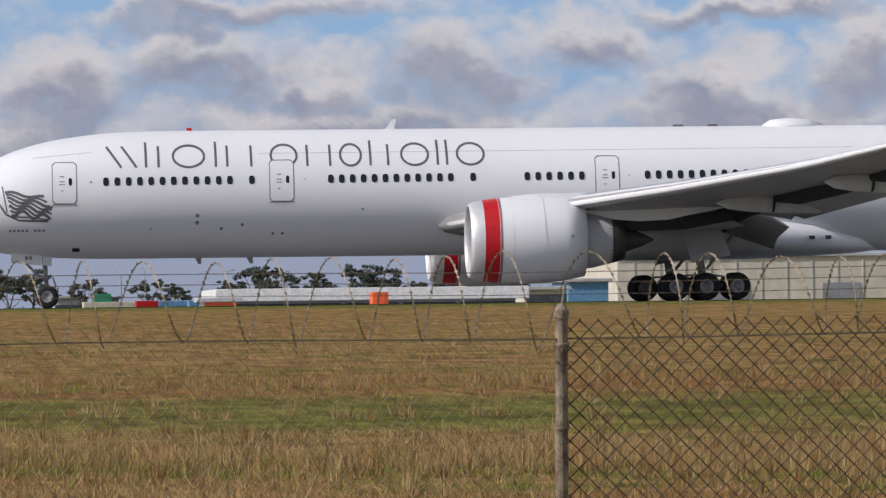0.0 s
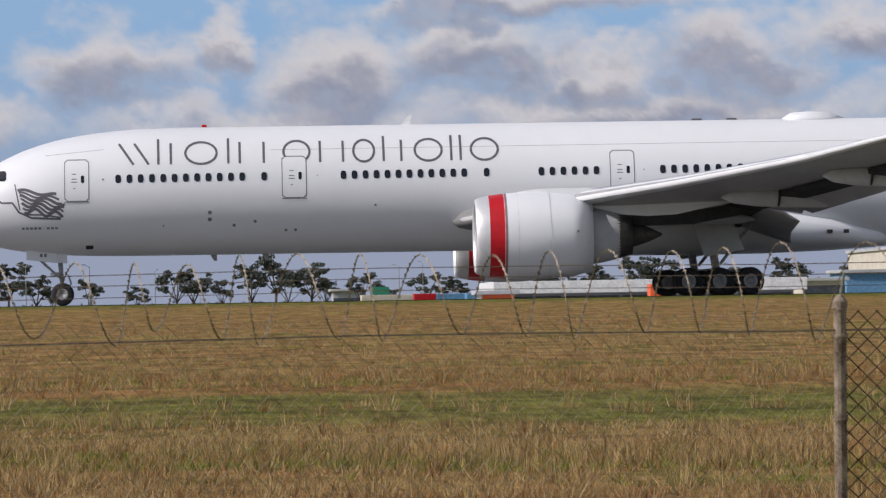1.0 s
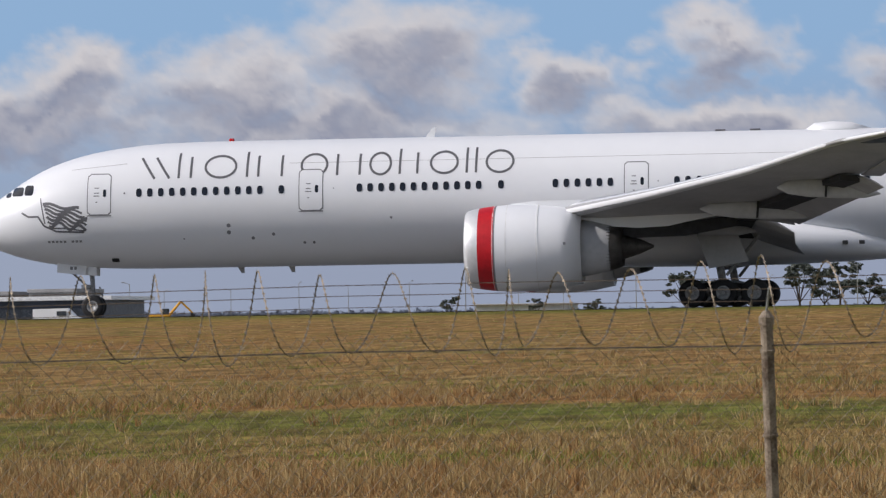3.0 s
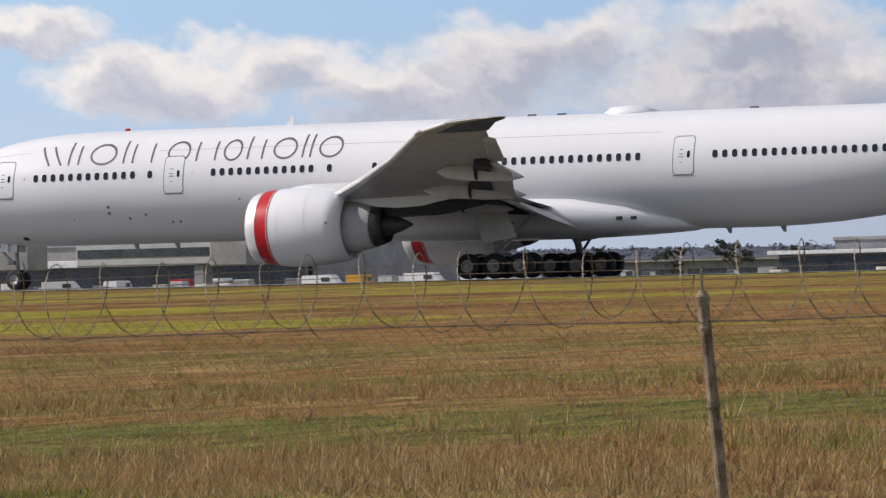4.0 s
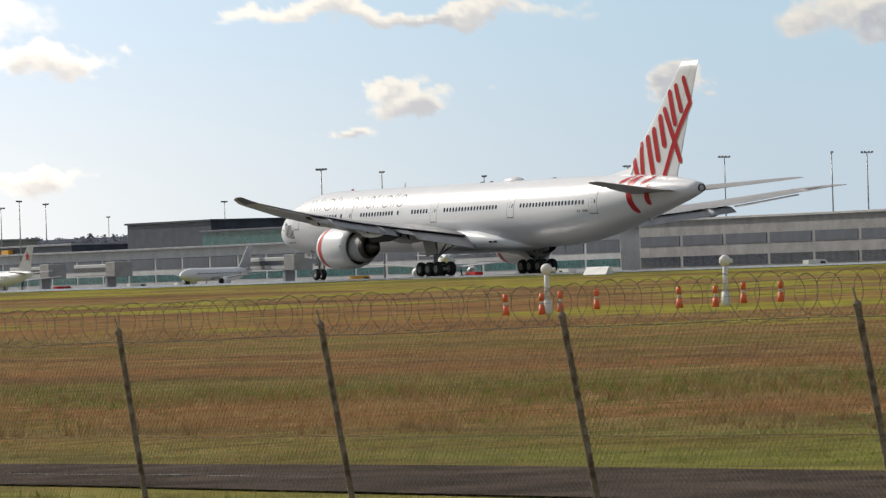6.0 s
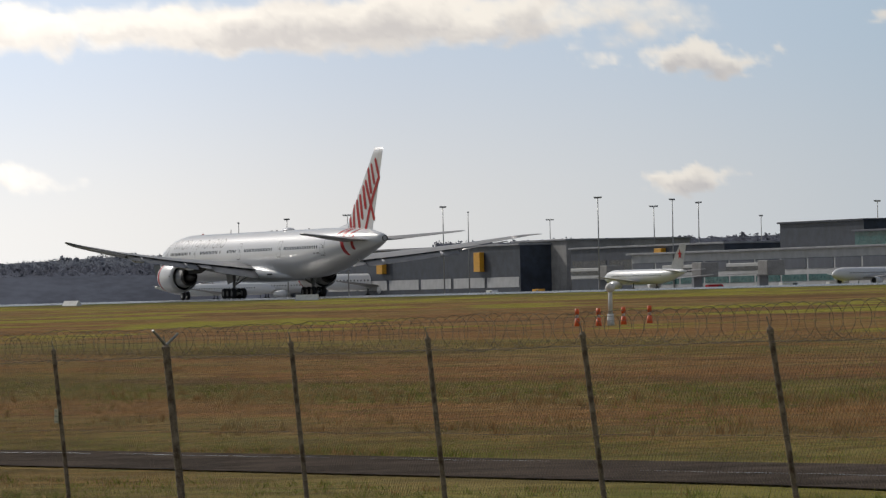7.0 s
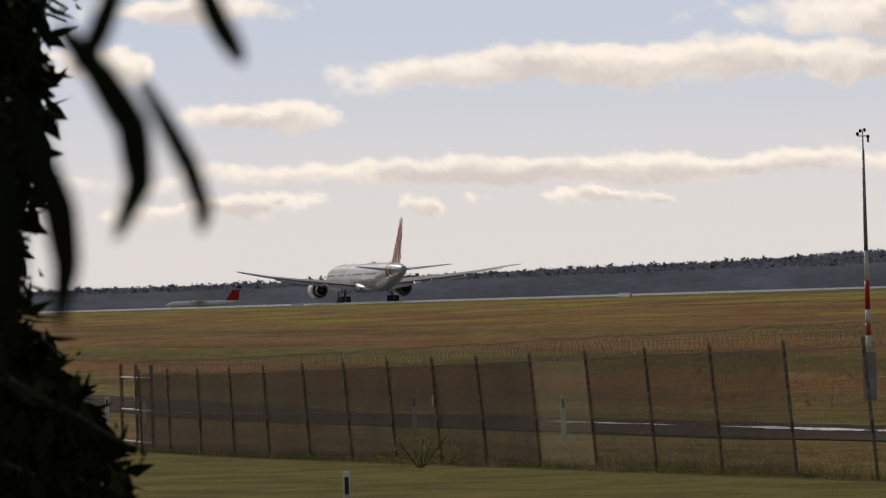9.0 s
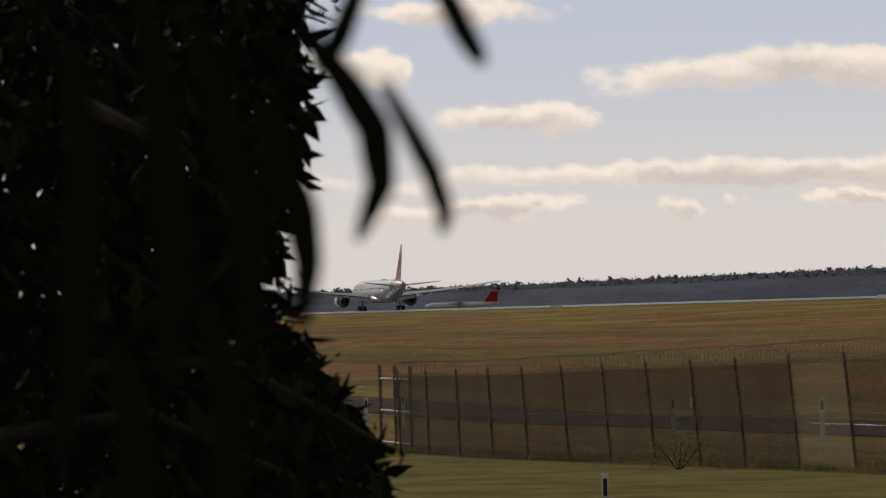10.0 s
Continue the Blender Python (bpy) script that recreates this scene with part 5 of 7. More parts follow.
def make_runway_sign():
    ob = thing("runway_marker", "low white marker board at the runway's edge", "marker", 0, 0, 0, group="white markers along the runway")
    bm = bmesh.new()
    loft(bm, [[(x, -0.45, 0.02), (x, 0.45, 0.02), (x, 0.06, 0.62), (x, -0.06, 0.62)] for x in (-1.2, 1.2)])
    part("board", bm, "paint", ob)
    bm = bmesh.new()
    box(bm, -1.25, 1.25, -0.5, 0.5, -0.1, 0.04, 0.01)
    part("base", bm, "concrete", ob)
    return ob


r0 = make_runway_sign()
for i, yaw in enumerate((33.68, 57.25, 69.93, 74.70, 78.23, 67.4)):
    dist = 216.0 / math.cos(radians(yaw))
    x, y, z = ground_at(yaw, dist)
    if i == 0:
        r0.matrix_world = pose(x, y, z)
    else:
        copy_thing(r0, pose(x, y, z, 0, 0, 12 * i))


# ---------------------------------------------------------------- grass
def hash_noise(x, y, s):
    return 0.5 + 0.25 * (np.sin(x * 0.11 * s + 1.3) * np.sin(y * 0.23 * s + 0.4) + np.sin(x * 0.043 * s + y * 0.05 * s + 2.1))


def make_grass():
    rng = np.random.RandomState(11)
    n = 120000
    yaw = np.radians(rng.uniform(-12.5, 83.0, n))
    lo = np.maximum(36.5, 33.8 / np.cos(yaw))
    hi = np.maximum(190.0, lo * 3.2)
    u = rng.uniform(0, 1, n)
    d = 1.0 / (u / lo + (1 - u) / hi)
    x, y = -np.sin(yaw) * d, np.cos(yaw) * d
    # a narrow strip between the fence and the track, and the weeds at the fence's foot
    m = 9000
    x2 = -rng.uniform(18, 118, m)
    y2 = np.where(rng.uniform(0, 1, m) < 0.6, rng.uniform(20.05, 20.6, m), rng.uniform(20.4, 26.2, m))
    x, y = np.concatenate([x, x2]), np.concatenate([y, y2])
    n = len(x)
    centre = np.interp(x, (-50, -5), (41, 68))
    wob = (hash_noise(x, y, 1.0) - 0.5) * 12
    mown = np.abs(y + wob - centre) < 6.5
    tone = hash_noise(x * 1.0, y * 1.6, 1.7)
    tall = (np.abs(y + wob * 0.6 - np.interp(x, (-50, -5), (36.5, 50))) < 4.0) | (np.abs(y + wob * 0.5 - np.interp(x, (-50, -5), (58, 81))) < 5)
    dens = np.where(mown, 0.55, np.where(tall, 1.0, 0.6))
    swing = np.interp(-x, (28, 38, 60, 95, 135), (0.0, -0.8, 0.6, 2.9, 3.6))
    dens = np.where((y > 27.3 + swing) & (y < 32.6 + swing), 0.0, dens)
    keep = rng.uniform(0, 1, n) < dens
    x, y, mown, tall, tone = x[keep], y[keep], mown[keep], tall[keep], tone[keep]
    n = len(x)
    soft = rng.uniform(0, 1, n) < np.interp(x, (-75, -48), (0.35, 1.0))
    kind = np.where((mown | (y < np.interp(x, (-22, -8), (41.0, 36.0)))) & soft, 2, np.where(tone + rng.uniform(-0.25, 0.25, n) > 0.55, 1, 0))
    u = y + (hash_noise(x, y, 1.0) - 0.5) * 12 + 41 - np.interp(x, (-50, -5), (41, 68))
    draw = rng.uniform(0, 1, n)
    for lo, hi, k, share in ((47, 53, 1, 0.8), (56, 66, 2, 0.6), (68.5, 75, 1, 0.75), (84, 92, 2, 0.5), (100, 140, 1, 0.55)):
        kind = np.where((u > lo) & (u < hi) & (draw < share * (np.interp(x, (-45, -14), (1.0, 0.22)) if lo > 50 else 1.0)), k, kind)
    patch = hash_noise(x * 2.3 + 9, y * 2.9, 3.1)
    kind = np.where((kind < 2) & (patch + rng.uniform(-0.12, 0.12, n) > 0.66), 2, kind)
    size = np.where(mown, 0.055, np.where(tall, 0.13, 0.09)) * rng.uniform(0.6, 1.35, n) * np.where(y < 24, 0.8, 1.0)
    # weeds stand taller along the fence's foot
    weed = (y < 20.7) & (rng.uniform(0, 1, n) < 0.35)
    size = np.where(weed, 0.17 * rng.uniform(0.6, 1.4, n), size)
    # darker tussocks stand out of the sward here and there
    big = rng.uniform(0, 1, n) < 0.035
    size = np.where(big & ~mown, 0.19 * rng.uniform(0.7, 1.3, n), size)
    ground_z = np.array([gz(a, b) for a, b in zip(x, y)])
    for k, mat, name, label in ((0, "blade_dry", "dry_grass", "dry straw-coloured grass tufts"), (1, "blade_rust", "rust_grass", "rust-brown grass tufts"), (2, "blade_green", "green_grass", "short green grass tufts")):
        sel = kind == k
        c = int(sel.sum())
        blades = 11
        wide = np.repeat(np.where(big[sel], 0.13, 0.07), blades)
        bx = np.repeat(x[sel], blades) + rng.normal(0, 1, c * blades) * wide
        by = np.repeat(y[sel], blades) + rng.normal(0, 1, c * blades) * wide
        bz = np.repeat(ground_z[sel], blades) - 0.02
        h = np.repeat(size[sel], blades) * rng.uniform(0.55, 1.15, c * blades)
        w = (0.003 + 0.006 * rng.uniform(0, 1, c * blades)) * np.where(wide > 0.1, 1.15, 1.0)
        a = rng.uniform(0, math.pi, c * blades)
        lx, ly = rng.normal(0, 0.55, c * blades) * h, rng.normal(0, 0.55, c * blades) * h
        v = np.empty((c * blades, 3, 3))
        v[:, 0] = np.stack([bx - w * np.cos(a), by - w * np.sin(a), bz], 1)
        v[:, 1] = np.stack([bx + w * np.cos(a), by + w * np.sin(a), bz], 1)
        v[:, 2] = np.stack([bx + lx, by + ly, bz + h], 1)
        me = bpy.data.meshes.new(name)
        cnt = c * blades
        me.vertices.add(cnt * 3)
        me.vertices.foreach_set("co", v.reshape(-1))
        me.loops.add(cnt * 3)
        me.loops.foreach_set("vertex_index", np.arange(cnt * 3, dtype=np.int32))
        me.polygons.add(cnt)
        me.polygons.foreach_set("loop_start", np.arange(0, cnt * 3, 3, dtype=np.int32))
        me.update(calc_edges=True)
        me.materials.append(M[mat])
        tagged(new(name, me), label, "grass", kind="stuff")


make_grass()


def make_tussocks():
    """Taller dead tussocks that stand in rows and loose patches in the sward."""
    rng = np.random.RandomState(29)
    n = 46000
    yaw = np.radians(rng.uniform(-12.0, 74.0, n))
    lo = np.maximum(39.0, 38.0 / np.cos(yaw))
    u = rng.uniform(0, 1, n)
    d = 1.0 / (u / lo + (1 - u) / np.maximum(130.0, lo * 2.4))
    x, y = -np.sin(yaw) * d, np.cos(yaw) * d
    wob = (hash_noise(x, y, 1.0) - 0.5) * 7
    near_row = np.abs(y + wob - np.interp(x, (-50, -5), (40.0, 49.5))) < 5.0
    far_row = np.abs(y + wob * 0.6 - np.interp(x, (-50, -5), (56, 80.5))) < 2.6
    patch = hash_noise(x * 3.1 + 4, y * 3.7, 4.3)
    want = np.where(far_row, 0.85, np.where(near_row, np.where(patch > 0.52, 0.75, 0.12), np.where(patch > 0.70, 0.30, 0.02)))
    want = want * np.interp(x, (-60, -25), (0.30, 1.0)) * (y > np.interp(x, (-22, -8), (41.0, 38.0)))
    keep = rng.uniform(0, 1, n) < want
    x, y, far_row = x[keep], y[keep], far_row[keep]
    n = len(x)
    rust = rng.uniform(0, 1, n) < np.where(far_row, 0.6, 0.25)
    tall = rng.uniform(0.15, 0.30, n)
    z = np.array([gz(a, b) for a, b in zip(x, y)])
    for sel, mat, name, label in ((~rust, "blade_dry", "straw_tussock", "tall bleached straw tussocks"), (rust, "blade_rust", "rust_tussock", "tall rust-brown dead tussocks")):
        blades = 22
        c = int(sel.sum()) * blades
        ang, rad = rng.uniform(0, 2 * math.pi, c), np.abs(rng.normal(0, 0.065, c))
        bx, by = np.repeat(x[sel], blades) + rad * np.cos(ang), np.repeat(y[sel], blades) + rad * np.sin(ang)
        bz = np.repeat(z[sel], blades) - 0.02
        h = np.repeat(tall[sel], blades) * rng.uniform(0.5, 1.1, c)
        w = rng.uniform(0.004, 0.009, c)
        a = rng.uniform(0, math.pi, c)
        lx, ly = np.cos(ang) * rad * 0.9 + rng.normal(0, 0.16, c) * h, np.sin(ang) * rad * 0.9 + rng.normal(0, 0.16, c) * h
        v = np.empty((c, 3, 3))
        v[:, 0] = np.stack([bx - w * np.cos(a), by - w * np.sin(a), bz], 1)
        v[:, 1] = np.stack([bx + w * np.cos(a), by + w * np.sin(a), bz], 1)
        v[:, 2] = np.stack([bx + lx, by + ly, bz + h], 1)
        me = bpy.data.meshes.new(name)
        me.vertices.add(c * 3)
        me.vertices.foreach_set("co", v.reshape(-1))
        me.loops.add(c * 3)
        me.loops.foreach_set("vertex_index", np.arange(c * 3, dtype=np.int32))
        me.polygons.add(c)
        me.polygons.foreach_set("loop_start", np.arange(0, c * 3, 3, dtype=np.int32))
        me.update(calc_edges=True)
        me.materials.append(M[mat])
        tagged(new(name, me), label, "grass", kind="stuff")


make_tussocks()


# ---------------------------------------------------------------- the tree beside the camera
def ray_pt(yaw, el, dist):
    x, y = polar(yaw, dist)
    return Vector((x, y, EYE + dist * math.tan(radians(el))))


def blade_mesh(bm, pts, width, normal):
    """A long leaf along points: narrow at both ends, folded a little along its rib."""
    rows = []
    n = len(pts)
    for i, p in enumerate(pts):
        t = i / (n - 1)
        d = (pts[min(n - 1, i + 1)] - pts[max(0, i - 1)]).normalized()
        side = d.cross(normal).normalized()
        w = width / 2 * (math.sin(math.pi * min(1.0, 0.06 + 0.94 * t)) ** 0.7) + 0.0006
        rows.append((bm.verts.new(p - side * w), bm.verts.new(p + normal * w * 0.25), bm.verts.new(p + side * w)))
    for a, b in zip(rows, rows[1:]):
        bm.faces.new((a[0], a[1], b[1], b[0]))
        bm.faces.new((a[1], a[2], b[2], b[1]))


NEAR_LEAVES = []


def make_tree():
    rng = np.random.RandomState(3)
    tx, ty = polar(90.0, 6.6)
    tree = thing("gum_tree", "dark drooping gum tree close beside the viewer", "tree", tx, ty, gz(tx, ty))
    inv = tree.matrix_world.inverted()
    bm = bmesh.new()
    last = Vector((0, 0, -0.1))
    for i in range(7):
        nxt = Vector((0.10 * math.sin(i * 1.1), 0.12 * math.sin(i * 0.8), 0.75 * (i + 1)))
        tube(bm, last, nxt, 0.17 - 0.018 * i, 0.17 - 0.018 * (i + 1), 14)
        last = nxt
    part("trunk", bm, "bark", tree, smooth=True)
    edge_e = np.array([-3.2, -2.0, -1.5, -0.95, -0.45, 0.05, 0.35, 0.9, 1.5, 2.1, 2.7, 3.6, 6.0])
    edge_a = np.array([80.05, 79.95, 79.95, 80.2, 80.55, 80.95, 81.2, 80.9, 80.75, 80.65, 80.6, 80.6, 80.7])
    # limbs and hanging twigs
    twigs = []
    for i in range(70):
        e1 = rng.uniform(-3.6, 5.0)
        lim = float(np.interp(e1, edge_e, edge_a))
        a1 = lim + abs(rng.normal(0, 1.0)) if i < 46 else rng.uniform(lim + 1.0, 92.0)
        dist = rng.uniform(5.6, 8.4)
        tip = ray_pt(a1, e1, dist)
        root = ray_pt(a1 + rng.uniform(2.0, 5.0), e1 + rng.uniform(0.5, 3.5), dist + rng.uniform(-0.4, 0.4))
        twigs.append((root, tip))
    bm = bmesh.new()
    for root, tip in twigs:
        mid = root.lerp(tip, 0.5) + Vector((0, 0, 0.05))
        tube(bm, inv @ root, inv @ mid, 0.010, 0.006, 6, False)
        tube(bm, inv @ mid, inv @ tip, 0.006, 0.002, 6, False)
    tagged(part("twigwork", bm, "bark", tree), kind="stuff")
    for i in range(9):
        a = ray_pt(rng.uniform(83, 90), rng.uniform(-2, 7), rng.uniform(5.8, 7.6))
        bm = bmesh.new()
        tube(bm, Vector((0, 0, 1.0 + 0.45 * i)), inv @ a, 0.05, 0.012, 8, False)
        part("branch", bm, "bark", tree)
    # foliage: small narrow leaves along the twigs, and a dense shaded crown behind
    bm = bmesh.new()

    def small_leaf(p, ln, w, droop):
        d = Vector((rng.normal(), rng.normal(), rng.normal() - droop)).normalized()
        side = d.cross(Vector((rng.normal(), rng.normal(), rng.normal()))).normalized()
        m = p + d * ln * 0.5 + Vector((0, 0, -0.004))
        q = p + d * ln
        v = [bm.verts.new(inv @ c) for c in (p, m + side * w, q, m - side * w)]
        bm.faces.new((v[0], v[1], v[2]))
        bm.faces.new((v[0], v[2], v[3]))
    for root, tip in twigs:
        for k in range(62):
            p = root.lerp(tip, rng.uniform(0.2, 1.0)) + Vector(rng.normal(0, 0.012, 3))
            small_leaf(p, rng.uniform(0.012, 0.034), rng.uniform(0.0018, 0.004), 0.3)
    for k in range(38000):
        e = rng.uniform(-4.5, 5.5)
        lim = float(np.interp(e, edge_e, edge_a)) + 0.22
        a = lim + 0.16 * abs(rng.normal()) + rng.uniform(0, 1) ** 1.2 * (93.0 - lim)
        small_leaf(ray_pt(a, e, rng.uniform(5.6, 8.6)), rng.uniform(0.024, 0.064), rng.uniform(0.0065, 0.0125), 1.0)
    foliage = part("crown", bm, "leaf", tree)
    tagged(foliage, "dense dark narrow leaves")
    # long hanging leaves close to the eye
    for pts, w in (((80.85, 3.05, 80.42, 2.5, 80.10, 1.95, 80.04, 1.35, 80.32, 0.75), 0.020), ((80.0, 2.45, 79.75, 2.0, 79.50, 1.5, 79.36, 1.05, 79.40, 0.8), 0.011),
                   ((80.25, 3.9, 80.28, 3.35, 80.45, 2.95, 80.6, 2.7, 80.75, 2.6), 0.013), ((79.5, 3.9, 79.3, 3.4, 79.12, 3.0, 78.98, 2.75, 78.9, 2.6), 0.013),
                   ((81.3, 2.3, 81.15, 1.7, 80.92, 1.1, 80.85, 0.5, 80.95, -0.2), 0.020), ((82.0, 3.2, 81.7, 2.0, 81.5, 1.0, 81.45, 0.2, 81.5, -0.5), 0.022),
                   ((82.6, 3.6, 82.4, 2.4, 82.3, 1.2, 82.3, 0.2, 82.4, -0.9), 0.024), ((83.4, 3.0, 83.2, 1.8, 83.3, 0.6, 83.4, -0.6, 83.6, -1.6), 0.024),
                   ((82.0, 0.2, 81.8, -0.6, 81.75, -1.3, 81.8, -2.0, 81.9, -2.6), 0.02), ((83.0, -0.2, 82.8, -1.0, 82.7, -1.8, 82.8, -2.5, 83.0, -3.1), 0.022)):
        bm = bmesh.new()
        line = [inv @ ray_pt(pts[i], pts[i + 1], 1.2) for i in range(0, 10, 2)]
        fine = []
        for i in range(len(line) - 1):
            fine += [line[i].lerp(line[i + 1], k / 4) for k in range(4)]
        fine.append(line[-1])
        blade_mesh(bm, fine, w * 0.345, Vector((0.97, -0.17, 0.1)).normalized())
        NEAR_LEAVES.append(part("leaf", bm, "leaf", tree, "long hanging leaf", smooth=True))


make_tree()


# bushes at the fence's foot and on the verge
def make_bush(yaw, dist, r, h, mat, label, n=420):
    x, y, z = ground_at(yaw, dist)
    rng = np.random.RandomState(int(yaw * 10 + dist))
    ob = thing("shrub", label, "shrub", x, y, z)
    bm = bmesh.new()
    for i in range(6):
        a = rng.uniform(0, 6.28)
        tube(bm, (0, 0, -0.05), (r * 0.6 * math.cos(a), r * 0.6 * math.sin(a), h * rng.uniform(0.5, 0.9)), 0.012, 0.004, 6, False)
    part("stem", bm, "bark", ob)
    bm = bmesh.new()
    for k in range(n):
        a, b = rng.uniform(0, 6.28), rng.uniform(0, 1) ** 0.5
        p = Vector((r * b * math.cos(a), r * b * math.sin(a), h * rng.uniform(0.05, 1.0) * (1 - 0.55 * b * b)))
        d = Vector((rng.normal(), rng.normal(), rng.normal() + 0.4)).normalized()
        s = d.cross(Vector((rng.normal(), rng.normal(), rng.normal()))).normalized()
        ln = rng.uniform(0.03, 0.075)
        v = [bm.verts.new(c) for c in (p, p + d * ln * 0.5 + s * ln * 0.28, p + d * ln, p + d * ln * 0.5 - s * ln * 0.28)]
        bm.faces.new(v)
    part("foliage", bm, mat, ob)


make_bush(41.4, 45.6, 0.40, 0.36, "shrub", "low green shrub on the track's verge", 1300)
make_bush(39.75, 44.6, 0.52, 0.40, "shrub", "low green shrub on the track's verge", 1900)
make_bush(45.8, 48.6, 0.35, 0.22, "blade_rust", "dead brown tussock beside the track", 260)
make_bush(46.9, 49.5, 0.4, 0.25, "blade_rust", "dead brown tussock beside the track", 260)
make_bush(43.1, 47.0, 0.5, 0.22, "shrub", "low green shrub on the track's verge", 1000)
make_bush(76.95, 85.0, 0.7, 0.6, "blade_green", "scrubby bush at the fence's foot", 420)
make_bush(52.2, 135.0, 3.2, 0.35, "blade_green", "dark green weed patch in the field", 420)
make_bush(46.4, 150.0, 4.0, 0.4, "blade_green", "dark green weed patch in the field", 420)


# ---------------------------------------------------------------- beyond the runway
FAR_Z = EYE - 0.1


def across(yaw, y):
    """Where the line of sight at a yaw meets a line along the runway."""
    return -y * math.tan(radians(yaw))


def height_of(el, yaw, y):
    return y / math.cos(radians(yaw)) * math.tan(radians(el)) + EYE - FAR_Z


def building(name, label, yaw0, yaw1, y, el, wall="concrete", roof="roofgrey", bands=(), depth=40.0, overhang=0.6, panes=0, category="building", roof_t=0.5):
    """A block with its front along the runway; bands: (low share, high share, material) of its height."""
    x1, x0 = across(yaw0, y), across(yaw1, y)
    x0, x1 = min(x0, x1), max(x0, x1)
    mid = (x0 + x1) / 2
    h = height_of(el, (yaw0 + yaw1) / 2, y)
    w = (x1 - x0) / 2
    ob = thing(name, label, category, mid, y, FAR_Z)
    bm = bmesh.new()
    box(bm, -w, w, 0, depth, -1.0, h - roof_t)
    body = part("wall", bm, wall, ob)
    bm = bmesh.new()
    box(bm, -w - overhang, w + overhang, -overhang, depth + overhang, h - roof_t, h, 0.06)
    part("roof", bm, roof, ob)
    for a, b, m in bands:
        if panes:
            n = max(2, int(2 * w / panes))
            step = 2 * w / n
            data = bpy.data.meshes.new("window")
            bm = bmesh.new()
            box(bm, -step * 0.46, step * 0.46, -0.12, 0.05, h * a, h * b)
            bm.to_mesh(data)
            bm.free()
            data.materials.append(M[m])
            for i in range(n):
                piece("window", data, body, m=pose(-w + step * (i + 0.5), 0, 0))
        else:
            bm = bmesh.new()
            box(bm, -w * 0.995, w * 0.995, -0.15, 0.05, h * a, h * b)
            part("facade_band", bm, m, body)
    return ob


# hangars and sheds
hangar = building("hangar", "large cream hangar with a grey roller door", -12.5, -7.55, 820, 0.60, "cream", "cladding", (), 60, 0.4)
for a, b in ((-8.55, -8.95), (-9.75, -10.15), (-11.0, -11.5)):
    bm = bmesh.new()
    hx = (across(-12.5, 820) + across(-7.55, 820)) / 2
    box(bm, across(a, 820) - hx, across(b, 820) - hx, -0.2, 0.1, -0.8, 4.2)
    part("roller_door", bm, "roofgrey", hangar, "grey roller door")
for i in range(18):
    bm = bmesh.new()
    xx = -34 + 4.0 * i
    box(bm, xx, xx + 0.18, -0.12, 0.05, 0, 8.2)
    part("wall_rib", bm, "cladding", hangar)
building("shed", "small blue-grey shed beside the hangar", -7.45, -7.02, 780, 0.36, "blue", "cladding", (), 20)
building("shed", "small cream shed with a flat roof", -7.0, -6.55, 760, 0.28, "cream", "cladding", ((0.3, 0.7, "window"),), 15)
building("shed", "long pale shed with a bright sloping roof", -6.45, -3.35, 640, 0.29, "roofgrey", "paint", ((0.05, 0.45, "window"),), 30, 1.5, panes=6, roof_t=1.5)
building("shed", "small pale concrete shed with an orange sign", -3.45, -3.1, 620, 0.20, "cladding", "cladding", ((0.55, 0.8, "orange"),), 12)
building("shed", "low white shed with a dark open front", -1.1, -2.05 + 3.0, 900, 0.10, "charcoal", "cladding", (), 20)
building("shed", "small white site office with a window strip", -1.5, -1.85, 980, 0.24, "cladding", "cladding", ((0.4, 0.6, "window"),), 12)
building("shed", "low pale terminal shed in the haze", 4.2, 9.8, 1700, 0.10, "cladding", "roofgrey", ((0.2, 0.6, "window"),), 30, panes=12)
building("shed", "low white depot building in the distance", 4.9, 5.9, 1500, 0.18, "cladding", "cladding", ((0.3, 0.6, "window"),), 30, panes=12)


def make_container(yaw, y, ln, mat, label):
    x = across(yaw, y)
    ob = thing("shipping_container", label, "container", x, y, gz(x, y), 4)
    bm = bmesh.new()
    box(bm, -ln / 2, ln / 2, -1.2, 1.2, 0.0, 2.6, 0.05)
    b = part("body", bm, mat, ob)
    for i in range(int(ln / 0.8)):
        bm = bmesh.new()
        box(bm, -ln / 2 + 0.3 + i * 0.8, -ln / 2 + 0.55 + i * 0.8, -1.25, -1.2, 0.15, 2.45)
        part("rib", bm, mat, b)


for yaw, y, ln, mat, label in ((-2.48, 820, 3.4, "red", "small red steel shipping container"), (-2.95, 840, 12, "blue", "light blue shipping container"), (-3.2, 830, 8, "blue", "light blue shipping container"), (-2.2, 850, 12, "cream", "pale cream steel shipping container"), (-4.98, 600, 1.8, "orange", "bright orange steel site cabinet"), (-2.7, 860, 12, "cladding", "long white steel shipping container")):
    make_container(yaw, y, ln, mat, label)
x = across(-2.0, 900)
sign = thing("road_sign", "green road sign on two posts", "sign", x, 900, gz(x, 900))
bm = bmesh.new()
box(bm, -1.6, 1.6, -0.05, 0.05, 2.4, 4.1, 0.03)
part("panel", bm, "greenpaint", sign)
for dx in (-1.0, 1.0):
    bm = bmesh.new()
    tube(bm, (dx, 0.1, -0.2), (dx, 0.1, 3.8), 0.08, 0.08, 8)
    part("post", bm, "galv", sign)

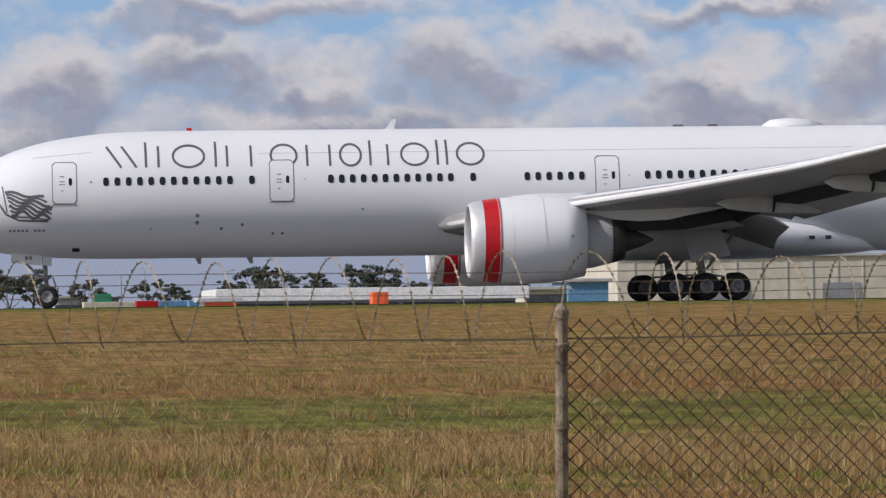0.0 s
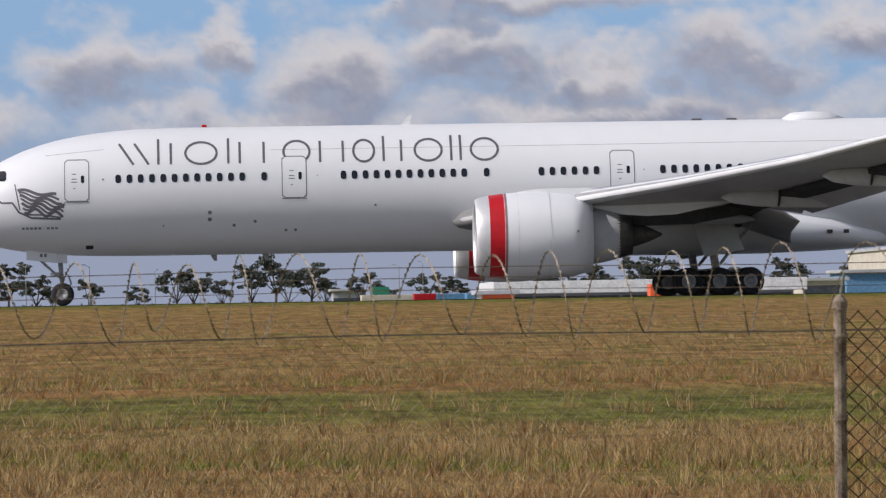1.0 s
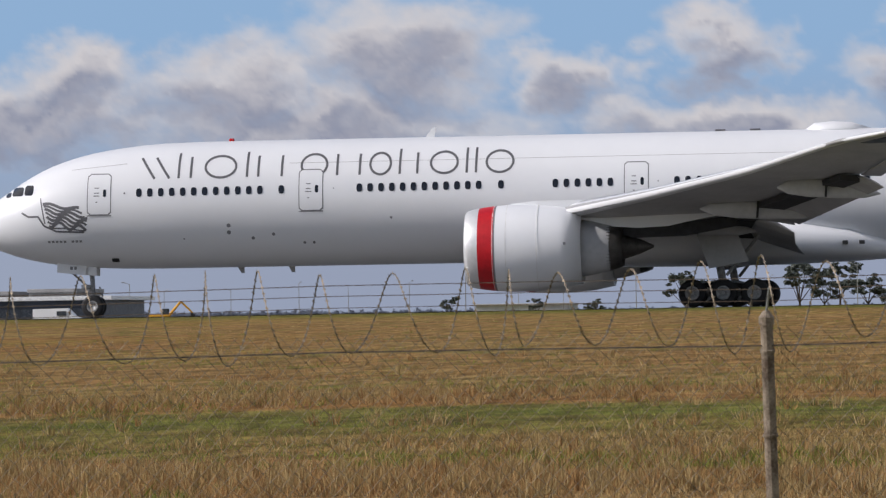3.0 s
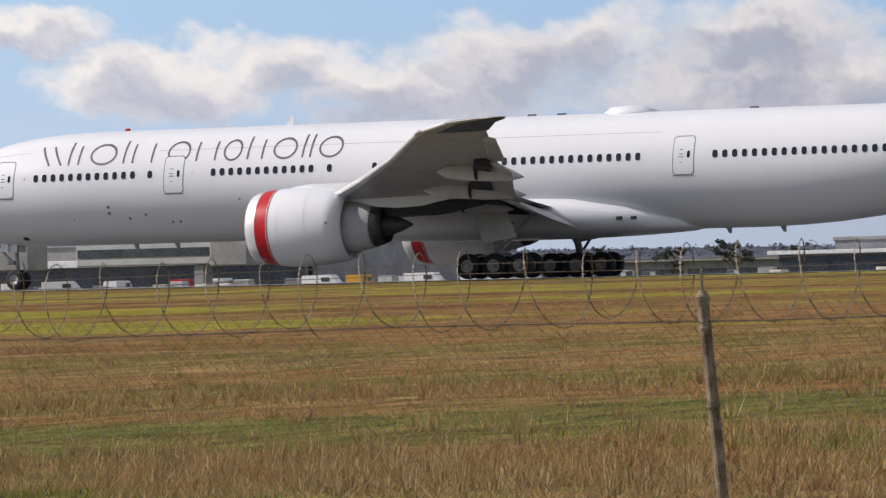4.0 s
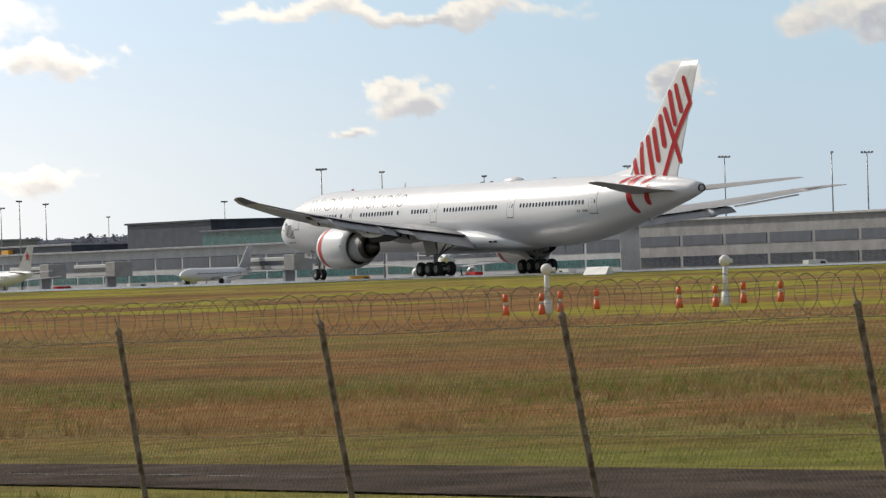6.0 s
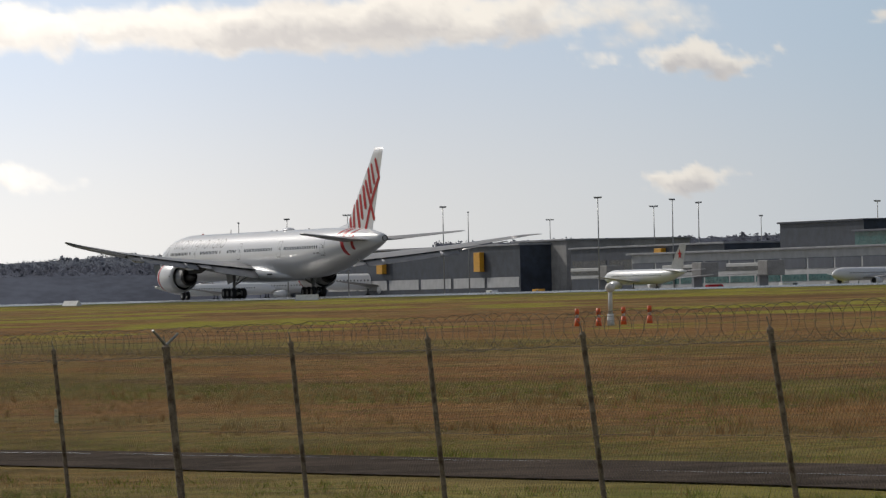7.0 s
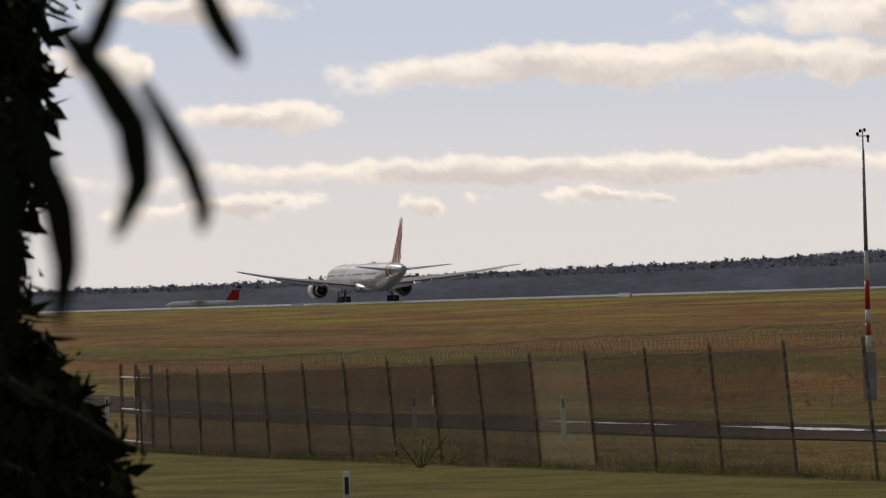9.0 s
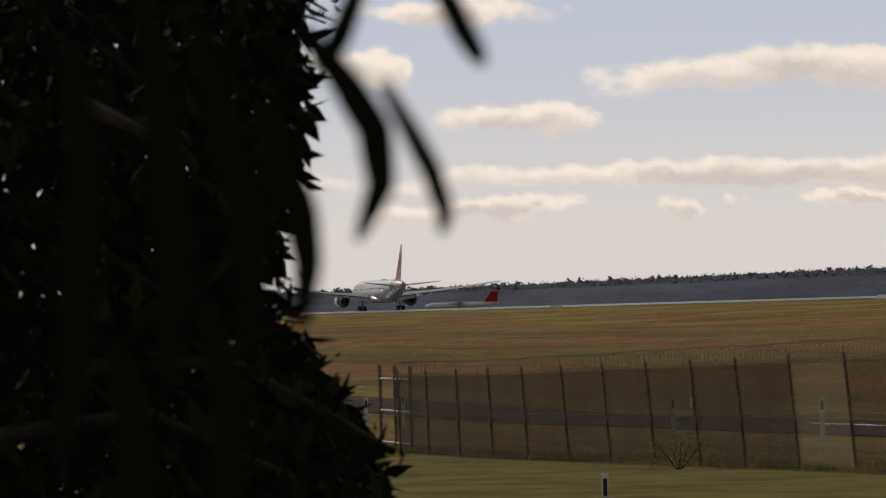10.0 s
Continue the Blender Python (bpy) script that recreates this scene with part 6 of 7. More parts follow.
# terminals, piers and car park
building("terminal_building", "grey terminal pier with a dark glazed ground floor", 9.9, 20.4, 640, 0.33, "slate", "paint", ((0.06, 0.62, "window"),), 30, 1.2, panes=7)
for i, (a, b, e, m) in enumerate(((10.2, 10.7, 0.42, "concrete"), (10.9, 11.6, 0.40, "cladding"), (11.75, 12.3, 0.47, "roofgrey"), (12.5, 13.15, 0.46, "roofgrey"), (13.25, 14.0, 0.41, "concrete"), (14.05, 14.6, 0.47, "roofgrey"), (14.7, 15.5, 0.42, "cladding"), (15.6, 17.4, 0.44, "cladding"), (17.6, 18.6, 0.40, "concrete"), (18.8, 19.8, 0.46, "roofgrey"))):
    building("plant_room", "grey plant room block above the terminal pier", a, b, 672, e, m, "concrete", (), 20, 0.2)
building("terminal_building", "wide grey terminal with a dark glazed wall", 25.4, 31.5, 600, 0.62, "concrete", "roofgrey", ((0.04, 0.50, "window"),), 50, 0.3, panes=8, roof_t=1.1)
building("canopy", "long white apron canopy in front of the terminal", 25.5, 31.4, 598, 0.385, "window", "paint", (), 1.0, 1.2, roof_t=0.9)
building("terminal_building", "low terminal in the haze behind the apron", 19.8, 25.0, 900, 0.26, "roofgrey", "concrete", ((0.15, 0.6, "window"),), 40, 1.0, panes=9)
building("terminal_building", "pale low terminal with a dark window strip", 31.8, 38.6, 620, 0.40, "concrete", "cladding", ((0.12, 0.38, "window"), (0.52, 0.72, "charcoal")), 50, 1.5, panes=9)


def make_car_park(yaw0, yaw1, y, el, floors):
    x1, x0 = across(yaw0, y), across(yaw1, y)
    h = height_of(el, (yaw0 + yaw1) / 2, y)
    ob = thing("car_park", "dark multi-storey car park with pale floor edges", "car park", (x0 + x1) / 2, y, FAR_Z)
    w = (x1 - x0) / 2
    bm = bmesh.new()
    box(bm, -w + 1, w - 1, 1.5, 40, -1, h - 0.5)
    part("core", bm, "slate", ob)
    for i in range(floors):
        z = h * (i + 1) / floors
        bm = bmesh.new()
        box(bm, -w, w, 0, 42, z - 1.1, z, 0.05)
        part("floor_slab", bm, "charcoal" if i == floors - 1 else "roofgrey", ob)
    n = int(2 * w / 8)
    for i in range(n + 1):
        bm = bmesh.new()
        xx = -w + 0.4 + (2 * w - 0.8) * i / n
        box(bm, xx - 0.3, xx + 0.3, 0.2, 0.8, -1, h - 0.6)
        part("column", bm, "roofgrey", ob)


make_car_park(38.95, 41.2, 640, 1.06, 5)
make_car_park(41.3, 43.6, 640, 0.80, 4)
building("stair_tower", "dark stair tower beside the car park", 41.05, 41.45, 636, 1.02, "charcoal", "cladding", ((0.62, 0.72, "cladding"), (0.80, 0.90, "window")), 12)
building("terminal_building", "pale concourse with a bright roof", 38.7, 44.4, 590, 0.50, "roofgrey", "cladding", ((0.15, 0.40, "window"), (0.52, 0.70, "slate")), 30, 1.2, panes=8)
building("control_building", "grey square building with a windowed top", 43.55, 44.15, 720, 0.96, "concrete", "charcoal", ((0.30, 0.36, "window"), (0.48, 0.54, "window"), (0.66, 0.72, "window"), (0.82, 0.92, "window")), 25, panes=4)
# walls in white paint, lightened as distance haze would
building("terminal_building", "long terminal with a dark slate roof edge", 44.2, 50.2, 620, 0.57, "paint", "slate", ((0.10, 0.30, "window"), (0.44, 0.60, "charcoal")), 60, 1.6, panes=10, roof_t=1.9)
for a, b, e, m in ((44.6, 45.3, 0.70, "cladding"), (46.0, 46.4, 0.66, "roofgrey"), (47.9, 48.5, 0.74, "cladding"), (48.9, 49.3, 0.68, "concrete"), (49.6, 50.1, 0.76, "cladding")):
    building("plant_room", "pale plant room block above the terminal", a, b, 640, e, m, "roofgrey", ((0.86, 0.95, "window"),), 12, 0.3)
# white walls again put the haze into the shed's colour
building("cargo_shed", "pale grey low cargo shed", 48.3, 53.2, 560, 0.30, "paint", "roofgrey", ((0.20, 0.45, "window"), (0.60, 0.78, "window")), 30, panes=8)


def make_hotel():
    y = 980
    # tower walls are whitened to look pale behind haze
    ob = building("hotel_tower", "tall pale grey tower block", 46.96, 47.2, y, 1.30, "paint", "concrete", tuple((0.55 + 0.1 * i, 0.60 + 0.1 * i, "roofgrey") for i in range(4)), 8, panes=5)
    building("hotel_tower", "tall tower block wing with dark floor bands", 47.22, 47.46, y - 6, 1.22, "paint", "concrete", tuple((0.30 + 0.085 * i, 0.34 + 0.085 * i, "roofgrey") for i in range(8)), 7, panes=3)
    building("plant_room", "roof plant room on the tower block", 47.0, 47.16, y + 2, 1.36, "concrete", "roofgrey", (), 5)
    building("terminal_block", "cream block beside the tower", 46.45, 46.75, 900, 0.80, "paint", "cladding", (), 9)


make_hotel()
building("cargo_shed", "grey hangar with a dark doorway", 53.4, 56.8, 610, 0.60, "concrete", "cladding", ((0.50, 0.68, "charcoal"), (0.12, 0.3, "window")), 60, panes=14)
building("terminal_building", "long pale terminal concourse behind the apron", 57.0, 63.9, 620, 0.46, "cladding", "roofgrey", ((0.18, 0.34, "teal"), (0.48, 0.74, "charcoal")), 40, 1.2, panes=14)
building("terminal_building", "dark teal glazed terminal block", 60.35, 61.5, 640, 0.62, "teal", "charcoal", ((0.45, 0.6, "window"),), 40, panes=9)
building("terminal_building", "tall charcoal clad terminal block", 61.4, 62.3, 645, 0.72, "slate", "slate", (), 40)
building("terminal_building", "charcoal terminal wing with an orange panel", 62.9, 64.55, 650, 0.50, "slate", "roofgrey", ((0.35, 0.7, "window"),), 40, panes=20)
building("terminal_building", "tall pale grey terminal hall", 64.6, 65.15, 660, 0.58, "concrete", "roofgrey", (), 40)
building("terminal_building", "dark terminal pier with pale upper wall", 65.1, 67.8, 650, 0.52, "slate", "roofgrey", ((0.15, 0.35, "cladding"),), 40, panes=22)
for yaw in (66.6, 65.55, 63.6):
    px = across(yaw, 649.0)
    panel = thing("wall_panel", "orange cladding panel high on the terminal front", "cladding", px, 649.0, FAR_Z)
    hh = height_of(0.46, yaw, 649.0)
    bm = bmesh.new()
    box(bm, -2.2, 2.2, -0.6, 0.9, hh * 0.55, hh, 0.1)
    part("sheet", bm, "yellow", panel)


def make_jet_bridge(yaw, y):
    x = across(yaw, y)
    ob = thing("jet_bridge", "pale passenger bridge on legs beside the terminal", "jet bridge", x, y, FAR_Z)
    bm = bmesh.new()
    box(bm, -11, 9, -1.6, 1.6, 3.6, 6.4, 0.15)
    part("tunnel", bm, "cladding", ob)
    bm = bmesh.new()
    box(bm, 7, 12, -2.4, 2.4, 3.3, 6.9, 0.2)
    part("cab", bm, "concrete", ob)
    bm = bmesh.new()
    box(bm, 4.4, 5.6, -1.2, 1.2, -0.5, 3.6)
    part("leg", bm, "roofgrey", ob)
    bm = bmesh.new()
    box(bm, -10.8, 8.8, -1.68, -1.6, 4.6, 5.6)
    part("window_strip", bm, "window", ob)


for yaw in (27.0, 29.3, 34.0, 36.4, 42.4, 58.2, 60.7, 62.6, 63.3, 64.3):
    make_jet_bridge(yaw, 560 if yaw < 50 else 590)


# ---------------------------------------------------------------- apron floodlights
def make_mast():
    ob = thing("floodlight_mast", "tall thin apron floodlight mast", "light mast", 0, 0, 0, group="floodlight masts on the apron")
    bm = bmesh.new()
    tube(bm, (0, 0, -1), (0, 0, 24.0), 0.22, 0.11, 10)
    part("pole", bm, "galv", ob, smooth=True)
    bm = bmesh.new()
    box(bm, -1.3, 1.3, -0.15, 0.15, 23.75, 23.92, 0.04)
    part("crossarm", bm, "roofgrey", ob)
    for dx in (-1.1, -0.4, 0.4, 1.1):
        bm = bmesh.new()
        box(bm, dx - 0.22, dx + 0.22, -0.35, 0.2, 23.9, 24.2, 0.06)
        part("lamp_head", bm, "roofgrey", ob)
    return ob


mast = make_mast()
LIGHTS = ((50.47, 1.45), (51.46, 1.37), (52.25, 1.36), (46.83, 1.56), (54.71, 1.26), (63.17, 0.96), (54.33, 1.25), (55.86, 1.25), (61.25, 0.93), (68.12, 0.85), (67.60, 0.88), (66.95, 0.91),
          (66.75, 0.80), (65.92, 0.975), (65.65, 0.91), (64.25, 1.04), (64.77, 0.81), (63.65, 0.93), (63.45, 1.0), (44.2, 1.35), (43.2, 1.25), (42.55, 1.45), (56.9, 1.18), (58.45, 1.12), (59.55, 1.2), (60.2, 1.25), (45.6, 1.3), (45.2, 1.5), (49.3, 1.2), (62.5, 0.8))
for i, (yaw, el) in enumerate(LIGHTS):
    dist = (24.3 - 0.1) / math.tan(radians(el))
    x, y = polar(yaw, dist)
    m = pose(x, y, FAR_Z - 0.1, 0, 0, 37 * i)
    if i == 0:
        mast.matrix_world = m
    else:
        copy_thing(mast, m)


def make_lamp_post():
    ob = thing("street_lamp", "slim grey street lamp beyond the runway", "street lamp", 0, 0, 0, group="street lamps beyond the runway")
    bm = bmesh.new()
    tube(bm, (0, 0, -0.5), (0, 0, 8.2), 0.10, 0.06, 8)
    part("pole", bm, "galv", ob)
    bm = bmesh.new()
    tube(bm, (0, 0, 8.1), (1.1, 0, 8.5), 0.05, 0.04, 8)
    box(bm, 0.9, 1.6, -0.12, 0.12, 8.42, 8.58, 0.03)
    part("lamp_head", bm, "galv", ob)
    return ob


lamp = make_lamp_post()
rng = np.random.RandomState(8)
for i in range(34):
    yaw = -7 + i * 0.62 + rng.uniform(-0.2, 0.2) if i < 28 else 20 + (i - 28) * 2.6
    x, y = polar(yaw, rng.uniform(850, 1400))
    m = pose(x, y, FAR_Z, 0, 0, rng.uniform(0, 360))
    if i == 0:
        lamp.matrix_world = m
    else:
        copy_thing(lamp, m)


# ---------------------------------------------------------------- parked aircraft and vehicles
def parked_jet(yaw, y, ln, heading, tail, label, z=None, fin="white", mark=None):
    x = across(yaw, y)
    ob = thing("parked_airliner", label, "airplane", x, y, FAR_Z if z is None else z, heading)
    k = ln / 38.0
    bm = bmesh.new()
    st = ((0, 3.6, 3.4, 0.05), (0.6, 4.3, 2.9, 0.7), (2.0, 5.1, 2.3, 1.4), (4.5, 5.6, 1.85, 1.95), (26, 5.6, 1.85, 1.95), (31, 5.6, 2.6, 1.5), (36, 5.3, 4.1, 0.6), (37.5, 5.1, 4.6, 0.2))
    loft(bm, [[((xx - 19) * k, w * k * math.sin(a), ((t + b) / 2 + (t - b) / 2 * math.cos(a)) * k) for a in [2 * math.pi * i / 20 for i in range(20)]] for xx, t, b, w in st])
    body = part("fuselage", bm, "white", ob, smooth=True)
    bm = bmesh.new()
    loft(bm, [[((xa - 19) * k, 0.16 * k, z1 * k), ((xb - 19) * k, 0.06 * k, z1 * k), ((xb - 19) * k, -0.06 * k, z1 * k), ((xa - 19) * k, -0.16 * k, z1 * k)] for xa, xb, z1 in ((30.0, 36.0, 5.3), (35.2, 37.8, 11.6))])
    part("fin", bm, tail, ob, smooth=False)
    if mark:
        bm = bmesh.new()
        for s in (-1, 1):
            c = Vector(((35.0 - 19) * k, s * 0.16 * k, 9.0 * k))
            pts = [c + Vector((1.0 * k * math.cos(radians(90 + 36 * i)) * (1 if i % 2 == 0 else 0.42), 0, 1.3 * k * math.sin(radians(90 + 36 * i)) * (1 if i % 2 == 0 else 0.42))) for i in range(10)]
            loft(bm, [pts, [p + Vector((0, 0.03 * s, 0)) for p in pts]])
        part("tail_mark", bm, mark, ob)
    for s in (-1, 1):
        bm = bmesh.new()
        loft(bm, [aerofoil((xl - 19) * k, s * yy * k, zz * k, c * k, 0.11) for yy, xl, c, zz in ((1.5, 13.0, 6.0, 2.5), (6.5, 16.5, 3.7, 2.95), (17.0, 22.5, 1.5, 3.9))])
        part("wing", bm, "wing", ob, smooth=True)
        bm = bmesh.new()
        loft(bm, [aerofoil((xl - 19) * k, s * yy * k, zz * k, c * k, 0.1) for yy, xl, c, zz in ((0.5, 32.0, 3.4, 4.8), (6.2, 35.5, 1.5, 5.3))])
        part("tailplane", bm, "wing", ob, smooth=True)
        bm = bmesh.new()
        lathe(bm, [((12.2 - 19) * k, 0.9 * k), ((12.0 - 19) * k, 1.0 * k), ((13.5 - 19) * k, 1.12 * k), ((16 - 19) * k, 0.75 * k), ((16.2 - 19) * k, 0.1 * k)], 20, (0, s * 5.8 * k, 1.75 * k))
        e = part("engine", bm, fin, ob, smooth=True)
        bm = bmesh.new()
        lathe(bm, [((12.5 - 19) * k, 0.02), ((12.6 - 19) * k, 0.92 * k)], 16, (0, s * 5.8 * k, 1.75 * k))
        part("fan", bm, "dark", e)
        bm = bmesh.new()
        tube(bm, ((18.5 - 19) * k, s * 3.6 * k, 0.5 * k), ((18.5 - 19) * k, s * 3.3 * k, 2.2 * k), 0.14 * k, 0.14 * k, 8)
        tube(bm, ((18.5 - 19) * k, s * 3.2 * k, 0.55 * k), ((18.5 - 19) * k, s * 4.0 * k, 0.55 * k), 0.55 * k, 0.55 * k, 14)
        part("landing_gear", bm, "rubber", ob)
    bm = bmesh.new()
    tube(bm, ((4.5 - 19) * k, 0, 0.4 * k), ((4.5 - 19) * k, 0, 2.2 * k), 0.1 * k, 0.1 * k, 8)
    tube(bm, ((4.5 - 19) * k, -0.3 * k, 0.4 * k), ((4.5 - 19) * k, 0.3 * k, 0.4 * k), 0.4 * k, 0.4 * k, 12)
    part("nose_gear", bm, "rubber", ob)
    bm = bmesh.new()
    for s in (-1, 1):
        for i in range(30):
            xx = (6 + i * 0.78 - 19) * k
            box(bm, xx, xx + 0.25 * k, s * 1.93 * k - 0.02, s * 1.93 * k + 0.02, 3.85 * k, 4.2 * k)
    tagged(part("cabin_windows", bm, "glass", body), kind="stuff")
    return ob


parked_jet(63.75, 570, 37, 6, "cladding", "parked white airliner with a red star on its pale tail", mark="red")
parked_jet(66.75, 650, 52, 240, "dark", "parked white airliner with a black patterned tail", mark="paint")
parked_jet(67.85, 640, 44, 242, "cladding", "parked pale airliner with a grey tail", mark="wing")
parked_jet(68.4, 590, 37, 240, "roofgrey", "parked pale airliner with a red star on its grey tail", mark="red")
parked_jet(46.85, 600, 34, 225, "roofgrey", "parked white airliner with a red star tail", mark="red")
parked_jet(45.9, 600, 36, 112, "red", "parked white airliner with red engines facing the runway", fin="red")
parked_jet(45.2, 610, 34, 118, "red", "parked white airliner with red engines facing the runway", fin="red")
parked_jet(43.9, 500, 38, 160, "charcoal", "parked white airliner with a dark tail")
parked_jet(61.35, 575, 30, 118, "cladding", "parked white airliner beside the terminal")
parked_jet(58.9, 575, 38, -30, "cladding", "parked white airliner beside the terminal")


def make_turboprop():
    x, y = polar(79.25, 2180)
    ob = thing("turboprop_airliner", "small white high-winged turboprop with a red tail", "airplane", x, y, gz(x, y), 79)
    bm = bmesh.new()
    loft(bm, [[((xx - 15), w * math.sin(a), ((t + b) / 2 + (t - b) / 2 * math.cos(a))) for a in [2 * math.pi * i / 18 for i in range(18)]] for xx, t, b, w in ((0, 2.3, 2.1, 0.05), (1.2, 3.0, 1.5, 0.8), (3, 3.7, 1.2, 1.3), (21, 3.7, 1.2, 1.3), (28, 3.6, 2.4, 0.6), (31, 3.5, 3.1, 0.1))])
    part("fuselage", bm, "white", ob, smooth=True)
    bm = bmesh.new()
    loft(bm, [[(xa - 15, 0.16, zz), (xb - 15, 0.05, zz), (xb - 15, -0.05, zz), (xa - 15, -0.16, zz)] for xa, xb, zz in ((24.5, 30.0, 3.4), (27.6, 30.6, 7.8))])
    part("fin", bm, "red", ob, "red fin")
    bm = bmesh.new()
    box(bm, 11.7, 14.2, -4.2, 4.2, 7.6, 7.78, 0.05)
    part("tailplane", bm, "red", ob)
    for s in (-1, 1):
        bm = bmesh.new()
        loft(bm, [aerofoil(xl - 15, s * yy, 3.75, c, 0.13) for yy, xl, c in ((0.2, 12.5, 3.2), (5, 12.6, 3.0), (14.0, 13.4, 1.6))])
        part("wing", bm, "wing", ob, smooth=True)
        bm = bmesh.new()
        lathe(bm, [(-5.2, 0.05), (-4.7, 0.4), (-3.5, 0.6), (-0.5, 0.6), (2.5, 0.1)], 16, (0, s * 4.4, 3.3))
        part("engine", bm, "white", ob, smooth=True)
        bm = bmesh.new()
        tube(bm, (-1.0, s * 4.4, 0.45), (-0.8, s * 4.4, 3.0), 0.12, 0.12, 8)
        tube(bm, (-1.0, s * 4.1, 0.45), (-1.0, s * 4.7, 0.45), 0.45, 0.45, 12)
        part("landing_gear", bm, "rubber", ob)


make_turboprop()


def make_van(mat):
    ob = thing("service_van", "small airport service van parked on the apron", "van", 0, 0, 0, group="service vans on the apron")
    bm = bmesh.new()
    loft(bm, [[(xx, -0.95, z0), (xx, 0.95, z0), (xx, 0.85, z1), (xx, -0.85, z1)] for xx, z0, z1 in ((-2.4, 0.4, 2.1), (1.2, 0.4, 2.15), (1.9, 0.4, 1.35), (2.5, 0.45, 1.1))])
    part("body", bm, mat, ob)
    bm = bmesh.new()
    box(bm, 0.1, 1.1, -0.96, 0.96, 1.4, 1.85)
    part("side_window", bm, "window", ob)
    for xx in (-1.5, 1.5):
        for yy in (-0.9, 0.9):
            bm = bmesh.new()
            tube(bm, (xx, yy - 0.1, 0.36), (xx, yy + 0.1, 0.36), 0.36, 0.36, 12)
            part("wheel", bm, "rubber", ob)
    return ob


vans = [make_van("white"), make_van("white"), make_van("red"), make_van("yellow")]
used = set()
rng = np.random.RandomState(21)
for i, yaw in enumerate([10.4, 11.2, 12.1, 12.5, 12.9, 13.3, 14.4, 15.6, 23.2, 23.6, 24.2, 24.9, 25.3, 26.4, 26.8, 27.5, 28.1, 28.6, 33.2, 35.5, 36.0, 38.4, 40.6, 41.1, 43.0, 44.6, 45.1, 48.0, 49.6, 50.2, 50.6, 51.4, 54.9, 57.6, 58.6, 59.8, 61.7, 62.2, 63.0, 64.9, 65.4]):
    k = i % 4 if rng.uniform() < 0.75 else 0
    y = rng.uniform(520, 585)
    x = across(yaw, y)
    m = pose(x, y, gz(x, y) + 0.03, 0, 0, rng.choice([0, 180, 90, 15]))
    if k not in used:
        vans[k].matrix_world = m
        used.add(k)
    else:
        copy_thing(vans[k], m)


def make_crate(mat, w, h, label):
    ob = thing("cargo_crate", label, "cargo container", 0, 0, 0, group="cargo containers on the apron")
    bm = bmesh.new()
    box(bm, -w / 2, w / 2, -0.8, 0.8, 0.35, h, 0.08)
    body = part("body", bm, mat, ob)
    for i in range(2):
        bm = bmesh.new()
        box(bm, -w / 2 + 0.12 + i * w / 2, i * w / 2 - 0.12, -0.84, -0.8, 0.5, h - 0.15)
        part("panel", bm, "cladding" if i else mat, body)
    bm = bmesh.new()
    box(bm, -w / 2 - 0.1, w / 2 + 0.1, -0.85, 0.85, 0.2, 0.35)
    part("dolly", bm, "gear", ob)
    for xx in (-w / 3, w / 3):
        bm = bmesh.new()
        tube(bm, (xx, -0.7, 0.14), (xx, 0.7, 0.14), 0.15, 0.15, 10)
        part("wheel", bm, "rubber", ob)
    return ob


crates = [make_crate("cladding", 1.9, 1.9, "silver cargo container on an apron dolly"), make_crate("cream", 1.6, 1.5, "tan cargo box on an apron dolly"), make_crate("concrete", 2.6, 1.2, "low grey baggage cart on the apron"), make_crate("charcoal", 1.7, 1.7, "dark cargo container on an apron dolly")]
rng = np.random.RandomState(8)
for i in range(64):
    yaw = rng.uniform(24.3, 28.6) if i < 34 else (rng.uniform(18.2, 22.6) if i < 46 else rng.uniform(47.5, 56.0))
    y = rng.uniform(540, 590)
    x = across(yaw, y)
    m = pose(x, y, gz(x, y) + 0.02, 0, 0, rng.uniform(-12, 12))
    if i < 4:
        crates[i].matrix_world = m
    else:
        copy_thing(crates[i % 4], m)


def make_barrier():
    ob = thing("safety_barrier", "row block of red and white safety barrier on the taxiway", "barrier", 0, 0, 0, group="red and white barriers")
    for i, m in enumerate(("red", "paint")):
        bm = bmesh.new()
        box(bm, -1.5 + 1.5 * i, 1.5 * i, -0.2, 0.2, 0, 0.75, 0.08)
        part("segment", bm, m, ob)
    return ob


bar = make_barrier()
for i in range(14):
    yaw = 50.6 + i * 0.24
    y = 400
    x = across(yaw, y)
    m = pose(x, y, gz(x, y) + 0.55)
    if i == 0:
        bar.matrix_world = m
    else:
        copy_thing(bar, m)


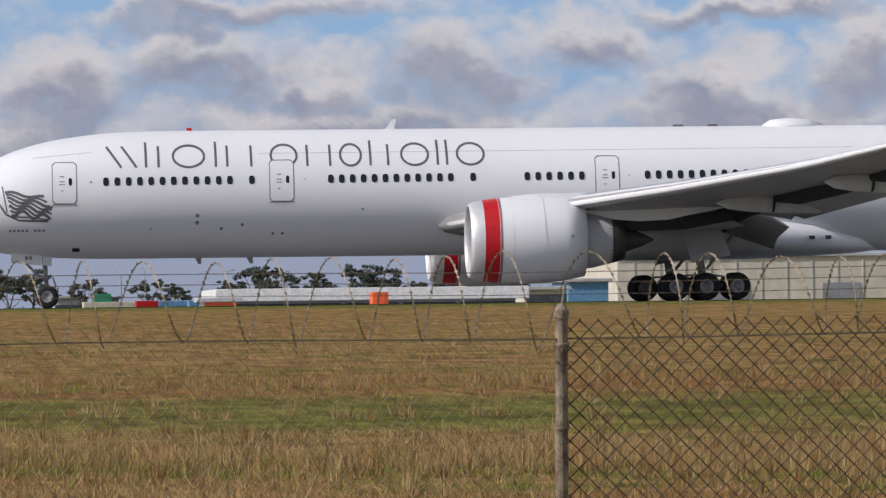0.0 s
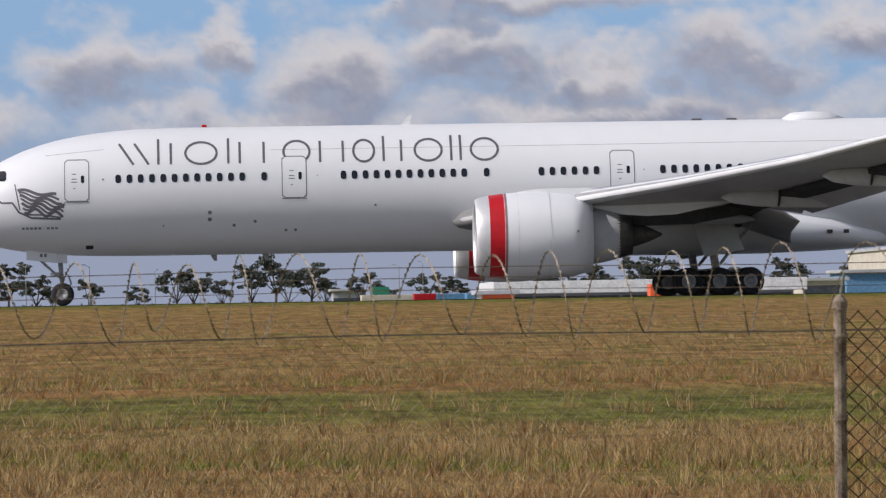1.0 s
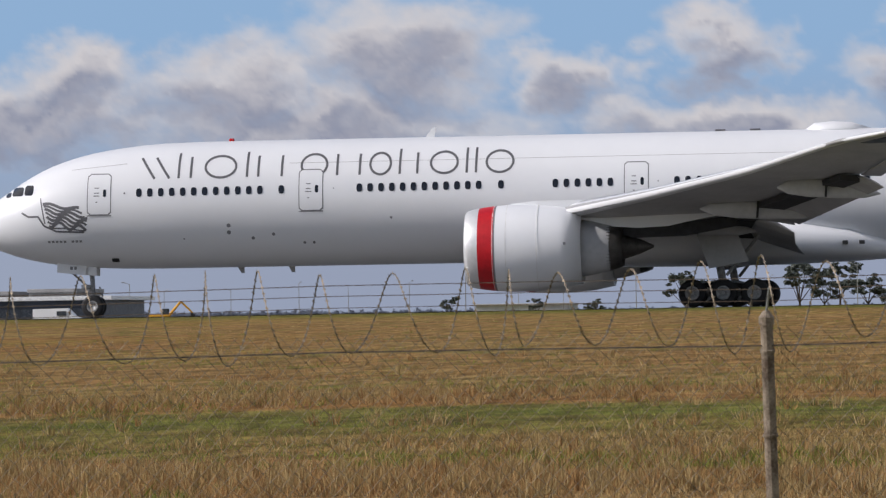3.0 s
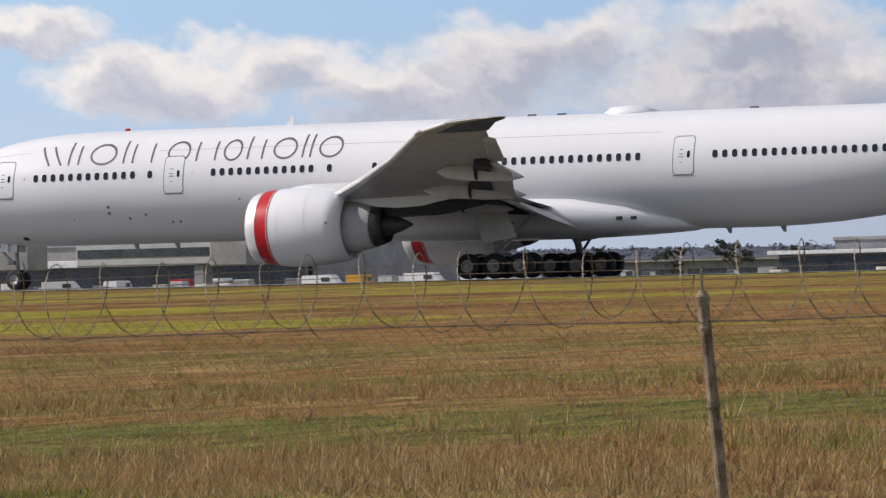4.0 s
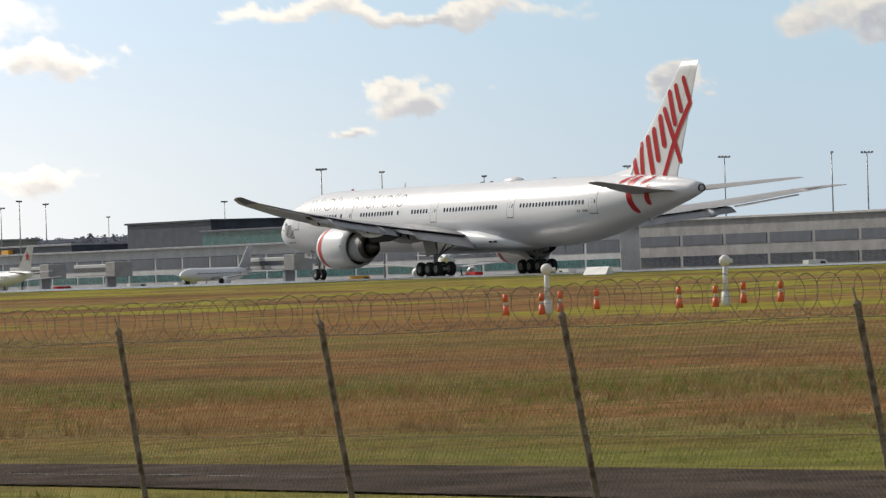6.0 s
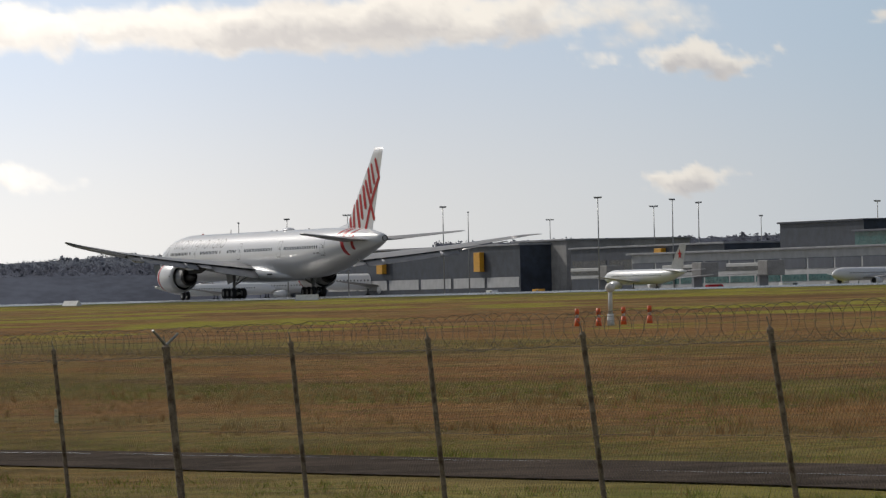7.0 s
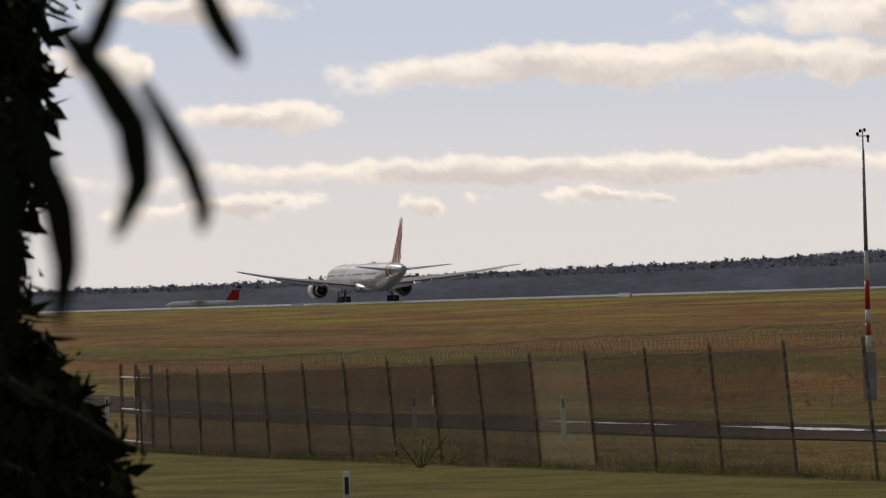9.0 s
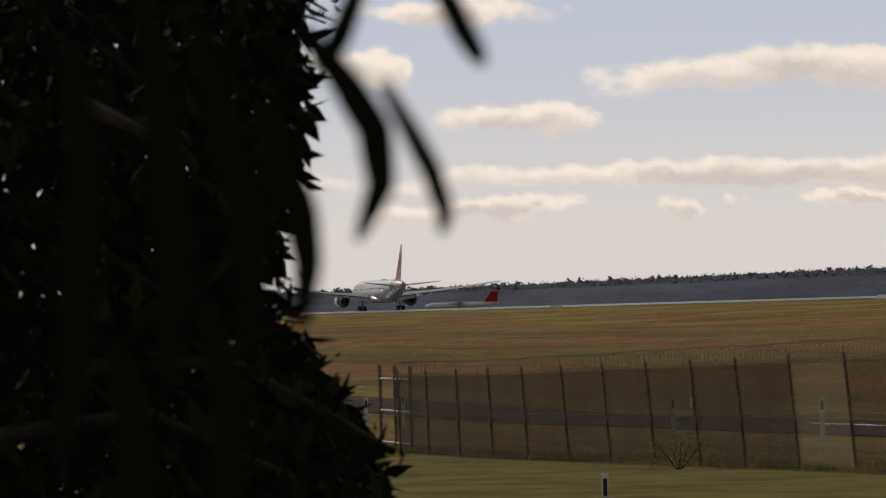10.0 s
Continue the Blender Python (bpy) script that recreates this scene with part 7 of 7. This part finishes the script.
def make_excavator():
    y = 900
    x = across(9.3, y)
    ob = thing("excavator", "yellow tracked excavator working beyond the runway", "excavator", x, y, gz(x, y), 10)
    bm = bmesh.new()
    box(bm, -1.9, 1.6, -1.2, 1.2, 1.0, 2.2, 0.12)
    part("body", bm, "yellow", ob)
    bm = bmesh.new()
    box(bm, 0.4, 1.6, -1.15, -0.1, 2.1, 3.2, 0.1)
    part("cab", bm, "window", ob)
    for s in (-1, 1):
        bm = bmesh.new()
        box(bm, -1.9, 1.9, s * 1.0 - 0.3, s * 1.0 + 0.3, 0.0, 0.85, 0.25)
        part("track", bm, "rubber", ob)
    bm = bmesh.new()
    tube(bm, (1.4, 0.3, 1.8), (3.6, 0.3, 4.4), 0.25, 0.2, 8)
    tube(bm, (3.6, 0.3, 4.4), (5.6, 0.3, 2.4), 0.2, 0.15, 8)
    part("boom", bm, "yellow", ob)
    bm = bmesh.new()
    loft(bm, [[(5.3, yy, 2.5), (6.1, yy, 2.2), (5.9, yy, 1.4), (5.2, yy, 1.6)] for yy in (-0.2, 0.8)])
    part("bucket", bm, "dark", ob)


make_excavator()


# ---------------------------------------------------------------- trees and hills
def make_gum(seed, h):
    """A gum tree: tapered trunk, forked limbs and an open crown of leaf clumps."""
    rng = np.random.RandomState(seed)
    ob = thing("gum_tree", "tall gum tree with an open clumped crown", "tree", 0, 0, 0, group="gum trees beyond the runway")
    bm = bmesh.new()
    fork = h * rng.uniform(0.3, 0.42)
    tube(bm, (0, 0, -0.5), (0.2, 0, fork), h * 0.022, h * 0.015, 8)
    tips = []
    for i in range(7):
        a = 2 * math.pi * i / 7 + rng.uniform(-0.4, 0.4)
        r = h * rng.uniform(0.12, 0.34)
        tip = Vector((r * math.cos(a), r * math.sin(a), h * rng.uniform(0.55, 0.95)))
        tube(bm, (0.2, 0, fork * rng.uniform(0.75, 1.0)), tip, h * 0.011, h * 0.003, 6)
        tips.append(tip)
    part("trunk", bm, "bark", ob)
    bm = bmesh.new()
    for tip in tips:
        for c in range(5):
            cen = tip + Vector(rng.normal(0, h * 0.06, 3)) * (1 if c else 0)
            rad = h * rng.uniform(0.05, 0.10)
            for k in range(60):
                d = Vector(rng.normal(0, 1, 3)).normalized()
                p = cen + Vector((d.x, d.y, d.z * 0.62)) * rad * rng.uniform(0.4, 1.05)
                s = rng.uniform(0.16, 0.42) * h * 0.09
                u = Vector(rng.normal(0, 1, 3)).normalized()
                w = u.cross(Vector(rng.normal(0, 1, 3))).normalized()
                v = [bm.verts.new(q) for q in (p - u * s, p + w * s * 0.6, p + u * s, p - w * s * 0.6)]
                bm.faces.new(v)
    part("crown", bm, "gum", ob)
    return ob


gums = [make_gum(40 + i, 11.0) for i in range(5)]
rng = np.random.RandomState(77)
plan = [(y + rng.uniform(-0.06, 0.06), s) for y, s in ((3.6, 0.9), (3.35, 0.6), (2.75, 0.7), (2.45, 1.05), (2.2, 0.75), (1.95, 1.0), (1.7, 0.95), (1.5, 0.6), (1.15, 0.7), (0.6, 0.6), (0.2, 0.9), (-0.02, 0.95), (-0.35, 0.7), (-0.62, 0.9), (-0.85, 1.15), (-1.0, 0.8),
        (-1.28, 1.0), (-1.42, 0.75), (-1.75, 0.7), (-2.05, 0.6), (-2.5, 0.8), (-2.75, 0.7), (-3.1, 0.6), (-3.35, 0.75), (-3.6, 1.0), (-3.9, 0.95), (-4.1, 0.7), (-4.35, 0.85), (-4.75, 0.9), (-5.0, 1.05), (-5.4, 0.7), (-5.75, 0.8), (-6.2, 0.7), (-6.45, 0.9), (-6.9, 0.8), (-7.2, 0.9), (4.6, 0.5), (5.3, 0.45), (6.2, 0.5),
        (44.9, 0.8), (45.2, 0.9), (45.5, 0.8), (45.75, 0.95), (46.0, 0.8), (48.4, 0.7), (48.9, 0.75), (49.4, 0.8), (49.9, 0.7), (20.2, 0.7), (20.9, 0.8), (21.5, 0.7), (22.3, 0.8))]
for i, (yaw, s) in enumerate(plan):
    x, y = polar(yaw, rng.uniform(900, 1060))
    m = pose(x, y, FAR_Z - 0.3, 0, 0, rng.uniform(0, 360))
    if i < 5:
        gums[i].matrix_world = m
        t = gums[i]
    else:
        t = copy_thing(gums[i % 5], m)
    t.scale = (s * 1.0, s * 1.0, s * 0.84)


def make_woods(name, label, yaw0, yaw1, dist, els, mat, hazy):
    """Far wooded rising ground: a ridge with thousands of leaf clumps on its back."""
    rng = np.random.RandomState(int(yaw0 * 7 + dist))
    yaws = np.linspace(yaw0, yaw1, 160)
    top = np.interp(yaws, np.linspace(yaw0, yaw1, len(els)), els)
    verts, faces = [], []
    for a, e in zip(yaws, top):
        x, y = polar(a, dist)
        x2, y2 = polar(a, dist * 1.12)
        h = 1.12 * dist * math.tan(radians(max(0.02, e - 0.05)))
        verts += [(x, y, FAR_Z - 6), (x * 1.03, y * 1.03, FAR_Z + h * 0.7), (x2, y2, FAR_Z + h)]
    for i in range(len(yaws) - 1):
        k = 3 * i
        faces += [(k, k + 3, k + 4, k + 1), (k + 1, k + 4, k + 5, k + 2)]
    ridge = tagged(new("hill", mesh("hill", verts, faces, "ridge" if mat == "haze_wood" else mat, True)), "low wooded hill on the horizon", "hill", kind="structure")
    n = int(3600 * (yaw1 - yaw0) / 10)
    cv, cf = [], []
    for k in range(n):
        a = rng.uniform(yaw0, yaw1)
        e = float(np.interp(a, yaws, top))
        u = rng.uniform(0.25, 1.0)
        dd = dist * (1.0 + 0.12 * u)
        h = 1.12 * dist * math.tan(radians(max(0.02, e - 0.05))) * (0.7 + 0.3 * (u - 0.25) / 0.75)
        x, y = polar(a, dd)
        s = rng.uniform(0.35, 0.9) * dist * 0.00042
        big = rng.uniform() < 0.07
        s *= 1.35 if big else 1.0
        c = Vector((x, y, FAR_Z + h + s * (0.9 if big else 0.0)))
        for q in range(14 if big else 8):
            p = c + Vector(rng.normal(0, s * (0.55 if big else 0.8), 3))
            d = Vector(rng.normal(0, 1, 3)).normalized() * s * 0.75
            w = d.cross(Vector(rng.normal(0, 1, 3))).normalized() * s * 0.6
            i = len(cv)
            cv += [p - d, p + w, p + d, p - w]
            cf.append((i, i + 1, i + 2, i + 3))
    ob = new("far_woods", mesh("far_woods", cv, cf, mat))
    tagged(ob, label, "woods", kind="stuff")


# distance haze is mixed into these base colours as blue-grey
M["haze_wood"] = blade_material("woodland tinted with haze", (0.14, 0.15, 0.19), (0.165, 0.175, 0.215), (0.19, 0.20, 0.235), 1.5)
M["ridge"] = material("hillside tinted with haze", (0.125, 0.137, 0.172), 0.95, vary=0.15, scale=0.02, spec=0.02)
M["haze_hill"] = blade_material("hills tinted with haze", (0.17, 0.19, 0.235), (0.19, 0.21, 0.255), (0.21, 0.23, 0.275), 2.0)
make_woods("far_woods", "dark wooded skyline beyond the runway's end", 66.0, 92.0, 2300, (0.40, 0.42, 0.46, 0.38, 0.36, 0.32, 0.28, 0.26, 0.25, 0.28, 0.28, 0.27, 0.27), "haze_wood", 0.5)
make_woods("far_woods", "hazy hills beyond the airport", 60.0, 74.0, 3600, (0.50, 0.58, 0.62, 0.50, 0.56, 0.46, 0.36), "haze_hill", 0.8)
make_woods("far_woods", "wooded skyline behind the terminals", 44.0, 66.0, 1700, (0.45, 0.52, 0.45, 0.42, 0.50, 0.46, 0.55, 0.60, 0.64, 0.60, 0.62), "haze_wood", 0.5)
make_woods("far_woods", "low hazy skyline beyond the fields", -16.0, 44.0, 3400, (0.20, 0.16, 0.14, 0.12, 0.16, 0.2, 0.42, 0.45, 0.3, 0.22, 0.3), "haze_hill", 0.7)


# ---------------------------------------------------------------- clouds low over the horizon
def lattice(seed):
    return np.random.RandomState(seed).rand(256, 256)


def value_noise(grid, x, y):
    xi, yi = np.floor(x).astype(int), np.floor(y).astype(int)
    fx, fy = x - xi, y - yi
    fx, fy = fx * fx * fx * (fx * (fx * 6 - 15) + 10), fy * fy * fy * (fy * (fy * 6 - 15) + 10)
    a, b = grid[yi % 256, xi % 256], grid[yi % 256, (xi + 1) % 256]
    c, d = grid[(yi + 1) % 256, xi % 256], grid[(yi + 1) % 256, (xi + 1) % 256]
    return (a * (1 - fx) + b * fx) * (1 - fy) + (c * (1 - fx) + d * fx) * fy


def fractal(seed, x, y, octaves=5, gain=0.55):
    total, amp, norm = 0.0, 1.0, 0.0
    for o in range(octaves):
        total = total + amp * value_noise(lattice(seed + o), x * 2 ** o, y * 2 ** o)
        norm += amp
        amp *= gain
    return total / norm


def step(a, b, v):
    t = np.clip((v - a) / (b - a), 0, 1)
    return t * t * (3 - 2 * t)


def blend(f, a, b):
    return a * (1 - f[..., None]) + b * f[..., None]


def make_cloud_backdrop():
    """A far band of sky with cumulus: billows, bright above and grey below."""
    left, up = np.meshgrid(np.arange(-14.0, 93.0, 0.034), np.arange(-0.8, 4.6, 0.034))
    wx = fractal(100, left * 1.1, up * 1.7, 6, 0.6) - 0.5
    wy = fractal(120, left * 1.1 + 40, up * 1.7 + 9, 6, 0.6) - 0.5
    sun = step(54.0, 70.0, left)
    px, py = left + wx * (1.5 + 0.8 * sun), up + wy * (0.95 - 0.55 * sun)
    near, under = np.full(left.shape, 9.0), np.full(left.shape, 9.0)
    for a, e, w, h in BANK + FAIR + BARS:
        qx, qy = (px - a) / w, (py - e) / h
        r2 = qx * qx + qy * qy
        near, under = np.minimum(near, r2), np.minimum(under, r2 + 1.1 * qy)
    fine = fractal(140, left * 4.0, up * 6.0, 4, 0.6) - 0.5
    soft = 0.55 * (1 - step(14.0, 34.0, left))
    mask = step(1.25 + soft, 0.45 - soft, near + 0.7 * fine)
    grain = fractal(160, px * 2.2, py * 3.4, 5, 0.6)
    shade = np.clip(step(0.8, -0.45, under) * 0.95 + (grain - 0.47) * (1.0 - 0.35 * (1 - step(4.0, 20.0, left))), 0, 1)
    c = lambda *v: np.array(v)
    cool = blend(shade, c(0.62, 0.60, 0.59), c(0.28, 0.30, 0.37))
    mid = blend(shade, c(0.84, 0.82, 0.78), c(0.50, 0.53, 0.60))
    warm = blend(shade, c(1.36, 1.28, 1.17), c(0.92, 0.87, 0.84))
    cloud = blend(sun, blend(step(10.0, 34.0, left), cool, mid), warm)
    low = blend(sun, blend(step(6.0, 40.0, left), c(0.30, 0.345, 0.44), c(0.56, 0.68, 0.80)), c(1.01, 1.0, 0.99))
    high = blend(sun, blend(step(8.0, 46.0, left), c(0.27, 0.43, 0.62), c(0.50, 0.68, 0.84)), c(0.76, 0.87, 1.04))
    air = blend(step(0.6, 3.2, up), low, high)
    col = blend(mask, air, cloud) * (1 + 0.20 * sun + 0.28 * step(66.0, 72.0, left))[..., None]
    # the band thins into the sky above it
    dist = 4700.0
    az, el = np.radians(left), np.radians(up)
    verts = np.stack([-np.sin(az) * dist, np.cos(az) * dist, EYE + np.tan(el) * dist], -1)
    rows, cols = left.shape
    idx = np.arange(rows * cols).reshape(rows, cols)
    quads = np.stack([idx[:-1, :-1], idx[:-1, 1:], idx[1:, 1:], idx[1:, :-1]], -1).reshape(-1, 4)
    me = bpy.data.meshes.new("sky_backdrop")
    me.vertices.add(rows * cols)
    me.vertices.foreach_set("co", verts.reshape(-1))
    me.loops.add(quads.size)
    me.loops.foreach_set("vertex_index", quads.reshape(-1).astype(np.int32))
    me.polygons.add(len(quads))
    me.polygons.foreach_set("loop_start", np.arange(0, quads.size, 4, dtype=np.int32))
    me.update(calc_edges=True)
    attr = me.color_attributes.new("cloud", "FLOAT_COLOR", "POINT")
    attr.data.foreach_set("color", np.concatenate([col, np.ones((rows, cols, 1))], -1).reshape(-1))
    m = bpy.data.materials.new("cloudy sky")
    m.use_nodes = True
    k = Nodes(m.node_tree)
    out, em, at = k.t.nodes.new("ShaderNodeOutputMaterial"), k.t.nodes.new("ShaderNodeEmission"), k.t.nodes.new("ShaderNodeAttribute")
    at.attribute_name = "cloud"
    k.link(at.outputs["Color"], em.inputs["Color"])
    k.link(em.outputs[0], out.inputs[0])
    me.materials.append(m)
    tagged(new("backdrop", me), "broken white and grey cumulus over pale blue sky", "sky", kind="structure")


make_cloud_backdrop()


motions()
